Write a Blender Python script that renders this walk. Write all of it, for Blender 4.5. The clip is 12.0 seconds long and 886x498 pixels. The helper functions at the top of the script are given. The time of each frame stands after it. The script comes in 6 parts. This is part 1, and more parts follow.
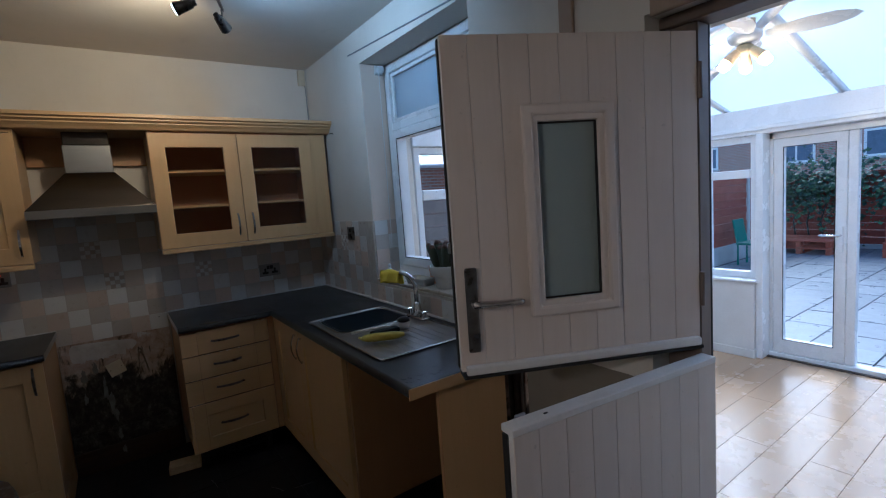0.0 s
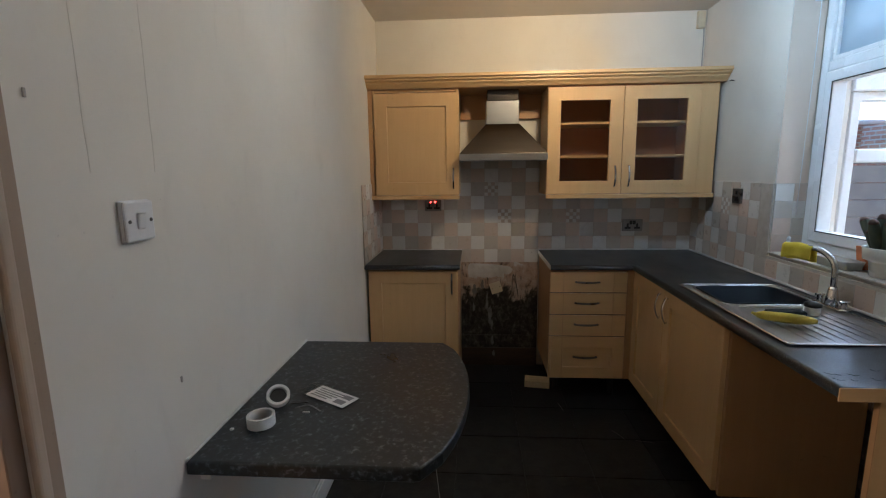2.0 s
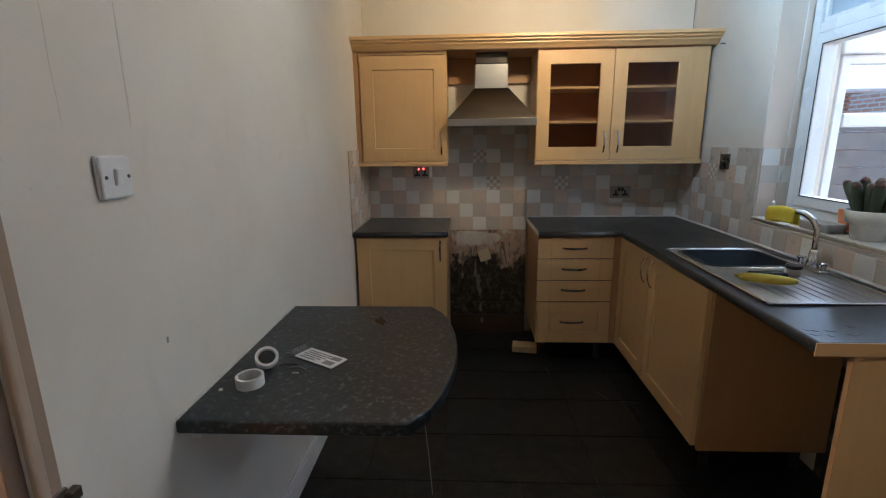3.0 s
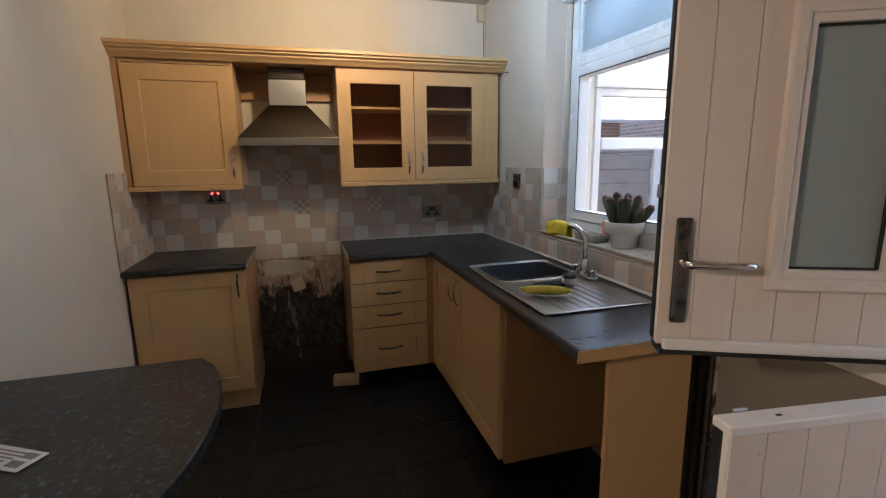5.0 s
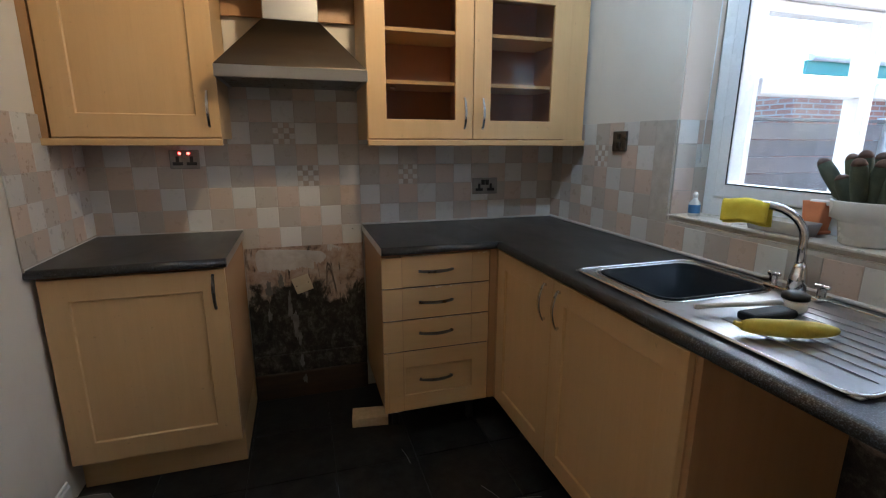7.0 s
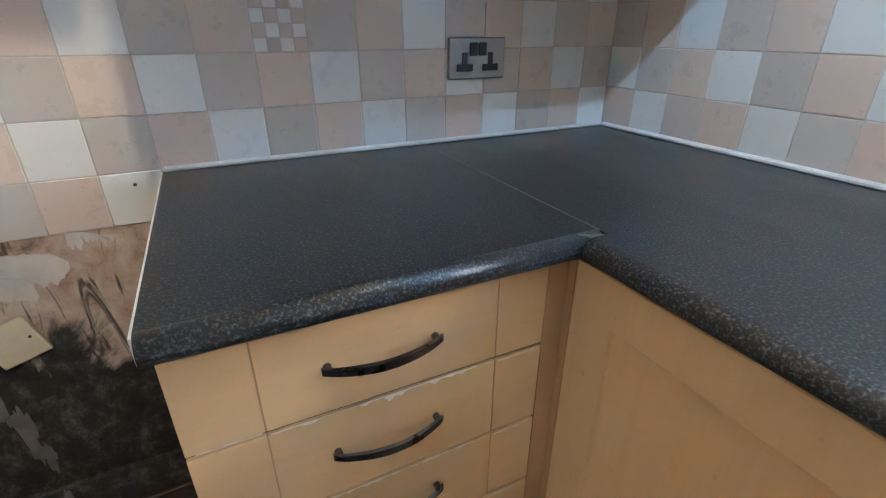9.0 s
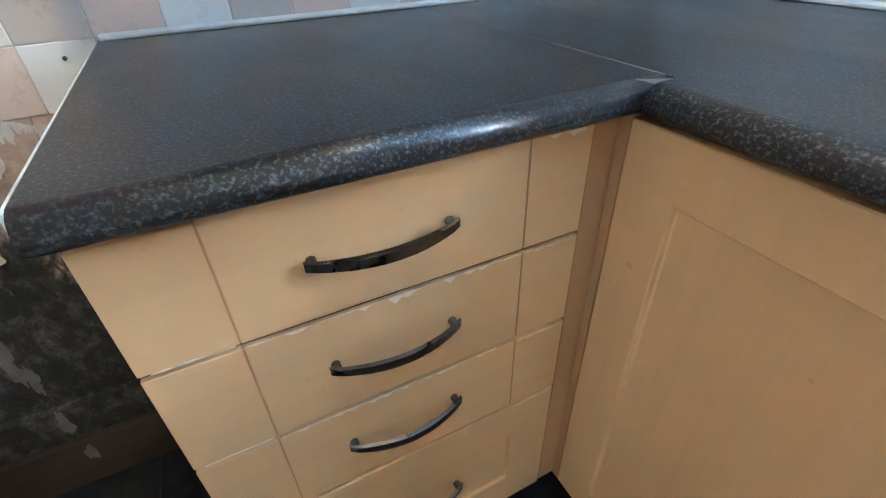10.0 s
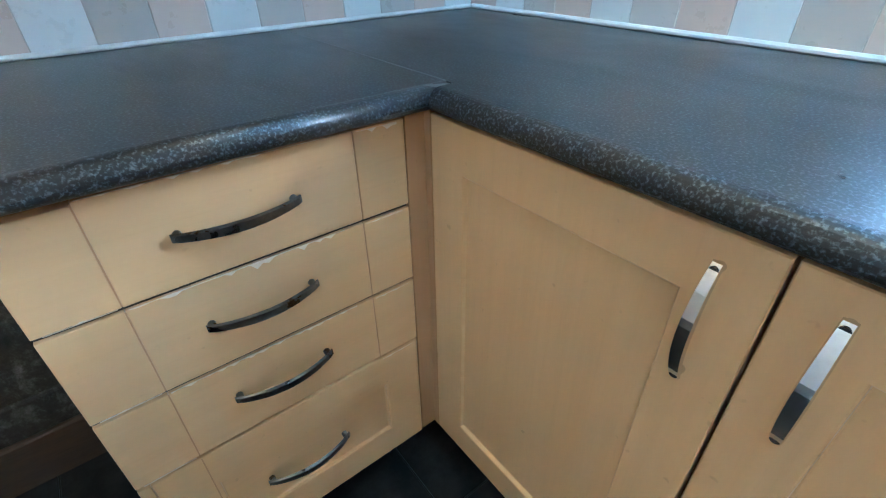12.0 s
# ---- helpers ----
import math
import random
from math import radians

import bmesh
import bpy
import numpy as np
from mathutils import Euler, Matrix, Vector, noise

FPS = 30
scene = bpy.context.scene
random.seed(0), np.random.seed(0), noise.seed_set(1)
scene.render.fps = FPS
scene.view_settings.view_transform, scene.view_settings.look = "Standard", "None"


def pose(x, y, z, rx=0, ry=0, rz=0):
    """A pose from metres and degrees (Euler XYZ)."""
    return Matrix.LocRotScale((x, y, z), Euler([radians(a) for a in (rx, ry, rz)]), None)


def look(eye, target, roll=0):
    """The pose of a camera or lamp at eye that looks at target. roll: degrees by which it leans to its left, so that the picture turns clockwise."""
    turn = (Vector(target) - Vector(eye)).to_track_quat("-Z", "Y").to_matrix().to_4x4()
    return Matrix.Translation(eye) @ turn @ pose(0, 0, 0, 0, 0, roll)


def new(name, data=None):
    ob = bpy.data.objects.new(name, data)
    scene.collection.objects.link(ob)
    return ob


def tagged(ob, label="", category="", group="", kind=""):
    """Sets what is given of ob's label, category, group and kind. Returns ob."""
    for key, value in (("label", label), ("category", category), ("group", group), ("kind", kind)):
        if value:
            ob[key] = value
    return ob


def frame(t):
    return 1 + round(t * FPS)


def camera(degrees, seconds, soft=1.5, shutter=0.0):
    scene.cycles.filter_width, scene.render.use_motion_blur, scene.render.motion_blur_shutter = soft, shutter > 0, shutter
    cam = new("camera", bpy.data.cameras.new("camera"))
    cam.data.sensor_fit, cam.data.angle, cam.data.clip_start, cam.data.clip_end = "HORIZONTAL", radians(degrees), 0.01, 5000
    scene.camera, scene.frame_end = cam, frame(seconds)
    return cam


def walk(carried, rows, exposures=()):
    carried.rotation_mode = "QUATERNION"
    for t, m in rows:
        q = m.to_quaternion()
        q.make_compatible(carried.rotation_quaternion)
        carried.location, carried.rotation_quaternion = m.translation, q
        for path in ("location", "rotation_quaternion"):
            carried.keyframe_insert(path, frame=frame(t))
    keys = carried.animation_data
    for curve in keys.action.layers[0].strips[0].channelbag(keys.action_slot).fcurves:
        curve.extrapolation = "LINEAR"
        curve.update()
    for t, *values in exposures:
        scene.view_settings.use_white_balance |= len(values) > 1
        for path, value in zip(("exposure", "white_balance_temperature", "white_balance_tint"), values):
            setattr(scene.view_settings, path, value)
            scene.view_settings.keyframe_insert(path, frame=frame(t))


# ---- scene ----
cam = camera(87.3, 12.0, 1.15)
PATH = [
    (0, (0.969, -3.525, 1.521), (2.107, -1.894, 1.305), -4.2),
    (0.5, (0.904, -3.499, 1.544), (1.615, -1.638, 1.372), -2.8),
    (1, (0.831, -3.483, 1.531), (1.148, -1.517, 1.348), -1.7),
    (1.5, (0.74, -3.487, 1.53), (0.763, -1.5, 1.305), -1.2),
    (2, (0.71, -3.482, 1.492), (0.572, -1.514, 1.166), -0.7),
    (2.5, (0.684, -3.476, 1.461), (0.507, -1.528, 1.039), -0.3),
    (3, (0.715, -3.481, 1.459), (0.623, -1.533, 1.014), -0.7),
    (3.5, (0.782, -3.426, 1.462), (0.915, -1.481, 1.013), -1.9),
    (3.7, (0.844, -3.408, 1.461), (1.077, -1.464, 1.049), -1.7),
    (5.3, (0.958, -3.307, 1.447), (1.53, -1.426, 1.08), -0.8),
    (5.5, (0.917, -3.226, 1.434), (1.494, -1.347, 1.063), -0.8),
    (6, (0.876, -3.05, 1.404), (1.437, -1.17, 1.016), -0.5),
    (6.5, (0.9, -2.756, 1.356), (1.465, -0.88, 0.954), -0.2),
    (6.7, (0.882, -2.62, 1.339), (1.441, -0.746, 0.923), -0.1),
    (8.3, (1.116, -1.348, 1.261), (1.851, 0.386, 0.589), 0.8),
    (8.5, (1.178, -1.205, 1.23), (1.931, 0.502, 0.509), 0.3),
    (9, (1.28, -1.014, 1.153), (2.077, 0.61, 0.3), 0.0),
    (9.5, (1.32, -0.967, 1.114), (2.108, 0.575, 0.114), -0.4),
    (10, (1.31, -0.921, 1.041), (2.018, 0.554, -0.108), -2.1),
    (10.5, (1.256, -0.893, 0.975), (1.847, 0.54, -0.289), -3.1),
    (11, (1.272, -0.922, 1.001), (1.928, 0.504, -0.238), -3.1),
    (11.5, (1.319, -0.986, 1.036), (2.101, 0.412, -0.162), -2.0),
    (12, (1.314, -1.108, 1.074), (2.326, 0.208, -0.041), -0.9),
]
EXPOSURES = [
    (0.0, 0.98, 4700, 5), (0.5, 1.36, 5250, 5), (1.0, 1.75, 5200, 4), (1.5, 2.05, 5300, 4), (2.0, 2.1, 5300, 4), (2.5, 2.2, 5400, 5), (3.0, 2.32, 5300, 3), (3.5, 2.32, 5250, 4),
    (5.5, 2.1, 5800, 9), (6.0, 2.1, 5400, 5), (6.5, 2.25, 5400, 5), (8.5, 3.5, 4950, 3), (9.0, 4.02, 4700, 1), (9.5, 4.25, 4600, 0), (10.5, 4.45, 4280, -3), (12.0, 4.46, 4000, -9),
]
walk(cam, [(t, look(eye, target, roll)) for t, eye, target, roll in PATH], EXPOSURES)
SKY, SUN, WARM_N, WARM_ADDED, COOL, FAN, HALL = 0.15, 1.8, 10.5, 5.6, 9.0, 6.0, 20.0

# ---- world, sun and lamps ----
world = bpy.data.worlds.new("sky")
scene.world = world
world.use_nodes = True
wn = world.node_tree.nodes
sky = wn.new("ShaderNodeTexSky")
sky.sky_type = 'NISHITA'
sky.sun_disc = False
sky.sun_elevation = radians(38)
sky.sun_rotation = radians(70)
sky.dust_density = 1.2
world.node_tree.links.new(sky.outputs[0], wn["Background"].inputs[0])
wn["Background"].inputs[1].default_value = SKY

sun = new("sun", bpy.data.lights.new("sun", 'SUN'))
sun.data.energy, sun.data.angle, sun.data.color = SUN, radians(25), (1.0, 0.98, 0.95)
sun.matrix_world = look((20, 8, 17), (4, -2, 0))


def lamp_spot(eye, target, power, colour, cone, blend=0.6, radius=0.025):
    d = bpy.data.lights.new("lamp_light", 'SPOT')
    d.energy, d.color, d.spot_size, d.spot_blend, d.shadow_soft_size = power, colour, radians(cone), blend, radius
    o = new("lamp_light", d)
    o.matrix_world = look(eye, target)
    return o


# ceiling spot bar: warm head to the end wall, unseen warm head added for the side wall, cool head to the inner corner
lamp_spot((1.265, -1.185, 2.385), (0.95, 0.0, 2.38), WARM_N, (1.0, 0.69, 0.37), 146, 1.0, 0.05)
lamp_spot((1.22, -1.74, 2.37), (-0.1, -2.60, 1.90), WARM_ADDED, (1.0, 0.84, 0.68), 178, 1.0)
lamp_spot((1.50, -1.45, 2.43), (2.25, -1.15, 2.48), COOL, (0.66, 0.84, 1.0), 176, 1.0)
# Unseen hall lamp, added to warm the door leaves.
added_hall_light = new("lamp_light", bpy.data.lights.new("lamp_light", 'POINT'))
added_hall_light.data.energy, added_hall_light.data.color, added_hall_light.data.shadow_soft_size = HALL, (1.0, 0.76, 0.57), 0.08
added_hall_light.location = (-0.85, -3.28, 1.98)
fan_light = new("lamp_light", bpy.data.lights.new("lamp_light", 'POINT'))
fan_light.data.energy, fan_light.data.color, fan_light.data.shadow_soft_size = FAN, (1.0, 0.75, 0.5), 0.06
fan_light.location = (4.18, -2.20, 2.03)


# ---- materials ----
def node_mat(name):
    m = bpy.data.materials.new(name)
    m.use_nodes = True
    nt = m.node_tree
    return m, nt, nt.nodes["Principled BSDF"]


def ramp(nt, fac, stops, mode='LINEAR'):
    r = nt.nodes.new("ShaderNodeValToRGB")
    r.color_ramp.interpolation = mode
    e = r.color_ramp.elements
    e.remove(e[1])
    e[0].position, e[0].color = stops[0][0], (*stops[0][1], 1)
    for p, c in stops[1:]:
        e.new(p).color = (*c, 1)
    nt.links.new(fac, r.inputs[0])
    return r.outputs[0]


def coords(nt, scale=(1, 1, 1), rot=(0, 0, 0)):
    g = nt.nodes.new("ShaderNodeNewGeometry")
    mp = nt.nodes.new("ShaderNodeMapping")
    mp.inputs["Scale"].default_value = scale
    mp.inputs["Rotation"].default_value = rot
    nt.links.new(g.outputs["Position"], mp.inputs[0])
    return mp.outputs[0]


def noise_tex(nt, vec, scale, detail=4.0, rough=0.55, dist=0.0):
    n = nt.nodes.new("ShaderNodeTexNoise")
    n.inputs["Scale"].default_value, n.inputs["Detail"].default_value = scale, detail
    n.inputs["Roughness"].default_value, n.inputs["Distortion"].default_value = rough, dist
    nt.links.new(vec, n.inputs["Vector"])
    return n.outputs["Fac"]


def mixc(nt, fac, a, b, mode='MIX'):
    mx = nt.nodes.new("ShaderNodeMix")
    mx.data_type, mx.blend_type = 'RGBA', mode
    for sock, v in ((mx.inputs[0], fac), (mx.inputs[6], a), (mx.inputs[7], b)):
        if isinstance(v, (int, float)):
            sock.default_value = v
        elif isinstance(v, tuple):
            sock.default_value = (*v, 1)
        else:
            nt.links.new(v, sock)
    return mx.outputs[2]


def bump(nt, bsdf, height, strength, dist=0.002):
    b = nt.nodes.new("ShaderNodeBump")
    b.inputs["Strength"].default_value, b.inputs["Distance"].default_value = strength, dist
    nt.links.new(height, b.inputs["Height"])
    nt.links.new(b.outputs[0], bsdf.inputs["Normal"])


def surface(name, c1, c2, scale=6.0, rough=0.6, metal=0.0, grain=80.0, bumpy=0.15, stretch=(1, 1, 1), spec=0.5, rvar=0.12, fleck=0.45):
    """A painted, plastic, stone or metal surface with broad and fine variation."""
    m, nt, b = node_mat(name)
    v = coords(nt, stretch)
    broad, fine = noise_tex(nt, v, scale, 5), noise_tex(nt, v, grain, 3)
    col = ramp(nt, broad, [(0.3, c1), (0.7, c2)])
    dark = tuple(x * 0.86 for x in c1)
    col = mixc(nt, ramp(nt, fine, [(0.45, (0, 0, 0)), (0.75, (fleck,) * 3)]), col, dark)
    nt.links.new(col, b.inputs["Base Color"])
    rr = ramp(nt, broad, [(0.2, (rough - rvar,) * 3), (0.8, (rough + rvar,) * 3)])
    nt.links.new(rr, b.inputs["Roughness"])
    b.inputs["Metallic"].default_value = metal
    b.inputs["Specular IOR Level"].default_value = spec
    if bumpy:
        bump(nt, b, fine, bumpy, 0.001)
    return m


def wood(name, c1, c2, axis='z', rough=0.42, knots=False):
    m, nt, b = node_mat(name)
    s = {'x': (1.2, 22, 22), 'y': (22, 1.2, 22), 'z': (22, 22, 1.2)}[axis]
    v = coords(nt, s)
    g1, g2 = noise_tex(nt, v, 1.2, 6, 0.6, 0.6), noise_tex(nt, v, 7.0, 3)
    big = noise_tex(nt, coords(nt), 3.0, 3)
    col = ramp(nt, g1, [(0.3, c1), (0.7, c2)])
    col = mixc(nt, ramp(nt, g2, [(0.5, (0, 0, 0)), (0.8, (0.16, 0.16, 0.16))]), col, tuple(x * 0.8 for x in c1))
    col = mixc(nt, ramp(nt, big, [(0.35, (0, 0, 0)), (0.75, (0.3, 0.3, 0.3))]), col, tuple(x * 0.85 for x in c1))
    fine = noise_tex(nt, coords(nt), 55.0, 2)
    col = mixc(nt, ramp(nt, fine, [(0.70, (0, 0, 0)), (0.78, (0.4, 0.4, 0.4))]), col, tuple(x * 0.55 for x in c1))
    nt.links.new(col, b.inputs["Base Color"])
    b.inputs["Roughness"].default_value = rough
    bump(nt, b, g2, 0.06, 0.001)
    return m


def granite(name, size=235, light=1.0, speck=0.28, first=0.60, last=0.70, base=(0.0062, 0.0064, 0.0070)):
    m, nt, b = node_mat(name)
    v = coords(nt)
    vo = nt.nodes.new("ShaderNodeTexVoronoi")
    vo.inputs["Scale"].default_value = 200
    nt.links.new(noise_shift(nt, v), vo.inputs["Vector"])
    fl = noise_tex(nt, v, size, 2, 0.55, 0.35)
    col = ramp(nt, fl, [(0.38, base), (first - 0.08, tuple(2.1 * q for q in base)), (first, (0.034 * light, 0.040 * light, 0.047 * light)), (last, (0.112 * light, 0.130 * light, 0.148 * light))])
    col = mixc(nt, ramp(nt, vo.outputs["Distance"], [(0.0, (speck, speck, speck)), (0.22, (0, 0, 0))]), col, (0.15, 0.155, 0.165))
    nt.links.new(col, b.inputs["Base Color"])
    smear = noise_tex(nt, coords(nt, (1, 0.45, 1)), 7.0, 5, 0.6, 0.5)
    nt.links.new(ramp(nt, smear, [(0.3, (0.27,) * 3), (0.7, (0.37,) * 3)]), b.inputs["Roughness"])
    b.inputs["Specular IOR Level"].default_value = 0.56
    bump(nt, b, noise_tex(nt, v, 160, 2), 0.08, 0.001)
    return m


def noise_shift(nt, v):
    n = nt.nodes.new("ShaderNodeTexNoise")
    n.inputs["Scale"].default_value = 90
    nt.links.new(v, n.inputs["Vector"])
    a = nt.nodes.new("ShaderNodeVectorMath")
    a.operation = 'MULTIPLY_ADD'
    a.inputs[1].default_value = (0.008, 0.008, 0.008)
    nt.links.new(n.outputs["Color"], a.inputs[0])
    nt.links.new(v, a.inputs[2])
    return a.outputs[0]


def pieces(name, cols, rough=0.35, scale=25, weight=0.3, bumpy=0.2, spec=0.5, dirt=(0.3, 0.25, 0.2), rvar=0.10):
    """One colour for each piece, out of a few, with mottling inside the piece."""
    m, nt, b = node_mat(name)
    oi = nt.nodes.new("ShaderNodeObjectInfo")
    n = len(cols)
    col = ramp(nt, oi.outputs["Random"], [(k / n, c) for k, c in enumerate(cols)], 'CONSTANT')
    v = coords(nt)
    br = noise_tex(nt, v, scale, 5, 0.65)
    col = mixc(nt, ramp(nt, br, [(0.4, (0, 0, 0)), (0.75, (weight,) * 3)]), col, dirt)
    nt.links.new(col, b.inputs["Base Color"])
    nt.links.new(ramp(nt, br, [(0.3, (rough - rvar * 0.8,) * 3), (0.7, (rough + rvar * 1.2,) * 3)]), b.inputs["Roughness"])
    b.inputs["Specular IOR Level"].default_value = spec
    bump(nt, b, noise_tex(nt, v, scale * 2.2, 4), bumpy, 0.0015)
    return m


def pane_mat(name, tint=(1, 1, 1), rough=0.0, base=0.012, edge=0.5):
    m = bpy.data.materials.new(name)
    m.use_nodes = True
    nt = m.node_tree
    nt.nodes.remove(nt.nodes["Principled BSDF"])
    tr, gl, mx, lw, pw, ma = (nt.nodes.new("ShaderNode" + k) for k in ("BsdfTransparent", "BsdfGlossy", "MixShader", "LayerWeight", "Math", "Math"))
    tr.inputs[0].default_value = (*tint, 1)
    gl.inputs["Roughness"].default_value = rough
    lw.inputs[0].default_value = 0.5
    pw.operation, ma.operation = 'POWER', 'MULTIPLY_ADD'
    pw.inputs[1].default_value, ma.inputs[1].default_value, ma.inputs[2].default_value = 5.0, edge, base
    nt.links.new(lw.outputs["Facing"], pw.inputs[0])
    nt.links.new(pw.outputs[0], ma.inputs[0])
    nt.links.new(ma.outputs[0], mx.inputs[0])
    nt.links.new(tr.outputs[0], mx.inputs[1])
    nt.links.new(gl.outputs[0], mx.inputs[2])
    nt.links.new(mx.outputs[0], nt.nodes["Material Output"].inputs[0])
    return m


def glow(name, colour, strength):
    m, nt, b = node_mat(name)
    b.inputs["Base Color"].default_value = (*colour, 1)
    b.inputs["Emission Color"].default_value = (*colour, 1)
    b.inputs["Emission Strength"].default_value = strength
    return m


def damp_wall(name):
    """Bare wall behind the missing cooker: plaster above, black damp and soot below a ragged line."""
    m, nt, b = node_mat(name)
    v = coords(nt)
    sep = nt.nodes.new("ShaderNodeSeparateXYZ")
    nt.links.new(v, sep.inputs[0])
    ragged = noise_tex(nt, coords(nt, (1.6, 1, 0.7)), 5.0, 8, 0.65, 0.8)
    ad = nt.nodes.new("ShaderNodeMath")
    ad.operation = 'MULTIPLY_ADD'
    ad.inputs[1].default_value = 0.55
    nt.links.new(ragged, ad.inputs[0])
    nt.links.new(sep.outputs[2], ad.inputs[2])
    plaster = ramp(nt, noise_tex(nt, v, 14, 8, 0.7, 0.5), [(0.3, (0.12, 0.075, 0.05)), (0.44, (0.36, 0.255, 0.19)), (0.7, (0.52, 0.44, 0.37))])
    crack = noise_tex(nt, coords(nt, (1.0, 1, 0.16)), 26, 6, 0.6, 1.2)
    plaster = mixc(nt, ramp(nt, crack, [(0.60, (0, 0, 0)), (0.66, (0.9, 0.9, 0.9))]), plaster, (0.035, 0.028, 0.022))
    soot = ramp(nt, noise_tex(nt, coords(nt, (1.15, 1, 0.85)), 17, 12, 0.78, 0.15), [(0.36, (0.007, 0.0065, 0.006)), (0.50, (0.026, 0.023, 0.020)), (0.60, (0.085, 0.074, 0.064)), (0.74, (0.24, 0.225, 0.21))])
    fac = ramp(nt, ad.outputs[0], [(0.845, (1, 1, 1)), (0.895, (0, 0, 0))])
    nt.links.new(mixc(nt, fac, plaster, soot), b.inputs["Base Color"])
    b.inputs["Roughness"].default_value = 0.85
    bump(nt, b, noise_tex(nt, v, 30, 8, 0.7), 0.7, 0.006)
    return m


def stained_paint(name, base, dirty, lines=True):
    """Old matt emulsion: broad yellowing, roller grain and a few hairline cracks."""
    m, nt, b = node_mat(name)
    v = coords(nt)
    col = ramp(nt, noise_tex(nt, v, 1.6, 6, 0.6), [(0.3, base), (0.75, dirty)])
    sm = noise_tex(nt, coords(nt, (1, 1, 0.35)), 9, 6, 0.6, 0.8)
    col = mixc(nt, ramp(nt, sm, [(0.58, (0, 0, 0)), (0.80, (0.28, 0.28, 0.28))]), col, tuple(x * 0.78 for x in dirty))
    speck = noise_tex(nt, v, 60, 2)
    col = mixc(nt, ramp(nt, speck, [(0.73, (0, 0, 0)), (0.78, (0.35, 0.35, 0.35))]), col, tuple(x * 0.6 for x in dirty))
    nt.links.new(col, b.inputs["Base Color"])
    b.inputs["Roughness"].default_value = 0.72
    b.inputs["Specular IOR Level"].default_value = 0.3
    bump(nt, b, noise_tex(nt, v, 130, 3), 0.12, 0.001)
    return m


M_WALL = stained_paint("old_cream_emulsion", (0.70, 0.66, 0.59), (0.62, 0.575, 0.50))
M_OLIVE = stained_paint("olive_grey_wall_tone", (0.24, 0.21, 0.165), (0.19, 0.165, 0.125))
# Pinkish plaster whose peach tint also carries the warm light.
M_PEACH = stained_paint("warm_lit_plaster", (0.72, 0.60, 0.50), (0.66, 0.54, 0.44))
M_CEIL = stained_paint("ceiling_paint", (0.66, 0.62, 0.56), (0.58, 0.545, 0.49))
M_WHITE = surface("white_gloss_paint", (0.74, 0.73, 0.70), (0.68, 0.66, 0.62), 4, 0.4)
M_UPVC = surface("white_upvc", (0.78, 0.79, 0.80), (0.74, 0.75, 0.77), 3, 0.28, bumpy=0.0)
M_BROWNP = wood("old_painted_timber", (0.30, 0.22, 0.155), (0.36, 0.27, 0.195), 'z', 0.5)
# Lining timber darkened, its shade put into the colour.
M_LINING = wood("shaded_door_lining", (0.15, 0.095, 0.062), (0.19, 0.125, 0.085), 'z', 0.5)
# Paler copy of the lining, painting the highlight on its rounded edge.
M_BEADP = wood("lit_lining_edge", (0.40, 0.315, 0.235), (0.46, 0.365, 0.28), 'z', 0.5)
# Brown frame timber darkened to hold the shade on the jamb.
M_FRAMED = wood("brown_frame_in_shade", (0.13, 0.095, 0.07), (0.17, 0.125, 0.095), 'z', 0.45)
M_BEECH = wood("beech_foil", (0.592, 0.384, 0.178), (0.635, 0.418, 0.200), 'z', 0.38)
M_BEECHX = wood("beech_foil_across", (0.588, 0.382, 0.178), (0.632, 0.416, 0.202), 'x', 0.38)
# Carcass beech, darkened further to carry shade on the sink unit's end panel.
M_CARC = wood("beech_carcass", (0.40, 0.225, 0.098), (0.44, 0.255, 0.115), 'z', 0.45)
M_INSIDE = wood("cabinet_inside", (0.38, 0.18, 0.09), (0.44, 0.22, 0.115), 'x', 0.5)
M_TORN = surface("torn_pale_foil", (0.76, 0.68, 0.54), (0.70, 0.58, 0.40), 90, 0.6, bumpy=0.5)
M_CHIP = surface("bare_chipboard_edge", (0.60, 0.44, 0.25), (0.70, 0.54, 0.33), 60, 0.8, bumpy=0.5)
M_TOP = granite("black_granite_laminate", 300, 1.05, 0.08, 0.575, 0.73, (0.0042, 0.0044, 0.0050))
M_BAR = granite("blue_black_flecked_laminate", 68, 1.15, 0.05, 0.62, 0.76, (0.0050, 0.0080, 0.0105))
M_SEAL = surface("white_silicone", (0.72, 0.71, 0.68), (0.58, 0.56, 0.52), 20, 0.45)
M_STEEL = surface("brushed_steel", (0.40, 0.39, 0.38), (0.46, 0.45, 0.44), 3, 0.33, 1.0, 60, 0.03, (1, 1, 6), rvar=0.04, fleck=0.1)
# Steel darkened in colour: dim reflections on the canopy, shade on the sleeve.
M_HOOD = surface("hood_steel_dim_reflection", (0.115, 0.10, 0.088), (0.14, 0.122, 0.108), 3, 0.24, 1.0, 90, 0.02, (1, 1, 6), rvar=0.03, fleck=0.1)
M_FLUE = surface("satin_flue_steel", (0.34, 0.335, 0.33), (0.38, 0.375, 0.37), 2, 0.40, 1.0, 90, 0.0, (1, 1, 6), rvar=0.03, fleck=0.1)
M_CHROME = surface("chrome", (0.62, 0.62, 0.63), (0.70, 0.70, 0.71), 8, 0.14, 1.0, 120, 0.0, rvar=0.05)
M_PEWTER = surface("dark_pewter", (0.12, 0.115, 0.11), (0.22, 0.21, 0.20), 30, 0.30, 1.0, 200, 0.2, rvar=0.08)
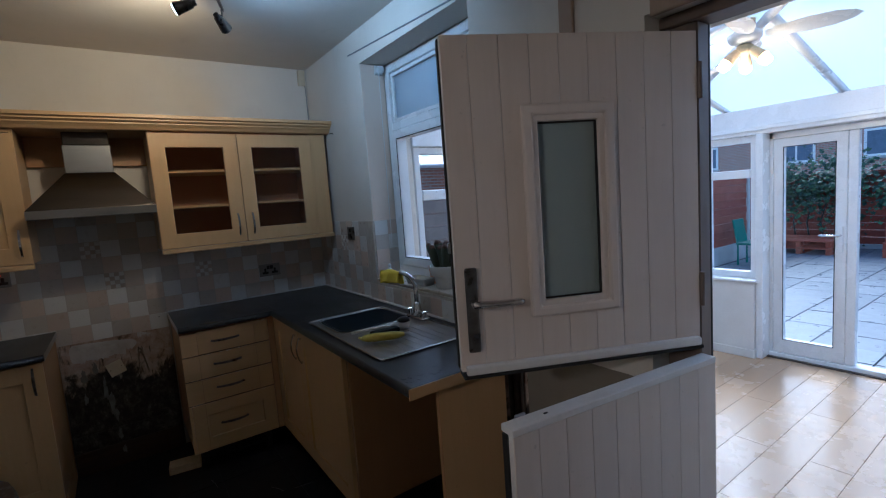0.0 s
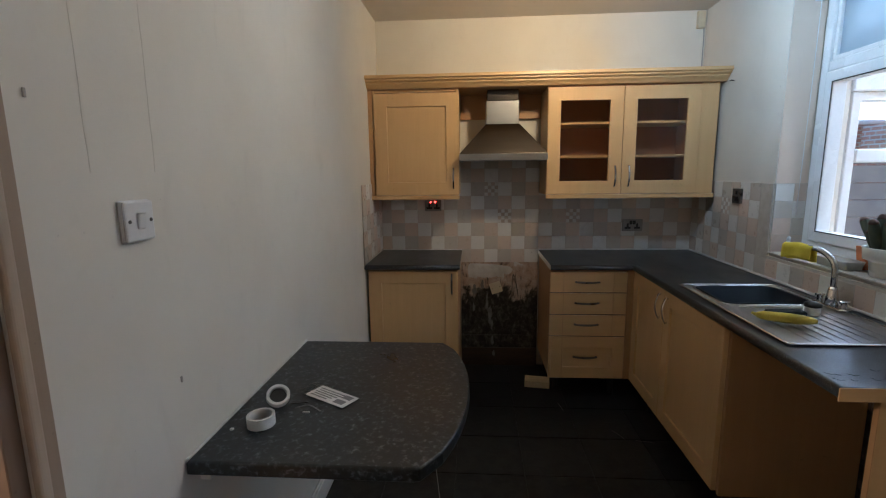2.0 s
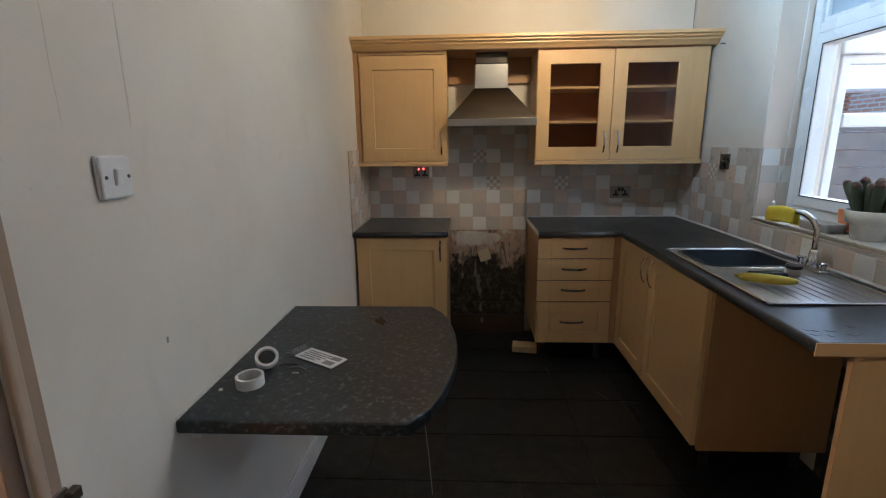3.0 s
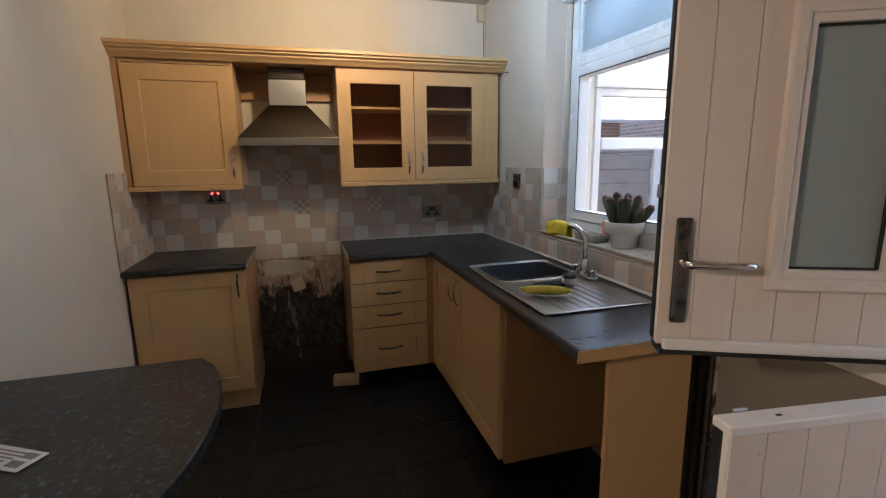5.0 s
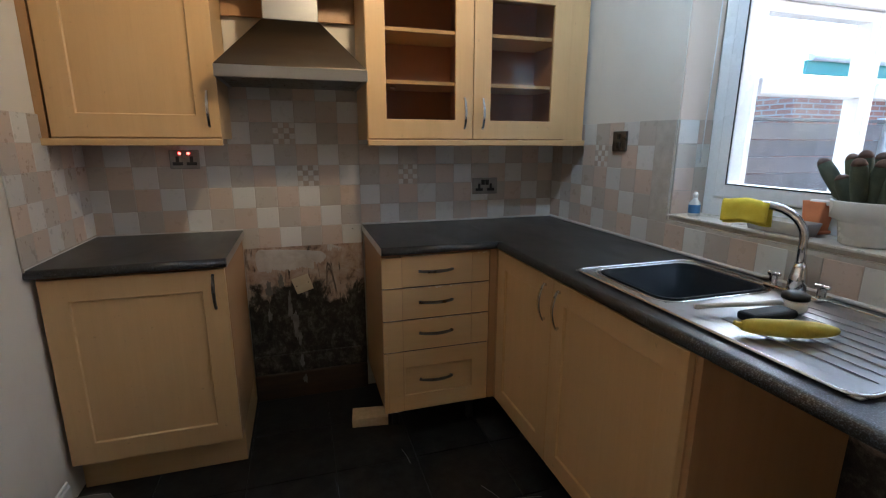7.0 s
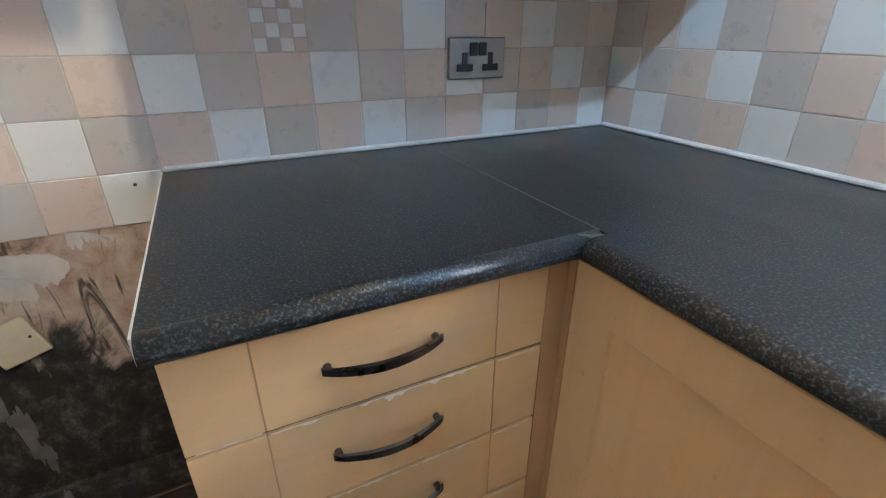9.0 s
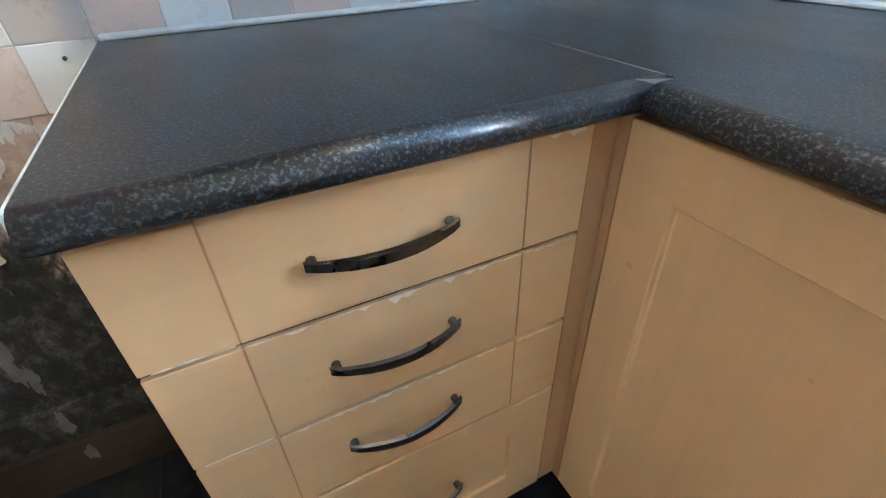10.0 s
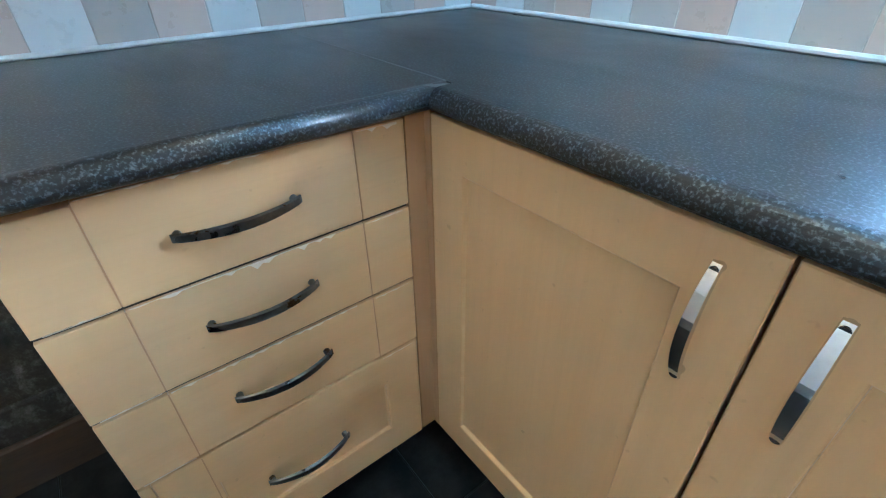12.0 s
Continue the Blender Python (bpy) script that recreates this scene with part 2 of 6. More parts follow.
M_PEWTERL = surface("brushed_socket_steel", (0.26, 0.24, 0.22), (0.33, 0.31, 0.28), 30, 0.38, 1.0, 200, 0.1, rvar=0.05)
M_BLACK = surface("black_plastic", (0.010, 0.010, 0.011), (0.018, 0.018, 0.019), 10, 0.4)
M_BOWL = surface("navy_plastic_bowl", (0.006, 0.009, 0.014), (0.010, 0.014, 0.020), 8, 0.55, spec=0.14)
M_FLOOR = pieces("black_slate_tile", [(0.007, 0.0075, 0.0085), (0.009, 0.0095, 0.0105), (0.011, 0.011, 0.012), (0.008, 0.0085, 0.010)], 0.40, 14, 1.0, 0.6, 0.28, (0.036, 0.035, 0.034))
M_FBASE = surface("dark_grout", (0.010, 0.010, 0.010), (0.016, 0.015, 0.014), 30, 0.8)
M_GROUT = surface("cream_grout", (0.50, 0.46, 0.40), (0.40, 0.35, 0.29), 25, 0.85)
M_TILES = [pieces("white_glazed_tile", [(0.64, 0.625, 0.59), (0.60, 0.585, 0.55), (0.66, 0.64, 0.60)], 0.28, 22, 0.08, 0.04, 0.5, (0.50, 0.46, 0.40), 0.02),
           pieces("grey_glazed_tile", [(0.47, 0.415, 0.355), (0.50, 0.445, 0.385), (0.45, 0.40, 0.345)], 0.28, 22, 0.10, 0.04, 0.5, (0.40, 0.36, 0.31), 0.02),
           pieces("beige_pink_glazed_tile", [(0.56, 0.44, 0.355), (0.59, 0.475, 0.385), (0.53, 0.425, 0.35)], 0.28, 22, 0.10, 0.04, 0.5, (0.46, 0.36, 0.285), 0.02)]
M_MOSA = [pieces("pale_mosaic_chip", [(0.66, 0.63, 0.58), (0.62, 0.59, 0.54)], 0.35, 60, 0.2, 0.3),
          pieces("taupe_mosaic_chip", [(0.42, 0.34, 0.275), (0.47, 0.40, 0.33), (0.50, 0.40, 0.32)], 0.35, 60, 0.2, 0.3)]
M_DAMP = damp_wall("damp_blackened_plaster")
M_FILL = surface("white_filler", (0.58, 0.55, 0.51), (0.40, 0.355, 0.31), 16, 0.85, grain=50, bumpy=0.6)
M_DRIP = surface("grey_plaster_drip", (0.20, 0.185, 0.17), (0.11, 0.10, 0.092), 30, 0.9, grain=60, bumpy=0.6)
M_CREAMP = surface("cream_plastic", (0.62, 0.55, 0.40), (0.56, 0.48, 0.34), 30, 0.5)
M_DOOR = wood("cream_grained_door_skin", (0.63, 0.55, 0.48), (0.67, 0.59, 0.52), 'z', 0.45)
M_DOORW = surface("white_door_edge", (0.72, 0.70, 0.67), (0.66, 0.63, 0.59), 10, 0.4)
M_RUBBER = surface("black_rubber_seal", (0.012, 0.012, 0.012), (0.02, 0.02, 0.02), 10, 0.6)
M_PLASTIC = surface("white_switch_plastic", (0.72, 0.72, 0.73), (0.68, 0.67, 0.66), 15, 0.35, bumpy=0.0)
M_YELLOW = surface("yellow_cloth", (0.72, 0.56, 0.03), (0.80, 0.66, 0.08), 40, 0.9, grain=300, bumpy=0.6)
M_BANANA = surface("banana_skin", (0.56, 0.44, 0.035), (0.66, 0.55, 0.09), 18, 0.5, grain=60)
M_TERRA = surface("terracotta", (0.50, 0.16, 0.06), (0.58, 0.21, 0.09), 20, 0.8)
M_POT = surface("white_glazed_pot", (0.74, 0.73, 0.70), (0.68, 0.67, 0.63), 6, 0.25, bumpy=0.0)
M_CACTUS = surface("cactus_green", (0.050, 0.066, 0.040), (0.090, 0.100, 0.065), 40, 0.7, grain=250, bumpy=0.8)
M_CTIP = surface("cactus_brown_tip", (0.10, 0.055, 0.04), (0.16, 0.10, 0.075), 40, 0.8)
M_SOIL = surface("potting_soil", (0.03, 0.02, 0.015), (0.05, 0.035, 0.025), 60, 0.95, bumpy=1.0)
M_STONE = surface("grey_tray", (0.30, 0.27, 0.24), (0.36, 0.33, 0.30), 20, 0.6)
M_BLUE = surface("blue_label", (0.06, 0.16, 0.34), (0.08, 0.20, 0.38), 20, 0.4)
M_PAPER = surface("printed_paper", (0.68, 0.68, 0.68), (0.60, 0.60, 0.61), 20, 0.6)
M_INK = surface("grey_print", (0.16, 0.16, 0.17), (0.24, 0.24, 0.25), 60, 0.6)
M_TAPE = surface("white_tape", (0.68, 0.67, 0.65), (0.62, 0.61, 0.58), 30, 0.5)
M_CABLE = surface("grey_cable", (0.20, 0.20, 0.21), (0.26, 0.26, 0.27), 10, 0.5)
M_SILL = pieces("sill_tile", [(0.60, 0.55, 0.48), (0.64, 0.60, 0.54), (0.56, 0.50, 0.43)], 0.3, 20, 0.3, 0.2, 0.5, (0.45, 0.39, 0.31))
M_PANE = pane_mat("clear_glass")
M_CABGL = pane_mat("cabinet_glass", (0.88, 0.86, 0.82), 0.02, 0.012, 0.25)
M_RED = glow("red_neon", (1.0, 0.03, 0.02), 4.0)
M_BULB = glow("warm_bulb", (1.0, 0.62, 0.32), 28.0)
M_SPOTW = glow("spot_bulb", (1.0, 0.86, 0.70), 14.0)
M_SPOTC = glow("cool_spot_bulb", (0.6, 0.8, 1.0), 14.0)
M_LAMIN = pieces("oak_laminate", [(0.46, 0.30, 0.17), (0.50, 0.335, 0.195), (0.44, 0.285, 0.16), (0.48, 0.32, 0.185)], 0.22, 3, 0.12, 0.02, 0.5, (0.36, 0.23, 0.13))
M_MUCK = surface("dirty_brown_timber", (0.020, 0.012, 0.008), (0.060, 0.034, 0.019), 9, 0.7, grain=70, bumpy=0.5, stretch=(0.4, 1, 3))
M_PIPE = surface("old_painted_pipe", (0.035, 0.026, 0.020), (0.085, 0.066, 0.050), 20, 0.6)
M_HALLW = wood("hall_oak_floor", (0.26, 0.12, 0.05), (0.33, 0.16, 0.07), 'y', 0.35)
M_SLAB = pieces("wet_grey_flagstone", [(0.22, 0.24, 0.26), (0.26, 0.28, 0.30), (0.20, 0.22, 0.245), (0.24, 0.26, 0.275)], 0.32, 5, 0.4, 0.3, 0.5, (0.15, 0.16, 0.17))
M_JOINT = surface("grey_patio_joint", (0.10, 0.105, 0.11), (0.14, 0.145, 0.15), 10, 0.8)
M_GRND = surface("wet_ground", (0.10, 0.10, 0.095), (0.15, 0.145, 0.13), 2, 0.7)
M_FENCE = pieces("red_stained_board", [(0.30, 0.075, 0.045), (0.26, 0.06, 0.038), (0.34, 0.095, 0.06)], 0.75, 8, 0.5, 0.4, 0.3, (0.15, 0.05, 0.035))
M_OLDF = pieces("weathered_board", [(0.20, 0.17, 0.15), (0.17, 0.145, 0.13), (0.23, 0.19, 0.165)], 0.8, 8, 0.5, 0.4, 0.3, (0.10, 0.085, 0.08))
M_PALLET = pieces("orange_red_pallet_board", [(0.42, 0.10, 0.055), (0.36, 0.085, 0.045), (0.46, 0.13, 0.075)], 0.7, 9, 0.4, 0.4, 0.3, (0.20, 0.06, 0.04))
M_CONC = surface("pale_concrete", (0.52, 0.51, 0.49), (0.42, 0.41, 0.39), 4, 0.85, bumpy=0.5)
M_TEAL = surface("teal_fascia", (0.10, 0.36, 0.32), (0.14, 0.42, 0.37), 4, 0.5)
M_WETROOF = surface("wet_blue_roof", (0.16, 0.24, 0.34), (0.24, 0.33, 0.44), 2, 0.22, grain=12, bumpy=0.3)
M_SLATE = surface("blue_slate_roof", (0.10, 0.13, 0.19), (0.15, 0.19, 0.26), 4, 0.55, grain=20, bumpy=0.5)
M_GREENP = surface("green_plastic", (0.01, 0.16, 0.12), (0.02, 0.20, 0.15), 10, 0.4)


def brick_mat(name):
    m, nt, b = node_mat(name)
    tx = nt.nodes.new("ShaderNodeTexBrick")
    sp_, ad_, cb_ = nt.nodes.new("ShaderNodeSeparateXYZ"), nt.nodes.new("ShaderNodeMath"), nt.nodes.new("ShaderNodeCombineXYZ")
    nt.links.new(coords(nt), sp_.inputs[0])
    nt.links.new(sp_.outputs[0], ad_.inputs[0])
    nt.links.new(sp_.outputs[1], ad_.inputs[1])
    nt.links.new(ad_.outputs[0], cb_.inputs[0])
    nt.links.new(sp_.outputs[2], cb_.inputs[1])
    nt.links.new(cb_.outputs[0], tx.inputs["Vector"])
    tx.inputs["Color1"].default_value, tx.inputs["Color2"].default_value = (0.34, 0.15, 0.10, 1), (0.42, 0.21, 0.15, 1)
    tx.inputs["Mortar"].default_value = (0.42, 0.38, 0.34, 1)
    for k, val in (("Scale", 1.0), ("Mortar Size", 0.012), ("Brick Width", 0.225), ("Row Height", 0.075)):
        tx.inputs[k].default_value = val
    nt.links.new(tx.outputs[0], b.inputs["Base Color"])
    b.inputs["Roughness"].default_value = 0.85
    bump(nt, b, tx.outputs["Fac"], -0.4, 0.01)
    return m


def roof_mat(name):
    """Opal polycarbonate: lets daylight through."""
    m = bpy.data.materials.new(name)
    m.use_nodes = True
    nt = m.node_tree
    b = nt.nodes["Principled BSDF"]
    b.inputs["Base Color"].default_value = (0.86, 0.89, 0.92, 1)
    b.inputs["Roughness"].default_value = 0.35
    t, mx = nt.nodes.new("ShaderNodeBsdfTranslucent"), nt.nodes.new("ShaderNodeMixShader")
    t.inputs[0].default_value = (0.90, 0.94, 0.97, 1)
    mx.inputs[0].default_value = 0.75
    nt.links.new(b.outputs[0], mx.inputs[1])
    nt.links.new(t.outputs[0], mx.inputs[2])
    nt.links.new(mx.outputs[0], nt.nodes["Material Output"].inputs[0])
    return m


def frosted(name, colour=(0.36, 0.42, 0.40), through_light=0.35):
    m, nt, b = node_mat(name)
    b.inputs["Base Color"].default_value = (*colour, 1)
    nz = noise_tex(nt, coords(nt), 160, 2)
    b.inputs["Roughness"].default_value = 0.42
    b.inputs["Transmission Weight"].default_value = through_light
    bump(nt, b, nz, 0.15, 0.001)
    return m


M_BRICK = brick_mat("red_brick")
M_OPAL = roof_mat("opal_polycarbonate")
M_FROSTB = frosted("frosted_blue_grey_glass", (0.42, 0.50, 0.57), 0.5)
M_FROST = frosted("frosted_grey_glass")


# ---- building tools ----
def bx(x0, x1, y0, y1, z0, z1, bevel=0.0, seg=1):
    bm = bmesh.new()
    bmesh.ops.create_cube(bm, size=1, matrix=Matrix.Translation(((x0 + x1) / 2, (y0 + y1) / 2, (z0 + z1) / 2)) @ Matrix.Diagonal((x1 - x0, y1 - y0, z1 - z0, 1)))
    if bevel:
        bmesh.ops.bevel(bm, geom=bm.edges[:], offset=bevel, segments=seg, affect='EDGES', profile=0.5)
    return bm


def cyl(p, q, r, r2=None, n=16, bevel=0.0):
    p, q = Vector(p), Vector(q)
    bm = bmesh.new()
    d = q - p
    m = Matrix.Translation((p + q) / 2) @ d.to_track_quat('Z', 'Y').to_matrix().to_4x4()
    bmesh.ops.create_cone(bm, cap_ends=True, segments=n, radius1=r, radius2=r if r2 is None else r2, depth=d.length, matrix=m)
    if bevel:
        bmesh.ops.bevel(bm, geom=[e for e in bm.edges if len(e.link_faces) == 2 and e.calc_face_angle(0) > 0.7], offset=bevel, segments=2, affect='EDGES')
    return bm


def join(*bms):
    out = bmesh.new()
    for b in bms:
        me = bpy.data.meshes.new("tmp")
        b.to_mesh(me)
        out.from_mesh(me)
        bpy.data.meshes.remove(me)
        b.free()
    return out


def moved(bm, m):
    bmesh.ops.transform(bm, matrix=m, verts=bm.verts[:])
    return bm


def tube(points, r, n=10, flat=1.0):
    """A round or flattened bar along a line of points."""
    pts = [Vector(p) for p in points]
    bm = bmesh.new()
    rings = []
    up = Vector((0.31, 0.17, 0.93))
    for k, p in enumerate(pts):
        d = (pts[min(k + 1, len(pts) - 1)] - pts[max(k - 1, 0)]).normalized()
        s = d.cross(up).normalized()
        u = s.cross(d).normalized()
        rr = r[k] if isinstance(r, (list, tuple)) else r
        rings.append([bm.verts.new(p + s * math.cos(a) * rr + u * math.sin(a) * rr * flat) for a in (2 * math.pi * j / n for j in range(n))])
    for a, b in zip(rings, rings[1:]):
        for j in range(n):
            bm.faces.new((a[j], a[(j + 1) % n], b[(j + 1) % n], b[j]))
    bm.faces.new(rings[0][::-1])
    bm.faces.new(rings[-1])
    bmesh.ops.recalc_face_normals(bm, faces=bm.faces[:])
    for f in bm.faces:
        f.smooth = True
    return bm


def lathe(profile, centre, n=32):
    """A turned body: (radius, height) pairs about an upright axis."""
    bm = bmesh.new()
    cx, cy, cz = centre
    rings = [[bm.verts.new((cx + max(r, 1e-4) * math.cos(2 * math.pi * j / n), cy + max(r, 1e-4) * math.sin(2 * math.pi * j / n), cz + z)) for j in range(n)] for r, z in profile]
    for a, b in zip(rings, rings[1:]):
        for j in range(n):
            bm.faces.new((a[j], a[(j + 1) % n], b[(j + 1) % n], b[j]))
    bm.faces.new(rings[0][::-1])
    bm.faces.new(rings[-1])
    bmesh.ops.recalc_face_normals(bm, faces=bm.faces[:])
    for f in bm.faces:
        f.smooth = True
    return bm


def prism(outline, z0, z1, bevel=0.0, seg=2):
    """An upright slab over a plan outline."""
    bm = bmesh.new()
    low = [bm.verts.new((x, y, z0)) for x, y in outline]
    top = [bm.verts.new((x, y, z1)) for x, y in outline]
    n = len(outline)
    for k in range(n):
        bm.faces.new((low[k], low[(k + 1) % n], top[(k + 1) % n], top[k]))
    bm.faces.new(low[::-1])
    bm.faces.new(top)
    bmesh.ops.recalc_face_normals(bm, faces=bm.faces[:])
    if bevel:
        bmesh.ops.bevel(bm, geom=[e for e in bm.edges if abs(e.verts[0].co.z - e.verts[1].co.z) < 1e-5], offset=bevel, segments=seg, affect='EDGES', profile=0.5)
    return bm


PLACE = {}


def mesh_of(name, bm, material):
    me = bpy.data.meshes.new(name)
    bm.to_mesh(me)
    bm.free()
    me.materials.append(material)
    return me


def thing(name, at, label, category, group="", turn=0.0):
    ob = new(name)
    ob.empty_display_size = 0.05
    m = pose(*at, 0, 0, turn)
    ob.matrix_world = m
    PLACE[ob] = m
    return tagged(ob, label, category, group)


def part(name, bm, material, parent, label="", local=False):
    """One mesh under a thing or a part; places are given in the world, or in the thing's own axes when local."""
    base = PLACE[parent]
    if not local:
        bmesh.ops.transform(bm, matrix=base.inverted(), verts=bm.verts[:])
    ob = new(name, mesh_of(name, bm, material))
    ob.parent = parent
    PLACE[ob] = base
    if label:
        ob["label"] = label
    return ob


def solo(name, bm, material, label, category, group="", kind=""):
    ob = new(name, mesh_of(name, bm, material))
    PLACE[ob] = Matrix()
    return tagged(ob, label, category, group, kind)


def struct(name, bm, material, label, category):
    return solo(name, bm, material, label, category, kind="structure")


def ring(outer, inner, lo, hi, axis, bevel):
    """A rectangular frame as one body; outer and inner are (a0, a1, z0, z1), lo to hi its depth along the axis."""
    bm = bmesh.new()
    def at(d, a, z):
        return bm.verts.new((d, a, z) if axis == 'x' else (a, d, z))
    loops = []
    for d in (lo, hi):
        for a0, a1, z0, z1 in (outer, inner):
            loops.append([at(d, a0, z0), at(d, a1, z0), at(d, a1, z1), at(d, a0, z1)])
    o0, i0, o1, i1 = loops
    for k in range(4):
        n = (k + 1) % 4
        bm.faces.new((o0[k], o0[n], i0[n], i0[k]))
        bm.faces.new((o1[k], o1[n], i1[n], i1[k]))
        bm.faces.new((o0[k], o0[n], o1[n], o1[k]))
        bm.faces.new((i0[k], i0[n], i1[n], i1[k]))
    bmesh.ops.recalc_face_normals(bm, faces=bm.faces[:])
    if bevel:
        bmesh.ops.bevel(bm, geom=[e for e in bm.edges if e.calc_face_angle(0) > 0.7], offset=bevel, segments=2, affect='EDGES', profile=0.5)
    return bm


def frame_x(x0, x1, y0, y1, z0, z1, w, bev=0.003, wb=None):
    """A frame round an opening in a wall that faces along x."""
    return ring((y0, y1, z0, z1), (y0 + w, y1 - w, z0 + (w if wb is None else wb), z1 - w), x0, x1, 'x', bev)


def frame_y(x0, x1, y0, y1, z0, z1, w, bev=0.003, wb=None):
    """A frame round an opening in a wall that faces along y."""
    return ring((x0, x1, z0, z1), (x0 + w, x1 - w, z0 + (w if wb is None else wb), z1 - w), y0, y1, 'y', bev)


def slab(xs, ys, holes, z0, z1):
    """A flat board over a grid of cells, some of them left out, as one body."""
    bm = bmesh.new()
    vs = {}
    for i in range(len(xs) - 1):
        for j in range(len(ys) - 1):
            if (i, j) in holes:
                continue
            f = []
            for a, b in ((i, j), (i + 1, j), (i + 1, j + 1), (i, j + 1)):
                if (a, b) not in vs:
                    vs[a, b] = bm.verts.new((xs[a], ys[b], z1))
                f.append(vs[a, b])
            bm.faces.new(f)
    ext = bmesh.ops.extrude_face_region(bm, geom=bm.faces[:])
    bmesh.ops.translate(bm, verts=[g for g in ext["geom"] if isinstance(g, bmesh.types.BMVert)], vec=(0, 0, z0 - z1))
    bmesh.ops.recalc_face_normals(bm, faces=bm.faces[:])
    return bm


def clear(ob):
    ob.visible_shadow = False
    return ob

# ---- the kitchen shell ----
H = 2.555
struct("wall_north", bx(-0.15, 2.60, 0.0, 0.20, -0.12, H + 0.1), M_WALL, "cream painted end wall of the kitchen", "wall")
struct("wall_west", join(bx(-0.15, 0.0, -2.853, 0.0, 0.0, H), bx(-0.15, 0.0, -3.72, -2.853, 2.02, H), bx(-0.15, 0.0, -4.6, -3.72, 0.0, H)), M_WALL, "cream painted side wall with a doorway to the hall", "wall")
struct("wall_east", join(bx(2.28, 2.60, -0.91, 0.0, 0.0, H), bx(2.28, 2.60, -1.95, -0.91, 0.0, 1.028), bx(2.28, 2.60, -1.95, -0.91, 2.36, H),
                         bx(2.28, 2.60, -2.74, -1.95, 0.0, H), bx(2.28, 2.60, -3.66, -2.74, 2.0, H), bx(2.28, 2.60, -4.6, -3.66, 0.0, H)),
       M_WALL, "cream painted window wall with a stable door opening", "wall")
struct("wall_south", bx(-0.15, 2.60, -4.75, -4.6, 0.0, H), M_WALL, "plain cream wall closing the kitchen", "wall")
struct("ceiling", bx(-0.15, 2.60, -4.75, 0.0, H, H + 0.1), M_CEIL, "old off-white painted ceiling", "ceiling")
floor = struct("floor", bx(-0.15, 2.60, -4.75, 0.0, -0.12, -0.006), M_FBASE, "black slate tiled kitchen floor", "floor")

# hall beyond the west doorway
struct("hall_floor", bx(-1.6, -0.15, -4.6, -2.3, -0.1, 0.0), M_HALLW, "brown wooden hall floor", "floor")
struct("hall_wall", join(bx(-1.7, -1.6, -4.7, -2.2, 0.0, H), bx(-1.6, -0.15, -2.3, -2.2, 0.0, H), bx(-1.6, -0.15, -4.7, -4.6, 0.0, H)), M_WALL, "plain cream hall wall", "wall")
struct("hall_ceiling", bx(-1.7, -0.15, -4.7, -2.2, H, H + 0.1), M_CEIL, "plain hall ceiling", "ceiling")
df = thing("door_frame_hall", (0, -2.9, 0), "worn beige painted timber door frame with empty hinge recesses", "door frame")
df["kind"] = "structure"
part("jamb", bx(-0.16, -0.004, -2.885, -2.853, 0.0, 2.0, 0.002), M_LINING, df)
part("jamb", bx(-0.16, 0.006, -3.72, -3.685, 0.0, 2.0, 0.002), M_LINING, df)
part("head", bx(-0.16, -0.003, -3.72, -2.853, 2.0, 2.019, 0.002), M_LINING, df)
part("stop", bx(-0.10, -0.055, -2.900, -2.885, 0.0, 2.0, 0.003), M_LINING, df)
part("architrave", bx(0.0, 0.004, -2.832, -2.804, 0.0, 2.06, 0.0015), M_BROWNP, df)
part("bead", bx(-0.004, 0.014, -2.853, -2.832, 0.0, 2.02, 0.006, 3), M_BEADP, df, "rounded lining edge, coloured paler to look lit")
part("strike_plate", join(bx(0.002, 0.010, -2.832, -2.800, 0.835, 0.872, 0.002), bx(0.006, 0.024, -2.812, -2.786, 0.842, 0.866, 0.003)), M_PIPE, df, "broken rusty metal latch keep")

# Invented fitting round the added hall light, out of view.
hl = thing("hall_pendant", (-0.85, -3.28, 2.06), "unseen white paper globe pendant lamp added in the hall", "pendant lamp")
part("flex", cyl((-0.85, -3.28, 2.22), (-0.85, -3.28, H), 0.004, n=8), M_WHITE, hl)
part("shade", lathe([(0.16, 0.0), (0.15, 0.05), (0.09, 0.14), (0.03, 0.16)], (-0.85, -3.28, 2.06), 24), M_WHITE, hl)

# skirting
struct("baseboard", join(bx(0.0, 0.016, -2.80, -0.60, 0.0, 0.10, 0.004), bx(0.0, 0.010, -2.80, -0.60, 0.10, 0.115, 0.003)), M_WHITE, "white painted skirting board", "baseboard")


def wall_crack(name, pts, label):
    solo(name, tube(pts, 0.0005, 5, 0.5), M_GROUT, label, "crack")


def wander(y, z0, z1, dy, seed):
    rnd = random.Random(seed)
    n = 26
    return [(0.0003, y + dy * k / n + rnd.uniform(-0.0012, 0.0012), z0 + (z1 - z0) * k / n) for k in range(n + 1)]


wall_crack("wall_crack", wander(-2.481, 1.50, 2.53, 0.008, 1), "hairline vertical crack in the cream wall paint")
wall_crack("wall_crack", wander(-2.659, 1.50, 2.53, -0.004, 2), "hairline vertical crack in the cream wall paint")
for y, z in ((-2.768, 1.624), (-2.471, 1.006)):
    plug = bx(0.0, 0.004, y - 0.0028, y + 0.0028, z - 0.0075, z + 0.0075, 0.001)
    solo("wall_plug", plug, M_STONE, "grey torn wall plug in the cream wall", "wall plug")

# light switch
sw = thing("light_switch", (0.0, -2.56, 1.40), "white plastic single light switch on the cream wall", "light switch")
part("back_box", bx(0.0, 0.007, -2.607, -2.519, 1.356, 1.443, 0.003), M_PLASTIC, sw)
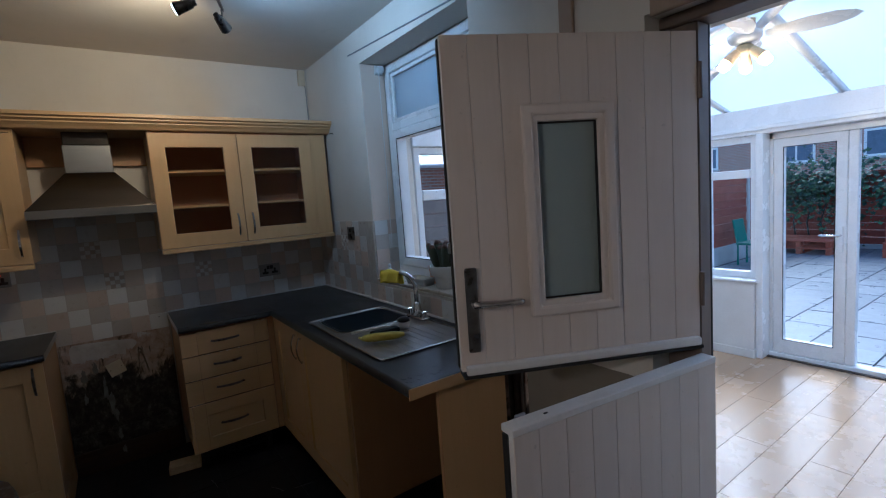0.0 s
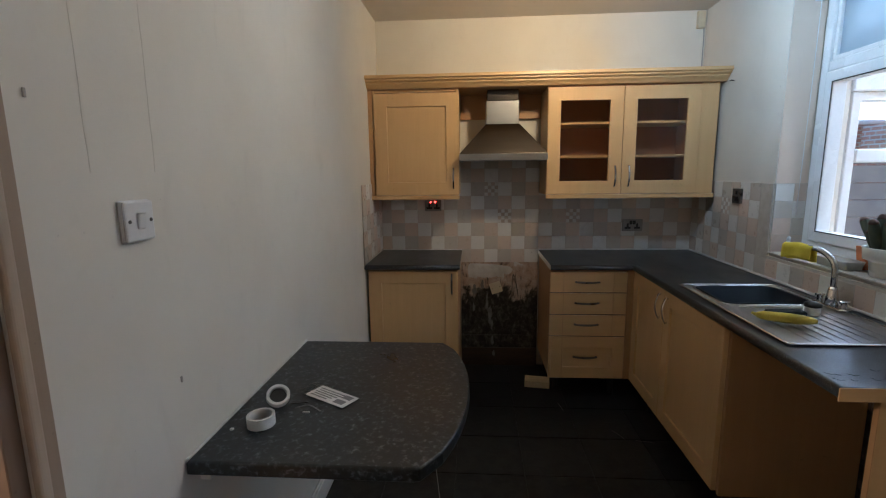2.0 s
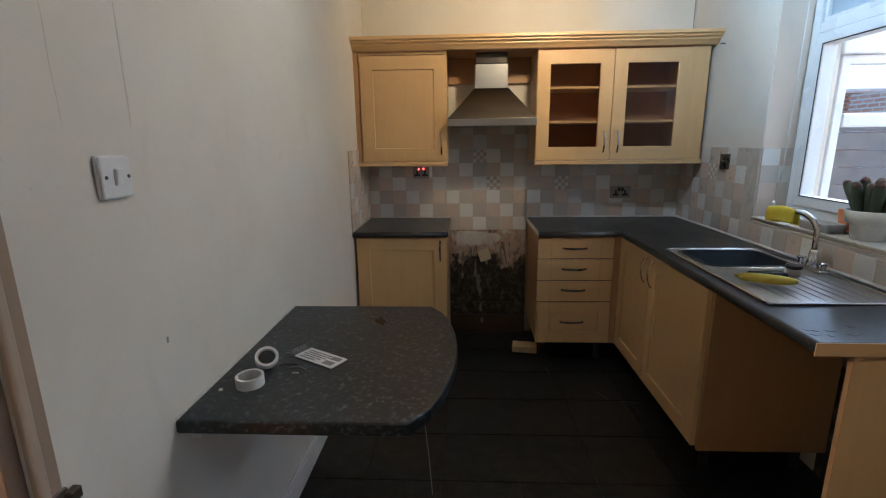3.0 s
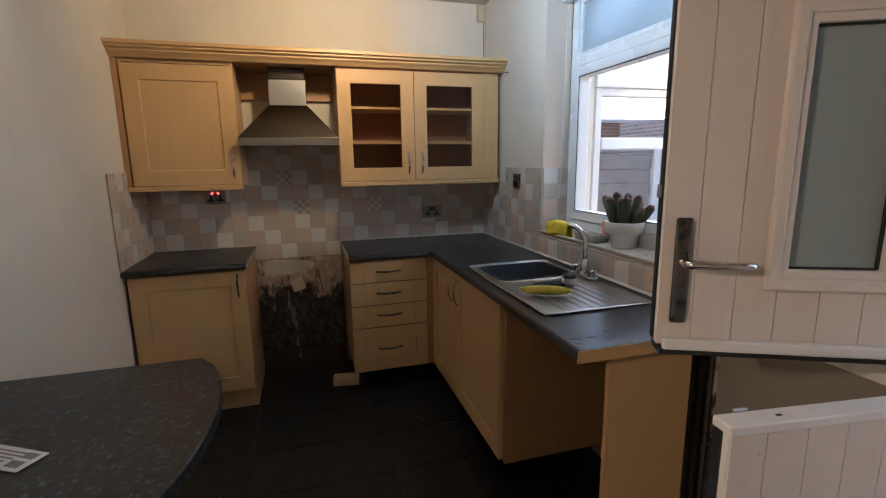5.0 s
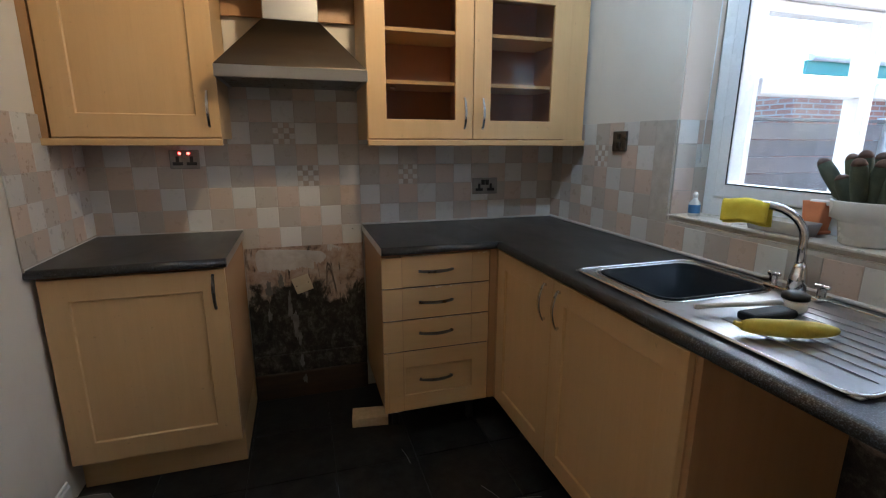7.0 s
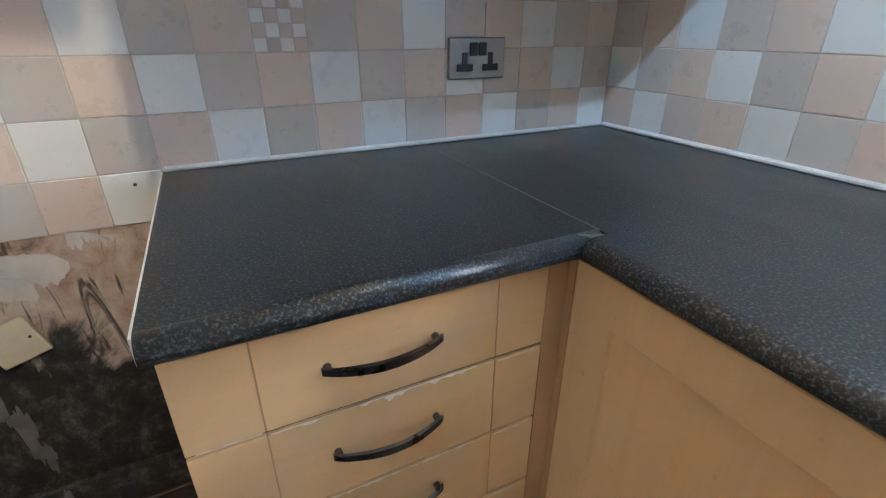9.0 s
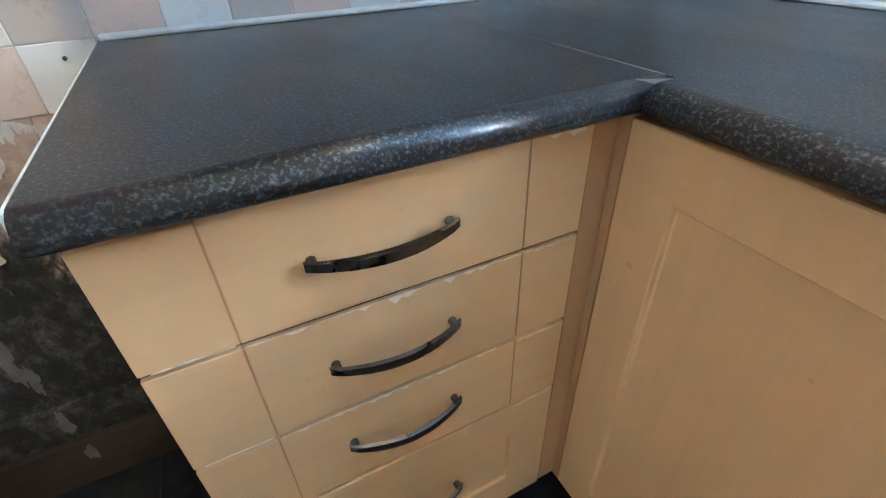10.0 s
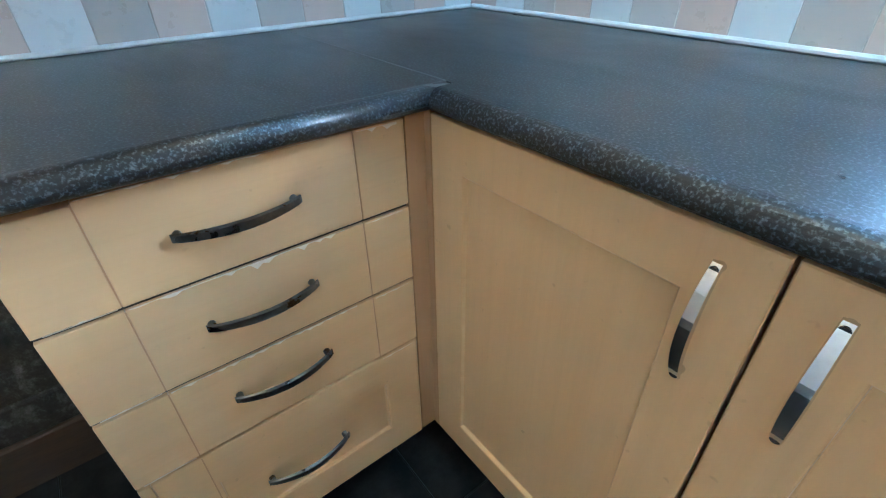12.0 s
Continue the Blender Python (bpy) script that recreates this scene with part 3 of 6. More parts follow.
part("face_plate", bx(0.007, 0.015, -2.605, -2.521, 1.358, 1.441, 0.004, 2), M_PLASTIC, sw)
part("rocker", moved(bx(-0.004, 0.004, -0.011, 0.011, -0.017, 0.017, 0.002), pose(0.017, -2.563, 1.40, 0, 8, 0)), M_PLASTIC, sw)
for y in (-2.594, -2.532):
    part("screw", cyl((0.014, y, 1.40), (0.0165, y, 1.40), 0.004, n=10), M_PEWTER, sw)

# conduit box and cables
cb = thing("cable_box", (2.24, -0.02, 2.49), "small off-white cable box in the ceiling corner", "cable box")
part("cover", bx(2.213, 2.262, -0.030, 0.0, 2.435, 2.545, 0.004, 2), M_CREAMP, cb)
part("lid", bx(2.216, 2.259, -0.033, -0.030, 2.440, 2.540, 0.002), M_CREAMP, cb)
part("cable", tube([(2.262, -0.012, 2.44), (2.266, -0.008, 2.40), (2.268, -0.006, 2.2), (2.268, -0.006, 2.11)], 0.003, 8), M_CABLE, cb)
solo("surface_cable", join(tube([(2.277, -0.77 - 0.1 * k, 2.443 - 0.0062 * k) for k in range(13)], 0.004, 8)), M_CABLE, "thin grey cable run above the window", "cable")
solo("wall_nail", tube([(2.28, -0.42, 2.02), (2.262, -0.425, 2.023), (2.25, -0.428, 2.018)], 0.003, 6), M_PIPE, "short rusty nail in the wall", "nail")
bb = thing("blind_bracket", (2.40, -0.93, 2.33), "white plastic roller blind bracket with a hanging chain", "blind bracket")
part("plate", bx(2.375, 2.425, -0.932, -0.911, 2.300, 2.358, 0.004, 2), M_PLASTIC, bb)
part("wheel", cyl((2.40, -0.934, 2.325), (2.40, -0.960, 2.325), 0.024, n=20, bevel=0.003), M_PLASTIC, bb)
part("chain", tube([(2.385, -0.950, 2.31), (2.386, -0.945, 1.9), (2.388, -0.935, 1.5), (2.388, -0.930, 1.25)], 0.0022, 6), M_PLASTIC, bb)

# ---- kitchen window ----
win = thing("window_1", (2.48, -1.43, 1.03), "white plastic window with a top light above a fixed pane", "window")
win["kind"] = "structure"
X0, X1, YN, YS = 2.440, 2.510, -0.912, -1.948
part("window_frame", frame_x(X0, X1, YS, YN, 1.046, 2.358, 0.055, 0.006, 0.074), M_UPVC, win)
part("transom", bx(X0, X1, YS + 0.055, YN - 0.055, 1.955, 2.005, 0.005), M_UPVC, win)
part("top_frame", frame_x(X0 + 0.012, X1 - 0.01, YS + 0.056, YN - 0.056, 2.006, 2.302, 0.022, 0.004), M_UPVC, win)
part("sash", frame_x(X0 - 0.012, X1 - 0.01, YS + 0.056, YN - 0.056, 1.121, 1.954, 0.055, 0.008), M_UPVC, win)
part("gasket", frame_x(X0 - 0.0135, X0 - 0.0115, YS + 0.107, YN - 0.107, 1.172, 1.903, 0.005, 0), M_RUBBER, win)
clear(part("pane", bx(2.468, 2.472, YS + 0.105, YN - 0.105, 1.17, 1.905), M_PANE, win))
part("pane", bx(2.468, 2.474, YS + 0.075, YN - 0.075, 2.025, 2.285), M_FROSTB, win, "obscured blue-grey top light pane")
part("window_sill", bx(2.285, 2.60, -1.949, -0.911, 1.029, 1.044), M_GROUT, win, "tiled inner sill with worn pale tiles")
part("sash_handle", join(bx(2.405, 2.428, -1.46, -1.43, 1.135, 1.165, 0.004), tube([(2.41, -1.445, 1.15), (2.40, -1.42, 1.15), (2.40, -1.36, 1.15)], 0.008, 8)), M_UPVC, win)

# ---- stable door, both leaves swung in ----
od = thing("door_frame_conservatory", (2.36, -3.24, 0), "brown timber frame of the stable door opening", "door frame")
od["kind"] = "structure"
part("jamb", bx(2.366, 2.43, -2.846, -2.741, 0.0, 1.965, 0.004), M_FRAMED, od)
part("jamb", bx(2.35, 2.45, -3.66, -3.622, 0.0, 1.965, 0.004), M_BROWNP, od)
part("head", bx(2.35, 2.45, -3.66, -2.741, 1.965, 2.0, 0.004), M_FRAMED, od)
part("architrave", bx(2.262, 2.28, -3.70, -2.765, 1.985, 2.065, 0.005, 2), M_BROWNP, od)
part("seal", bx(2.430, 2.440, -2.846, -2.820, 0.0, 1.965, 0.002), M_RUBBER, od)
part("threshold", bx(2.30, 2.60, -3.66, -2.742, -0.006, 0.018, 0.004), M_STEEL, od)
solo("wall_batten", bx(2.265, 2.28, -2.497, -2.440, 2.02, H, 0.003), M_BROWNP, "brown timber batten running up the wall", "batten")


UP_TURN, LOW_TURN = -25.8, -7.1
ud = thing("stable_door_upper", (1.699, -2.526, 1.03), "open upper stable door leaf, cream grained boards with frosted glazing", "door", turn=UP_TURN)
W = 0.734
part("core", join(bx(0.0, 0.215, 0.0008, 0.044, 0.012, 0.905, 0.003), bx(0.462, W, 0.0008, 0.044, 0.012, 0.905, 0.003),
                  bx(0.215, 0.462, 0.0008, 0.044, 0.012, 0.150), bx(0.215, 0.462, 0.0008, 0.044, 0.715, 0.905)), M_DOORW, ud, local=True)
part("free_edge", bx(-0.004, 0.0, 0.012, 0.032, 0.02, 0.90), M_RUBBER, ud, "black rubber edge seal", local=True)


def door_boards(leaf, joints, x0, x1, z0, z1):
    """The boarded skin of a door leaf, with open grooves between the boards."""
    xs = [x0] + [j for j in joints if x0 < j < x1] + [x1]
    for a, b in zip(xs, xs[1:]):
        part("board", bx(a + (0.0010 if a in joints else 0.0), b - (0.0010 if b in joints else 0.0), -0.002, 0.004, z0, z1), M_DOOR, leaf, local=True)


JOINTS = [0.072 + 0.083 * k for k in range(8)]
for x0, x1, z0, z1 in ((0.002, 0.215, 0.012, 0.905), (0.462, W - 0.002, 0.012, 0.905), (0.215, 0.462, 0.012, 0.150), (0.215, 0.462, 0.715, 0.905)):
    door_boards(ud, JOINTS, x0, x1, z0, z1)
bead = frame_y(0.205, 0.470, -0.020, -0.002, 0.145, 0.722, 0.030, 0.007)
bead = join(bead, frame_y(0.231, 0.444, -0.012, 0.006, 0.171, 0.696, 0.020, 0.004))
part("glazing_bead", bead, M_DOOR, ud, local=True)
part("gasket", frame_y(0.249, 0.426, 0.0, 0.008, 0.189, 0.678, 0.006, 0), M_RUBBER, ud, local=True)
part("pane", bx(0.251, 0.424, 0.008, 0.018, 0.190, 0.677), M_FROST, ud, "frosted grey-green glass pane", local=True)
part("drip_rail", bx(0.012, W - 0.01, -0.022, -0.002, 0.004, 0.030, 0.005, 2), M_DOORW, ud, local=True)
part("bottom_seal", join(bx(0.004, W, 0.0, 0.044, 0.0, 0.012), bx(0.004, W, -0.018, 0.044, -0.007, 0.0035, 0.002)), M_RUBBER, ud, local=True)
plate = part("handle_plate", bx(0.024, 0.058, -0.013, -0.002, 0.065, 0.300, 0.0055, 3), M_PEWTER, ud, "dark pewter lever handle plate", local=True)
part("lever", join(cyl((0.041, -0.012, 0.205), (0.041, -0.050, 0.205), 0.010, n=16), tube([(0.036, -0.050, 0.205), (0.055, -0.052, 0.206), (0.10, -0.050, 0.204), (0.165, -0.046, 0.203), (0.176, -0.044, 0.203)], [0.009, 0.010, 0.009, 0.009, 0.005], 12)), M_CHROME, plate, "polished chrome lever", local=True)
part("screw", cyl((0.041, -0.012, 0.095), (0.041, -0.015, 0.095), 0.004, n=10), M_PEWTER, plate, local=True)
part("latch", bx(-0.010, 0.0, 0.014, 0.028, 0.34, 0.37, 0.002), M_STEEL, ud, local=True)
for z in (0.12, 0.72):
    part("hinge", cyl((W + 0.006, -0.004, z), (W + 0.006, -0.004, z + 0.10), 0.008, n=12), M_FRAMED, ud, local=True)

ld = thing("stable_door_lower", (1.627, -2.797, 0.0), "open lower stable door leaf, cream grained boards with a white top edge", "door", turn=LOW_TURN)
W2 = 0.736
part("core", bx(0.0, W2, 0.0008, 0.040, 0.02, 0.996, 0.003), M_DOORW, ld, local=True)
door_boards(ld, JOINTS, 0.002, W2 - 0.002, 0.02, 0.985)
part("top_edge", bx(-0.002, W2, -0.003, 0.042, 0.985, 1.003, 0.002), M_DOORW, ld, "white capped top edge", local=True)
part("edge_seal", bx(-0.005, 0.0, 0.016, 0.034, 0.02, 0.985), M_RUBBER, ld, local=True)
part("keep", bx(0.105, 0.116, 0.016, 0.021, 1.003, 1.0045), M_RUBBER, ld, local=True)
part("bolt", bx(0.04, 0.07, 0.0405, 0.048, 0.985, 1.008, 0.002), M_STEEL, ld, local=True)
for z in (0.15, 0.8):
    part("hinge", cyl((W2 - 0.006, 0.048, z), (W2 - 0.006, 0.048, z + 0.10), 0.008, n=12), M_FRAMED, ld, local=True)

# ---- fitted units ----
def bow_handle(p, q, out, rise, mat=None, r=0.006):
    """A bowed flat strap from p to q, standing out along `out`, with two short feet."""
    p, q, out = Vector(p), Vector(q), Vector(out)
    side = out.cross((q - p).normalized()).normalized()
    n = 16
    bm = bmesh.new()
    rows = []
    for k in range(n + 1):
        s = k / n
        c = p.lerp(q, s) + out * (0.0075 + (rise + 0.006) * math.sin(math.pi * s) ** 0.8)
        w = r * (0.80 + 0.25 * math.sin(math.pi * s))
        h = 0.0022 + 0.0008 * math.sin(math.pi * s)
        rows.append([bm.verts.new(c + side * a * w + out * b * h) for a, b in ((-1, -0.6), (-0.8, 1), (0.8, 1), (1, -0.6), (0.8, -1), (-0.8, -1))])
    for a, b in zip(rows, rows[1:]):
        for k in range(6):
            bm.faces.new((a[k], a[(k + 1) % 6], b[(k + 1) % 6], b[k]))
    bm.faces.new(rows[0][::-1])
    bm.faces.new(rows[-1])
    bmesh.ops.recalc_face_normals(bm, faces=bm.faces[:])
    i, j = p.lerp(q, 0.05), p.lerp(q, 0.95)
    feet = [cyl(s, s + out * (0.009 + rise * 0.3), r * 0.78, r * 0.70, n=14) for s in (i, j)]
    return join(bm, *feet)


def shaker(bm, normal, rail, rec):
    """Sinks a panel into the front of a board, leaving a raised frame."""
    f = max(bm.faces, key=lambda q: q.normal.dot(normal))
    bmesh.ops.inset_region(bm, faces=[f], thickness=rail, use_even_offset=True)
    inner = max((q for q in bm.faces if q.normal.dot(normal) > 0.99), key=lambda q: -abs(q.calc_center_median()[2] - f.calc_center_median()[2]) if len(q.verts) == 4 and q == f else -9)
    ext = bmesh.ops.inset_region(bm, faces=[inner], thickness=0.0015, depth=-rec, use_even_offset=True)
    sharp = [e for e in bm.edges if len(e.link_faces) == 2 and e.calc_face_angle(0) > 1.2 and e.calc_length() > 0.05]
    bmesh.ops.bevel(bm, geom=sharp, offset=0.0015, segments=1, affect='EDGES')
    return bm


def shaker_y(x0, x1, z0, z1, yf, rail=0.075, t=0.020, rec=0.0095):
    """A framed door front that faces -y."""
    return shaker(bx(x0, x1, yf, yf + t, z0, z1), Vector((0, -1, 0)), rail, rec)


def shaker_x(y0, y1, z0, z1, xf, rail=0.075, t=0.020, rec=0.0095):
    """A framed door front that faces -x."""
    return shaker(bx(xf, xf + t, y0, y1, z0, z1), Vector((-1, 0, 0)), rail, rec)


def carcass(x0, x1, y0, y1, z0, z1, t=0.016, front='-y', top=True):
    """Open-fronted box of boards."""
    if front == '-y':
        bs = [bx(x0, x0 + t, y0, y1, z0, z1, 0.001), bx(x1 - t, x1, y0, y1, z0, z1, 0.001), bx(x0 + t, x1 - t, y0 + 0.001, y1, z0, z0 + t), bx(x0 + t, x1 - t, y0 + 0.001, y1, z1 - t, z1), bx(x0 + t, x1 - t, y1 - 0.008, y1 - 0.001, z0 + t, z1 - t)]
    else:
        bs = [bx(x0, x1, y0, y0 + t, z0, z1, 0.001), bx(x0, x1, y1 - t, y1, z0, z1, 0.001), bx(x0 + 0.001, x1, y0 + t, y1 - t, z0, z0 + t), bx(x0 + 0.001, x1, y0 + t, y1 - t, z1 - t, z1), bx(x1 - 0.008, x1 - 0.001, y0 + t, y1 - t, z0 + t, z1 - t)]
    if not top:
        bs.pop(3).free()
    return join(*bs)


TOPZ, CZ0, CZ1 = 0.910, 0.150, 0.871
# left base unit
lb = thing("base_cabinet", (0.31, -0.3, 0), "beech effect base cabinet with one framed door and plinth", "cabinet")
part("body", carcass(0.012, 0.602, -0.555, -0.012, CZ0, CZ1), M_CARC, lb)
d = part("door", shaker_y(0.020, 0.600, CZ0 + 0.004, CZ1 - 0.004, -0.576, 0.082), M_BEECH, lb)
part("handle", bow_handle((0.560, -0.576, 0.852), (0.560, -0.576, 0.715), (0, -1, 0), 0.016), M_PEWTER, d, "dark pewter bow handle")
part("plinth", bx(0.012, 0.602, -0.492, -0.476, 0.0, CZ0 - 0.002, 0.001), M_BEECHX, lb)
part("plinth_return", bx(0.586, 0.602, -0.476, -0.012, 0.0, CZ0 - 0.002, 0.001), M_BEECHX, lb)
lw = thing("worktop", (0.31, -0.3, CZ1), "short black granite effect laminate worktop on the base cabinet", "worktop")


def roll_edge(bm, axis, at, z0, z1):
    """Rolls a board's front edge: a wide curve above, a tight one below."""
    for z, r, n in ((z1, 0.0195, 8), (z0, 0.0085, 4)):
        es = [e for e in bm.edges if all(abs(v.co[axis] - at) < 1e-4 and abs(v.co.z - z) < 1e-4 for v in e.verts)]
        bmesh.ops.bevel(bm, geom=es, offset=r, segments=n, affect='EDGES', profile=0.5)


def postform(x0, x1, y0, y1, z0, z1, side):
    """A laminate board whose front edge is rolled over."""
    bm = bx(x0, x1, y0, y1, z0, z1)
    lim = {'-y': (1, y0), '-x': (0, x0)}[side]
    roll_edge(bm, *lim, z0, z1)
    for f in bm.faces:
        f.smooth = len(f.verts) == 4 and abs(f.normal.z) not in (0.0, 1.0) and f.calc_area() < 0.02
    return bm


part("board", postform(0.002, 0.612, -0.605, -0.008, CZ1 + 0.008, TOPZ, '-y'), M_TOP, lw)
part("packing_strip", bx(0.014, 0.60, -0.565, -0.548, CZ1 + 0.0005, CZ1 + 0.0075), M_INSIDE, lw, "brown packing strip under the board")
part("end_strip", bx(0.612, 0.614, -0.598, -0.010, CZ1 + 0.009, TOPZ - 0.0005), M_STEEL, lw, "thin metal end strip")
part("sealant", join(bx(0.002, 0.612, -0.014, -0.007, TOPZ - 0.001, TOPZ + 0.006, 0.002), bx(0.001, 0.008, -0.60, -0.014, TOPZ - 0.001, TOPZ + 0.006, 0.002)), M_SEAL, lw, "white silicone bead")

# drawer unit
du = thing("drawer_unit", (1.42, -0.3, CZ0), "beech effect unit of four drawers with chipped edges", "drawer unit")
DX0, DX1, DF = 1.186, 1.664, -0.566
part("body", carcass(1.190, 1.672, DF + 0.020, -0.012, CZ0, CZ1), M_CARC, du)
for lx, ly, lz in ((1.24, -0.08, 0.0), (1.62, -0.08, 0.0), (1.25, -0.46, 0.03), (1.62, -0.46, 0.0)):
    part("leg", cyl((lx, ly, lz), (lx, ly, CZ0), 0.018, n=14), M_BLACK, du, "black plastic leg")
ZD = [(0.7292, 0.8640), (0.5852, 0.7232), (0.4408, 0.5790), (0.152, 0.4346)]


def chipped(x0, x1, y, z, hgt, seed, down=True):
    """Torn foil along an edge: a ragged strip of bare board."""
    r = random.Random(seed)
    bm = bmesh.new()
    n = max(6, int((x1 - x0) / 0.008))
    sgn = -1 if down else 1
    a = [bm.verts.new((x0 + (x1 - x0) * k / n, y, z)) for k in range(n + 1)]
    b = [bm.verts.new((x0 + (x1 - x0) * k / n, y, z + sgn * hgt * max(0.03, 1.6 * r.random() ** 2 - 0.45) * math.sin(math.pi * (k + 0.5) / (n + 1)) ** 0.4)) for k in range(n + 1)]
    for k in range(n):
        bm.faces.new((a[k], a[k + 1], b[k + 1], b[k]))
    ext = bmesh.ops.extrude_face_region(bm, geom=bm.faces[:])
    bmesh.ops.translate(bm, verts=[g for g in ext["geom"] if isinstance(g, bmesh.types.BMVert)], vec=(0, 0.0015, 0))
    bmesh.ops.recalc_face_normals(bm, faces=bm.faces[:])
    return bm


SX0, SX1 = 1.271, 1.583
for k, (z0, z1) in enumerate(ZD):
    if k < 3:
        dr = part("drawer_front", bx(SX0 + 0.0006, SX1 - 0.0006, DF, DF + 0.019, z0, z1, 0.0009), M_BEECHX, du)
        part("stile", bx(DX0, SX0 - 0.0006, DF, DF + 0.019, z0, z1 - (0.004 if k == 0 else 0.0), 0.0009), M_BEECHX, dr)
        part("stile", bx(SX1 + 0.0006, DX1, DF, DF + 0.019, z0, z1, 0.0009), M_BEECHX, dr)
    else:
        dr = part("drawer_front", shaker(bx(SX0 - 0.068, DX1, DF, DF + 0.019, z0, z1), Vector((0, -1, 0)), 0.075, 0.007), M_BEECHX, du)
        part("stile", bx(DX0, SX0 - 0.0692, DF, DF + 0.019, z0, z1, 0.0009), M_BEECHX, dr)
        # Dark strip painting the shade of the lowest gap.
        part("lower_rail", bx(DX0 + 0.001, DX1 - 0.001, DF + 0.006, DF + 0.019, 0.4348, 0.4406), M_PIPE, du, "dark strip painting the shade in the drawer gap")
    if k < 2:
        # Dark strips stand in for shade between the upper drawers.
        part("rail", bx(DX0 + 0.001, DX1 - 0.001, DF + 0.006, DF + 0.019, ZD[k + 1][1] + 0.0002, z0 - 0.0002), M_PIPE, du, "dark strip painting the shade in the drawer gap")
    hz = (0.797, 0.660, 0.519, 0.300)[k]
    part("handle", bow_handle((1.341, DF, hz), (1.496, DF, hz), (0, -1, 0), 0.015, r=0.0068), M_PEWTER, dr, "dark pewter bow handle with dimples")
    part("groove", bx(SX0 - 0.0009, SX0 + 0.0009, DF - 0.0004, DF + 0.002, z0 + 0.002, z1 - 0.002), M_CARC, dr, "dark groove beside the stile")
    if k < 3:
        part("groove", bx(SX1 - 0.0006, SX1 + 0.0006, DF - 0.0004, DF + 0.002, z0 + 0.002, z1 - 0.002), M_CARC, dr, "dark groove beside the stile")
        part("chipped_edge", chipped(SX0 + 0.004, SX1 - 0.03, DF - 0.0008, z1 + 0.0008, (0.0030, 0.0085, 0.0045)[k], 20 + k), M_TORN, dr, "torn pale foil edge")
    part("chipped_edge", chipped(DX0 + 0.01, SX0 - 0.005, DF - 0.0008, z0 - 0.0003, 0.0022, 40 + k, False), M_TORN, dr, "torn pale foil edge")
    part("chipped_edge", chipped(SX1 + 0.005, DX1 - 0.012, DF - 0.0008, z1 - 0.002, (0.009, 0.003, 0.003, 0.003)[k], 60 + k), M_TORN, dr, "torn pale foil edge")
part("shadow_rail", bx(1.188, 1.672, DF + 0.016, DF + 0.0195, 0.8600, CZ1, 0.0005), M_INSIDE, du, "dark brown rail under the worktop")
cp = thing("corner_post", (1.69, -0.56, CZ0), "beech effect filler post in the inner corner of the units", "filler panel")
part("post", bx(1.668, 1.720, -0.562, -0.540, CZ0, CZ1, 0.001), M_CARC, cp)
part("post_return", bx(1.702, 1.720, -0.578, -0.562, CZ0, CZ1, 0.001), M_CARC, cp)
solo("timber_block", moved(bx(-0.085, 0.085, -0.05, 0.05, 0.0, 0.045, 0.002), pose(1.145, -0.36, 0.0, 0, 0, -8)), M_CHIP, "pale timber offcut lying under the drawer unit", "timber block")

# sink unit
su = thing("sink_cabinet", (1.95, -1.1, CZ0), "beech effect sink cabinet with two framed doors", "cabinet")
part("body", carcass(1.722, 2.262, -1.640, -0.604, CZ0, CZ1, 0.018, '-x', False), M_CARC, su)
# Darker beech here puts the panel's shaded side into its colour.
part("end_panel", bx(1.722, 2.262, -1.660, -1.6415, CZ0 - 0.01, CZ1, 0.001), M_CARC, su)
for y0, y1, hy in ((-1.044, -0.580, -0.998), (-1.640, -1.048, -1.092)):
    dd = part("door", shaker_x(y0, y1, CZ0 + 0.003, CZ1 - 0.004, 1.701, 0.073), M_BEECH, su)
    part("handle", bow_handle((1.701, hy, 0.842), (1.701, hy, 0.700), (-1, 0, 0), 0.015, r=0.0068), M_CHROME, dd, "chrome bow handle")
for lx, ly in ((1.80, -1.58), (2.2, -1.58), (1.80, -0.70), (2.2, -0.70)):
    part("leg", cyl((lx, ly, 0.0), (lx, ly, CZ0), 0.018, n=14), M_BLACK, su, "black plastic leg")
ep = thing("end_support_panel", (1.96, -2.21, 0), "plain beech effect panel holding up the worktop end", "panel")
part("panel", bx(1.815, 2.125, -2.222, -2.204, 0.0, CZ1, 0.001), M_BEECH, ep)
part("edge_strip", bx(1.8135, 1.815, -2.222, -2.204, 0.0, CZ1), M_CARC, ep)

# L worktop, with the sink cut out
wt = thing("worktop", (1.7, -0.5, CZ1), "black granite effect laminate corner worktop with a rolled edge", "worktop")
SKX0, SKX1, SKY0, SKY1 = 1.79, 2.165, -1.46, -1.145
part("board_left", postform(1.182, 1.7215, -0.605, -0.008, CZ1 + 0.008, TOPZ, '-y'), M_TOP, wt)
E2 = -2.245
right_run = slab([1.680, 1.7225, SKX0, SKX1, 2.272], [E2, SKY0, SKY1, -0.606, -0.008], {(0, 3), (2, 1)}, CZ1 + 0.008, TOPZ)
roll_edge(right_run, 0, 1.680, CZ1 + 0.008, TOPZ)
part("board_right", right_run, M_TOP, wt)
part("packing_strip", join(bx(1.190, 1.7, -0.572, -0.555, CZ1 + 0.0005, CZ1 + 0.0075), bx(1.706, 1.72, E2 + 0.02, -0.573, CZ1 + 0.0005, CZ1 + 0.0075)), M_INSIDE, wt, "brown packing strip under the board")
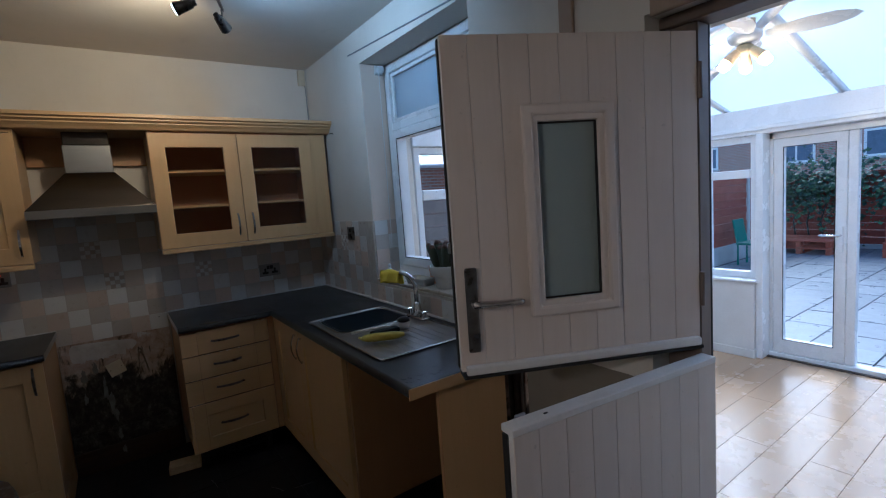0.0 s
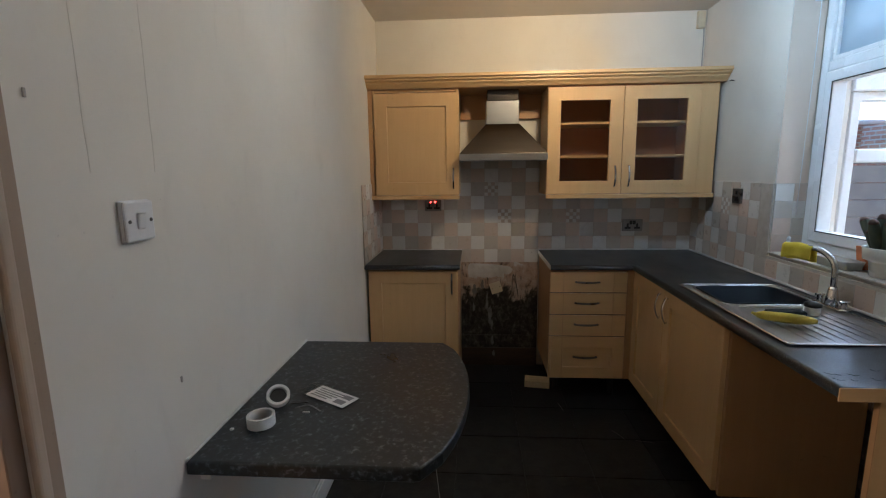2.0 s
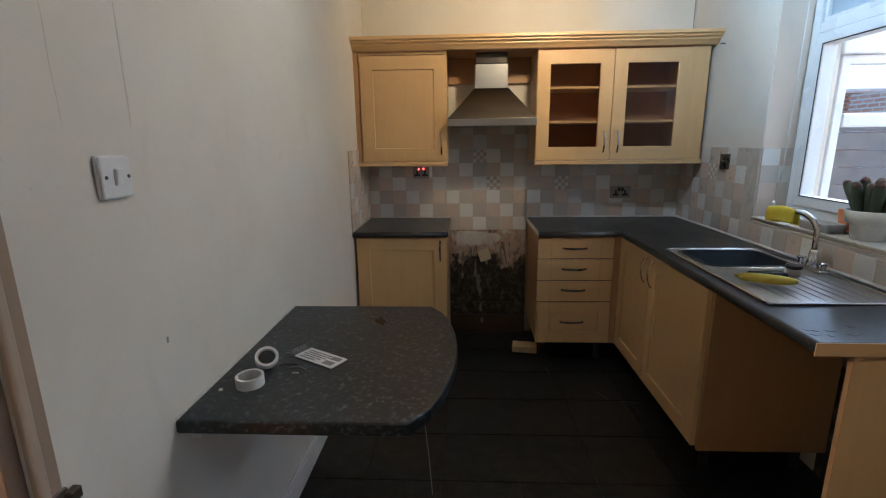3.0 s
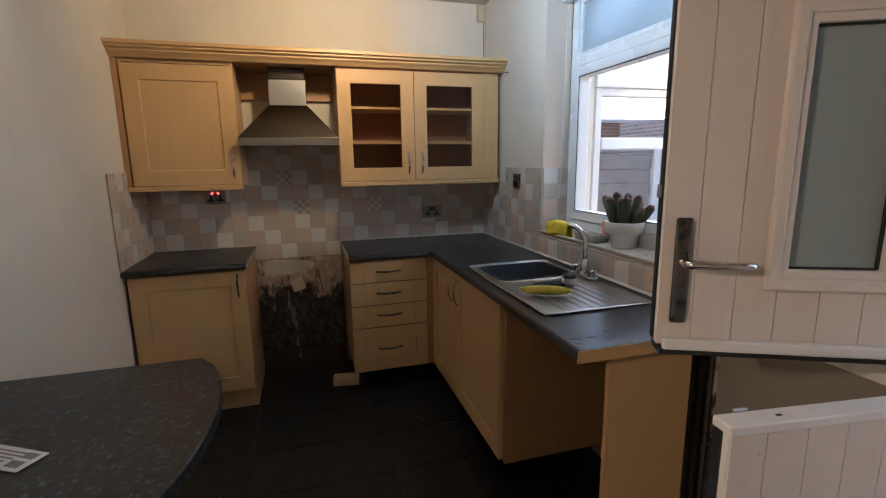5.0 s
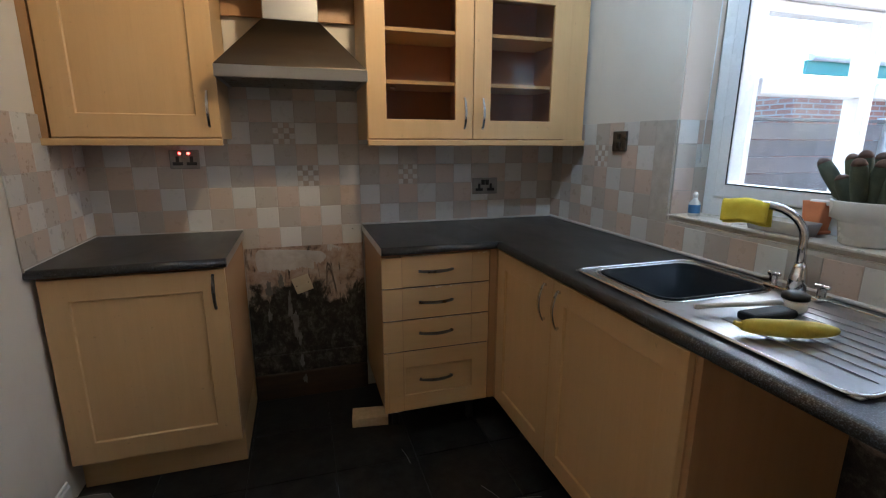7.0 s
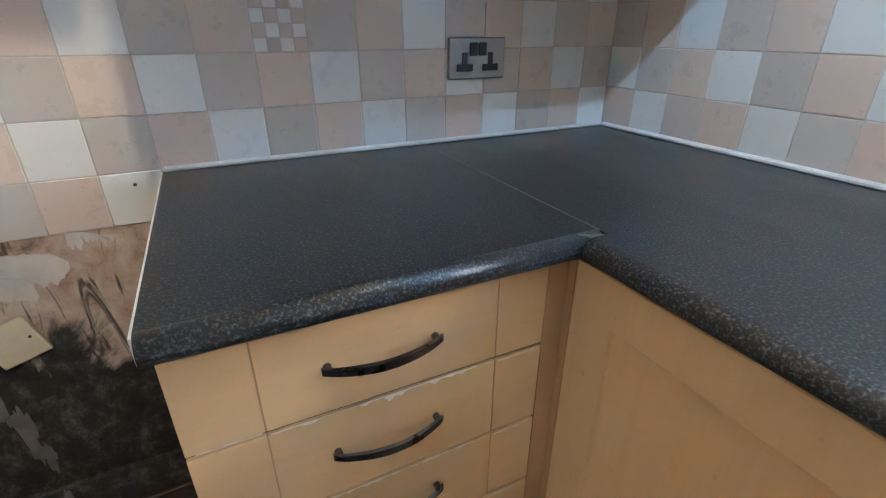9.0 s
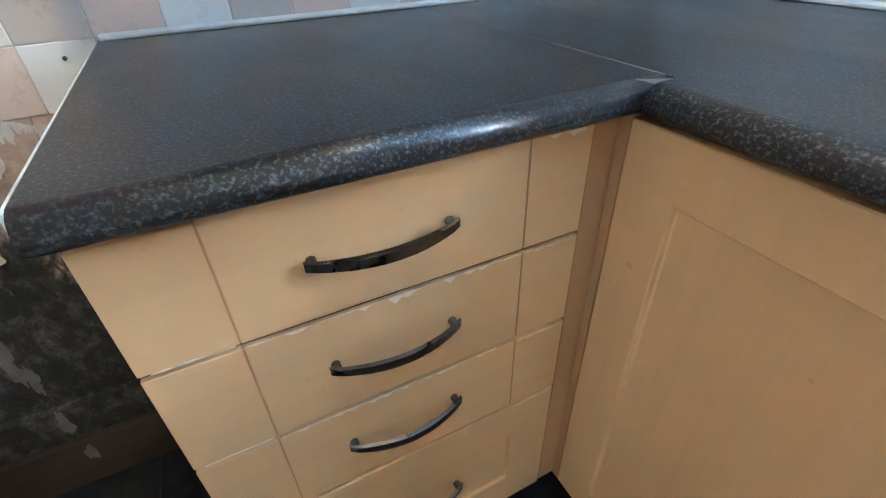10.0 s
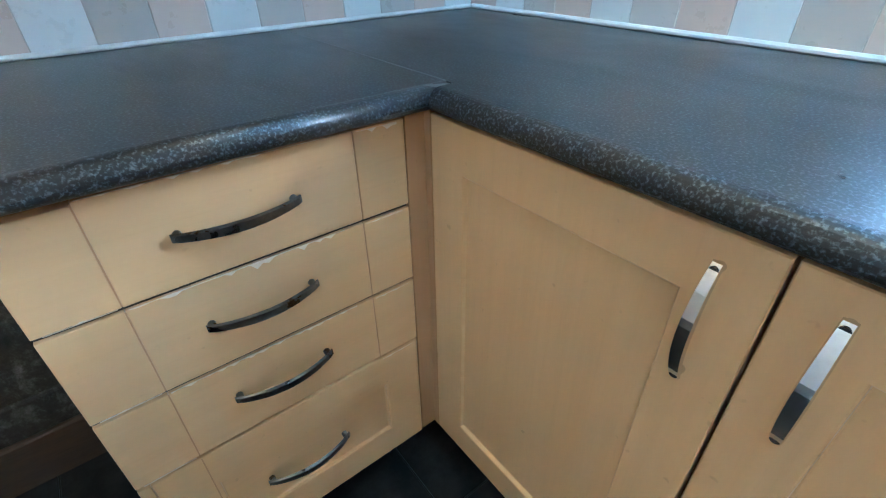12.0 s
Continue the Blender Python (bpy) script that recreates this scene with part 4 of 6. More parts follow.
part("joint_strip", join(bx(1.7210, 1.7230, -0.590, -0.008, CZ1 + 0.009, TOPZ + 0.0006), moved(bx(-0.0008, 0.0008, -0.018, 0.018, 0.885, TOPZ + 0.0004), pose(1.701, -0.597, 0, 0, 0, 62))), M_CABLE, wt, "thin grey joint in the worktop")
part("end_strip", bx(1.1795, 1.182, -0.596, -0.010, CZ1 + 0.009, TOPZ - 0.0003), M_SEAL, wt, "white worn end strip")
part("end_cap", bx(1.684, 2.270, E2 - 0.004, E2, CZ1 + 0.0, TOPZ - 0.001), M_BEECHX, wt, "bare beech coloured end strip")
part("sealant", join(bx(1.182, 2.272, -0.017, -0.007, TOPZ - 0.001, TOPZ + 0.010, 0.004), bx(2.261, 2.273, -2.019, -0.017, TOPZ - 0.001, TOPZ + 0.011, 0.004)), M_SEAL, wt, "white silicone bead")
rnd = random.Random(11)
for k in range(11):
    cx, cy, r = 1.715 + rnd.random() * 0.16, -2.215 + rnd.random() * 0.10, rnd.uniform(0.004, 0.013)
    out = [(cx + r * rnd.uniform(0.6, 1.3) * math.cos(a) * 1.3, cy + r * rnd.uniform(0.6, 1.2) * math.sin(a)) for a in (j * math.pi / 5 for j in range(10))]
    part("blister", prism(out, TOPZ - 0.0004, TOPZ + 0.0007, 0.0003, 1), M_TOP, wt, "lifted laminate blister")

# sink
sk = thing("sink", (1.98, -1.52, TOPZ), "stainless steel sink with a drainer and one bowl", "sink")
RX0, RX1, RY0, RY1 = 1.745, 2.205, -1.942, -1.105
deck = join(bx(RX0, SKX0, RY0, RY1, TOPZ + 0.0008, TOPZ + 0.0055, 0.002, 2), bx(SKX1, RX1, RY0, RY1, TOPZ + 0.0008, TOPZ + 0.0055, 0.002, 2),
            bx(SKX0, SKX1, SKY1, RY1, TOPZ + 0.0008, TOPZ + 0.0055), bx(SKX0, SKX1, RY0, SKY0, TOPZ + 0.0008, TOPZ + 0.0048))
part("deck", deck, M_STEEL, sk)
def rrect(x0, x1, y0, y1, r, n=6):
    pts = []
    for cx, cy, a0 in ((x1 - r, y1 - r, 0), (x0 + r, y1 - r, 90), (x0 + r, y0 + r, 180), (x1 - r, y0 + r, 270)):
        pts += [(cx + r * math.cos(radians(a0 + 90 * k / n)), cy + r * math.sin(radians(a0 + 90 * k / n))) for k in range(n + 1)]
    return pts


edge = rrect(RX0, RX1, RY0, RY1, 0.035)
part("rim", tube([(x, y, TOPZ + 0.0052) for x, y in edge + edge[:1]], 0.0058, 10, 0.8), M_CHROME, sk, "polished steel rim")
edge = rrect(SKX0 - 0.012, SKX1 + 0.012, SKY0 - 0.012, SKY1 + 0.012, 0.06)
part("bowl_rim", tube([(x, y, TOPZ + 0.0058) for x, y in edge + edge[:1]], 0.0034, 8, 0.8), M_CHROME, sk, "raised steel lip round the bowl")
for k in range(8):
    x = 1.835 + 0.04 * k
    part("drain_ridge", tube([(x, -1.915, TOPZ + 0.005), (x, -1.88, TOPZ + 0.0065), (x, -1.66 + 0.012 * abs(k - 3), TOPZ + 0.0065), (x, -1.63 + 0.012 * abs(k - 3), TOPZ + 0.005)], 0.0024, 8, 0.45), M_STEEL, sk)
part("bowl", join(bx(SKX0 - 0.002, SKX0 + 0.004, SKY0, SKY1, 0.745, TOPZ + 0.002), bx(SKX1 - 0.004, SKX1 + 0.002, SKY0, SKY1, 0.745, TOPZ + 0.002), bx(SKX0, SKX1, SKY0 - 0.002, SKY0 + 0.004, 0.745, TOPZ + 0.002),
                  bx(SKX0, SKX1, SKY1 - 0.004, SKY1 + 0.002, 0.745, TOPZ + 0.002), bx(SKX0, SKX1, SKY0, SKY1, 0.738, 0.745)), M_STEEL, sk)
bowl = thing("washing_up_bowl", (1.977, -1.30, 0.745), "dark navy plastic washing-up bowl sitting in the sink", "washing-up bowl")


def shell(levels):
    """Skins rings of equal length one after the other."""
    bm = bmesh.new()
    rings = [[bm.verts.new((x, y, z)) for x, y in ring] for ring, z in levels]
    n = len(rings[0])
    for a, b in zip(rings, rings[1:]):
        for j in range(n):
            bm.faces.new((a[j], a[(j + 1) % n], b[(j + 1) % n], b[j]))
    bm.faces.new(rings[-1])
    bmesh.ops.recalc_face_normals(bm, faces=bm.faces[:])
    for f in bm.faces:
        f.smooth = True
    return bm


part("tub", shell([(rrect(1.83, 2.13, -1.43, -1.18, 0.05), 0.746), (rrect(1.801, 2.154, -1.449, -1.156, 0.05), 0.9150), (rrect(1.790, 2.165, -1.460, -1.145, 0.055), 0.9165), (rrect(1.789, 2.166, -1.461, -1.144, 0.055), 0.9195),
                   (rrect(1.800, 2.155, -1.450, -1.155, 0.05), 0.9195), (rrect(1.833, 2.127, -1.427, -1.183, 0.05), 0.752)]), M_BOWL, bowl)

tp = thing("kitchen_tap", (2.19, -1.50, TOPZ), "chrome swan-neck mixer tap with two crosshead valves", "tap")
part("base", join(bx(2.165, 2.215, -1.585, -1.425, TOPZ + 0.005, TOPZ + 0.020, 0.006, 3), lathe([(0.024, 0.0), (0.022, 0.03), (0.018, 0.06), (0.014, 0.075)], (2.19, -1.505, TOPZ + 0.018), 20)), M_CHROME, tp)
neck = [(2.19, -1.505, TOPZ + 0.08), (2.19, -1.503, TOPZ + 0.14)]
for k in range(13):
    a = radians(180 * k / 14)
    neck.append((2.19 - 0.045 * (1 - math.cos(a)), -1.503 + 0.088 * (1 - math.cos(a)), TOPZ + 0.16 + 0.085 * math.sin(a)))
part("spout", tube(neck, 0.0115, 14), M_CHROME, tp)
for y in (-1.572, -1.438):
    part("valve", join(cyl((2.19, y, TOPZ + 0.018), (2.19, y, TOPZ + 0.042), 0.011, n=14, bevel=0.002), cyl((2.172, y, TOPZ + 0.046), (2.208, y, TOPZ + 0.046), 0.005, n=10), cyl((2.19, y - 0.018, TOPZ + 0.046), (2.19, y + 0.018, TOPZ + 0.046), 0.005, n=10)), M_CHROME, tp)


def draped(cx, cy, cz, w, drop, seed, ang):
    """A cloth folded over a bar: a bent sheet with soft creases and thickness."""
    bm = bmesh.new()
    nu, nv = 14, 16
    grid = []
    r = random.Random(seed)
    ph = r.random() * 6
    for i in range(nu + 1):
        u = (i / nu - 0.5) * w
        row = []
        for j in range(nv + 1):
            v = (j / nv - 0.5) * 2
            if abs(v) < 0.3:
                a = v / 0.3 * math.pi / 2
                px, pz = 0.02 * math.sin(a), 0.02 * math.cos(a)
            else:
                s = 1 if v > 0 else -1
                px, pz = s * (0.02 + 0.006 * (abs(v) - 0.3)), -(abs(v) - 0.3) / 0.7 * drop * (1.0 if s > 0 else 0.8)
            px += 0.003 * math.sin(u * 90 + ph + v)
            row.append(bm.verts.new((px, u * (1 + 0.05 * v), pz + 0.003 * math.sin(u * 60 + ph))))
        grid.append(row)
    for i in range(nu):
        for j in range(nv):
            bm.faces.new((grid[i][j], grid[i + 1][j], grid[i + 1][j + 1], grid[i][j + 1]))
    bmesh.ops.recalc_face_normals(bm, faces=bm.faces[:])
    bmesh.ops.solidify(bm, geom=bm.faces[:], thickness=0.004)
    for f in bm.faces:
        f.smooth = True
    return moved(bm, pose(cx, cy, cz, 0, 0, ang))


solo("cleaning_cloth", draped(2.125, -1.372, TOPZ + 0.238, 0.12, 0.055, 3, 26), M_YELLOW, "yellow cleaning cloth hung over the tap spout", "cloth")
ban = thing("banana", (1.86, -1.72, TOPZ + 0.006), "ripe yellow banana lying on the sink drainer", "banana")
bp = [(1.77 + 0.21 * s, -1.665 - 0.105 * s - 0.018 * math.sin(math.pi * s), TOPZ + 0.0265 + 0.012 * math.sin(math.pi * s) * 0.3) for s in (0.10 + 0.78 * k / 12 for k in range(13))]
part("skin", tube(bp, [0.013, 0.0195, 0.0215, 0.0225, 0.023, 0.0235, 0.0235, 0.023, 0.0225, 0.021, 0.0185, 0.015, 0.010], 7, 0.85), M_BANANA, ban)
part("stalk", tube([bp[0], (bp[0][0] - 0.008, bp[0][1] + 0.004, bp[0][2] + 0.003), (bp[0][0] - 0.015, bp[0][1] + 0.007, bp[0][2] + 0.006)], [0.008, 0.0055, 0.005], 8), M_BANANA, ban)
wb = thing("washing_up_brush", (1.93, -1.58, TOPZ + 0.006), "washing-up brush with a white handle and pale bristles", "brush")
part("handle", tube([(1.80, -1.545, TOPZ + 0.022), (1.86, -1.560, TOPZ + 0.026), (1.94, -1.582, TOPZ + 0.028), (2.01, -1.600, TOPZ + 0.032)], [0.006, 0.007, 0.006, 0.009], 10), M_SEAL, wb)
part("head", lathe([(0.012, 0.0), (0.030, 0.006), (0.030, 0.018), (0.014, 0.026)], (2.045, -1.608, TOPZ + 0.034), 20), M_BLACK, wb)
part("bristles", lathe([(0.022, 0.0), (0.027, 0.010), (0.026, 0.029), (0.020, 0.031)], (2.045, -1.608, TOPZ + 0.0065), 24), M_SEAL, wb, "pale nylon bristles")
# Rounded block standing for a folded dark cloth.
db = thing("dish_sponge", (1.92, -1.64, TOPZ + 0.006), "flat folded dark cloth on the drainer", "sponge")
part("pad", bx(1.86, 2.00, -1.655, -1.605, TOPZ + 0.0075, TOPZ + 0.030, 0.009, 3), M_BOWL, db)

# ---- wall units ----
WZ0, WZ1, WF = 1.338, 2.030, -0.336


def pelmet(x0, x1, y0, parent):
    part("pelmet", join(bx(x0, x1, y0 - 0.004, y0 + 0.018, WZ0 - 0.028, WZ0 - 0.002, 0.004, 2), bx(x0, x1, y0 + 0.002, y0 + 0.018, WZ0 - 0.012, WZ0 - 0.001)), M_BEECHX, parent, "moulded light pelmet")


w1 = thing("wall_cabinet", (0.32, -0.15, WZ0), "beech effect wall cabinet with one framed door", "cabinet")
part("body", carcass(0.030, 0.602, WF + 0.020, -0.008, WZ0, WZ1), M_BEECH, w1)
part("filler", bx(0.001, 0.030, WF + 0.004, WF + 0.022, WZ0 - 0.02, WZ1), M_CARC, w1)
d = part("door", shaker_y(0.040, 0.604, WZ0 + 0.003, WZ1 - 0.024, WF, 0.085), M_BEECH, w1)
part("handle", bow_handle((0.566, WF, 1.518), (0.566, WF, 1.380), (0, -1, 0), 0.016), M_CHROME, d, "chrome bow handle")
pelmet(0.001, 0.606, WF - 0.004, w1)

w2 = thing("glazed_wall_cabinet", (1.7, -0.15, WZ0), "beech effect wall cabinet with two glazed doors and empty shelves", "cabinet")
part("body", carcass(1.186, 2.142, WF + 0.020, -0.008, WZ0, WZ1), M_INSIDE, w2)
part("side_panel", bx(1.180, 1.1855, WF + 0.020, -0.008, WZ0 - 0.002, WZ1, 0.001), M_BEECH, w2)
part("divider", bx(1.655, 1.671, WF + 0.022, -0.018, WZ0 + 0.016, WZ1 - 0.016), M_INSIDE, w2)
for z in (1.575, 1.790):
    for a, b in ((1.203, 1.654), (1.672, 2.125)):
        part("shelf", bx(a, b, WF + 0.045, -0.018, z, z + 0.016, 0.001), M_BEECHX, w2)
for x0, x1, hx in ((1.182, 1.660, 1.618), (1.664, 2.140, 1.706)):
    dd = part("door", frame_y(x0, x1, WF, WF + 0.019, WZ0 + 0.003, WZ1 - 0.010, 0.083, 0.002), M_BEECH, w2)
    clear(part("pane", bx(x0 + 0.080, x1 - 0.080, WF + 0.008, WF + 0.012, WZ0 + 0.080, WZ1 - 0.088), M_CABGL, dd))
    part("handle", bow_handle((hx, WF, 1.522), (hx, WF, 1.384), (0, -1, 0), 0.016), M_CHROME, dd, "chrome bow handle")
part("filler", bx(2.142, 2.250, WF + 0.016, WF + 0.034, WZ0 - 0.002, WZ1, 0.001), M_BEECH, w2)
part("side_panel", bx(2.232, 2.250, WF + 0.034, -0.008, WZ0 - 0.002, WZ1, 0.001), M_CARC, w2)
pelmet(1.180, 2.252, WF - 0.004, w2)
solo("cupboard_knob", lathe([(0.010, 0), (0.014, 0.006), (0.010, 0.014), (0.004, 0.018)], (1.32, -0.20, 1.561), 14), M_CHROME, "small chrome oddment on the cabinet shelf", "knob")

cn = thing("cornice", (1.15, -0.3, WZ1), "stepped beech effect cornice above the wall cabinets", "cornice")
prof = [(0.0, 0.0), (0.018, 0.003), (0.030, 0.016), (0.048, 0.030), (0.048, 0.037), (0.068, 0.046), (0.068, 0.054), (0.084, 0.060), (0.084, 0.078), (0.0, 0.078)]


def moulding(x0, x1, yb, zb, shape):
    bm = bmesh.new()
    a = [bm.verts.new((x0, yb - d, zb + h)) for d, h in shape]
    b = [bm.verts.new((x1, yb - d, zb + h)) for d, h in shape]
    n = len(shape)
    for k in range(n):
        bm.faces.new((a[k], a[(k + 1) % n], b[(k + 1) % n], b[k]))
    bm.faces.new(a[::-1])
    bm.faces.new(b)
    bmesh.ops.recalc_face_normals(bm, faces=bm.faces[:])
    return bm


part("moulding", moulding(0.001, 2.278, WF + 0.008, WZ1 + 0.001, prof), M_BEECHX, cn)
part("top_board", bx(0.001, 2.278, WF + 0.008, -0.004, WZ1 + 0.001, WZ1 + 0.020), M_CARC, cn)
part("bridge_board", bx(0.605, 1.179, -0.030, -0.010, 1.862, WZ1, 0.001), M_CARC, cn, "brown board behind the hood")

# cooker hood
hd = thing("cooker_hood", (0.89, -0.2, 1.57), "brushed steel chimney cooker hood between the wall cabinets", "cooker hood")
HX0, HX1, HY0, HY1 = 0.610, 1.174, -0.415, -0.010
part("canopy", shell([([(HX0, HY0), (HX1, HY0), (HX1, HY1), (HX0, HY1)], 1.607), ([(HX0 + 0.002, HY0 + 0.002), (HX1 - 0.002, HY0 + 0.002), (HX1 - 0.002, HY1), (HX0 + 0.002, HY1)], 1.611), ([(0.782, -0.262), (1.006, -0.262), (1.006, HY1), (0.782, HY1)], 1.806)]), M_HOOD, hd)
for f in hd.children[0].data.polygons:
    f.use_smooth = False
part("lip", join(bx(HX0 - 0.002, HX1 + 0.002, HY0 - 0.002, HY0 + 0.012, 1.562, 1.607, 0.002), bx(HX0 - 0.002, HX0 + 0.010, HY0 + 0.012, HY1, 1.562, 1.607, 0.002), bx(HX1 - 0.010, HX1 + 0.002, HY0 + 0.012, HY1, 1.562, 1.607, 0.002)), M_STEEL, hd, "brighter steel lip")
part("underside", bx(HX0 + 0.010, HX1 - 0.010, HY0 + 0.012, HY1, 1.568, 1.574), M_PEWTER, hd, "dark filter underside")
part("chimney", bx(0.785, 1.003, -0.258, HY1, 1.806, 1.958, 0.003), M_FLUE, hd)
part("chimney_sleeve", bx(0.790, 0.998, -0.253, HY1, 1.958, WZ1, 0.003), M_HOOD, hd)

# ---- sockets ----
def socket(name, x0, x1, z0, z1, plate, insert, label, neon=False):
    s = thing(name, ((x0 + x1) / 2, -0.008, z0), label, "socket")
    part("plate", bx(x0, x1, -0.019, -0.007, z0, z1, 0.003, 2), plate, s)
    w = x1 - x0
    for fx in (0.27, 0.73):
        c = x0 + w * fx
        zc = z0 + (z1 - z0) * 0.40
        holes = join(bx(c - 0.007, c + 0.007, -0.0205, -0.018, zc - 0.004, zc + 0.022, 0.001), bx(c - 0.021, c + 0.021, -0.0208, -0.018, zc - 0.018, zc - 0.003, 0.001))
        part("pin_holes", holes, M_BLACK, s)
    for fx in (0.42, 0.58):
        c = x0 + w * fx
        part("switch", bx(c - 0.0105, c + 0.0105, -0.023, -0.018, z1 - 0.038, z1 - 0.010, 0.002), insert, s)
    if neon:
        for fx in (0.36, 0.64):
            c = x0 + w * fx
            part("neon", bx(c - 0.0055, c + 0.0055, -0.0265, -0.018, z1 - 0.021, z1 - 0.011, 0.002), M_RED, s, "glowing red neon switch")
    return s


socket("socket", 1.784, 1.930, 1.050, 1.138, M_PEWTERL, M_BLACK, "brushed steel double socket with black inserts")
socket("socket", 0.335, 0.458, 1.205, 1.290, M_PEWTERL, M_PEWTERL, "brushed steel double socket with glowing red switches", True)
fc = thing("fused_switch", (2.27, -0.59, 1.29), "dark metal fused switch plate on the wall tiles", "switch")
part("plate", bx(2.258, 2.273, -0.640, -0.552, 1.288, 1.376, 0.003, 2), M_PEWTER, fc)
part("fuse_carrier", bx(2.253, 2.260, -0.610, -0.588, 1.302, 1.330, 0.002), M_BLACK, fc)
part("rocker", bx(2.252, 2.260, -0.606, -0.590, 1.340, 1.364, 0.002), M_BLACK, fc)

# ---- bare wall in the cooker gap ----
struct("bare_wall_patch", bx(0.604, 1.184, -0.006, -0.001, 0.0, 0.832), M_DAMP, "damp blackened bare plaster in the cooker gap", "wall patch")


def smear(cx, cz, rx, rz, seed, y=-0.006, t=0.004, n=40):
    r = random.Random(seed)
    ph = [r.uniform(0, 6.28) for _ in range(5)]
    bm = bmesh.new()
    ring = []
    for k in range(n):
        a = 2 * math.pi * k / n
        w = 1 + 0.16 * math.sin(3 * a + ph[0]) + 0.12 * math.sin(5 * a + ph[1]) + 0.09 * math.sin(9 * a + ph[2]) + 0.05 * math.sin(15 * a + ph[3])
        ring.append(bm.verts.new((cx + rx * w * math.cos(a), y, cz + rz * w * math.sin(a))))
    f = bm.faces.new(ring)
    ext = bmesh.ops.extrude_face_region(bm, geom=[f])
    bmesh.ops.translate(bm, verts=[g for g in ext["geom"] if isinstance(g, bmesh.types.BMVert)], vec=(0, -t, 0))
    bmesh.ops.recalc_face_normals(bm, faces=bm.faces[:])
    return bm


def filler_band(x0, x1, zt, zb, seed, y=-0.006, t=0.003, n=70):
    """A trowelled band of filler with a smooth top and a ragged lower edge."""
    r = random.Random(seed)
    bm = bmesh.new()
    top, low, wob = [], [], 0.0
    for k in range(n + 1):
        s = k / n
        wob = 0.80 * wob + r.uniform(-0.0085, 0.0085)
        fade = min(1.0, 0.25 + 16 * s, 0.2 + 11 * (1 - s)) ** 0.5
        mid = (zt + zb) / 2 - 0.012 * s
        top.append(bm.verts.new((x0 + (x1 - x0) * s, y - t * fade, mid + (zt - mid - 0.028 * s * s) * fade + r.uniform(-0.001, 0.001))))
        low.append(bm.verts.new((x0 + (x1 - x0) * s + r.uniform(-0.002, 0.002), y - t * 0.6, mid - 0.004 - (mid - zb) * fade * (1 - 0.25 * s) + wob)))
    for k in range(n):
        bm.faces.new((top[k], top[k + 1], low[k + 1], low[k]))
    ext = bmesh.ops.extrude_face_region(bm, geom=bm.faces[:])
    bmesh.ops.translate(bm, verts=[g for g in ext["geom"] if isinstance(g, bmesh.types.BMVert)], vec=(0, t + 0.002, 0))
    bmesh.ops.recalc_face_normals(bm, faces=bm.faces[:])
    return bm


ps = thing("plaster_smear", (0.83, -0.006, 0.74), "rough white filler smeared over the bare wall", "plaster")
part("smear", filler_band(0.655, 0.992, 0.806, 0.712, 7), M_FILL, ps)
part("smear", filler_band(0.69, 0.93, 0.770, 0.700, 19, -0.0075, 0.0022), M_FILL, ps)
part("smear", filler_band(1.00, 1.07, 0.818, 0.795, 23), M_FILL, ps)
for k, (cx, cz, rx, rz) in enumerate(((0.800, 0.50, 0.010, 0.07), (0.823, 0.40, 0.014, 0.075), (0.838, 0.325, 0.010, 0.04), (0.842, 0.20, 0.010, 0.035), (0.705, 0.60, 0.015, 0.04), (0.765, 0.64, 0.012, 0.035), (0.70, 0.46, 0.010, 0.03), (0.852, 0.10, 0.011, 0.022))):
    part("drip", smear(cx, cz, rx, rz, 30 + k, -0.0062 if cz > 0.26 else (-0.0222 if cz > 0.15 else -0.0322), 0.0012, 60), M_DRIP, ps, "pale plaster drip")
solo("wall_screw", cyl((1.132, -0.0085, 0.892), (1.132, -0.013, 0.892), 0.0032, n=10), M_PIPE, "dark screw hole plug in a white wall tile", "screw")
bpz = thing("blanking_plate", (0.868, -0.01, 0.58), "yellowed plastic blanking plate hanging crooked", "blanking plate")
part("plate", moved(bx(-0.043, 0.043, -0.008, 0.0, -0.043, 0.043, 0.003, 2), pose(0.868, -0.009, 0.618, 0, -18, 0)), M_CREAMP, bpz)
for sx in (-0.030, 0.030):
    part("screw", moved(cyl((sx, -0.008, 0), (sx, -0.0095, 0), 0.003, n=8), pose(0.868, -0.009, 0.618, 0, -18, 0)), M_PIPE, bpz)
solo("floor_batten", bx(0.606, 1.182, -0.032, -0.006, 0.0, 0.142, 0.004), M_MUCK, "dirty dark timber batten along the wall foot", "batten")
solo("gap_ledge", bx(0.606, 1.182, -0.022, -0.006, 0.143, 0.243, 0.004), M_DAMP, "sooty plaster ledge low on the bare wall", "ledge")

# wall pipes beside the door
wp = thing("wall_pipes", (2.24, -2.14, 0), "dark dirty pipes running up the wall below the worktop", "pipe")
for k, (y, r) in enumerate(((-2.105, 0.011), (-2.140, 0.014), (-2.172, 0.009))):
    part("pipe", cyl((2.262, y, 0.0), (2.262, y, 0.90 - 0.03 * k), r, n=12), M_PIPE, wp)
    part("clip", bx(2.250, 2.28, y - r - 0.004, y + r + 0.004, 0.45, 0.465, 0.002), M_PIPE, wp)
struct("bare_wall_low", bx(2.276, 2.2799, -2.19, -1.60, 0.0, 0.870), M_DAMP, "dirty bare wall under the worktop", "wall patch")

# Thin olive grey panel, darker than the cream wall, below worktop height.
struct("wall_lower_paint", bx(2.2765, 2.2798, -2.74, -2.191, 0.0, 0.905), M_OLIVE, "darker olive grey patch low on the wall by the door", "wall patch")
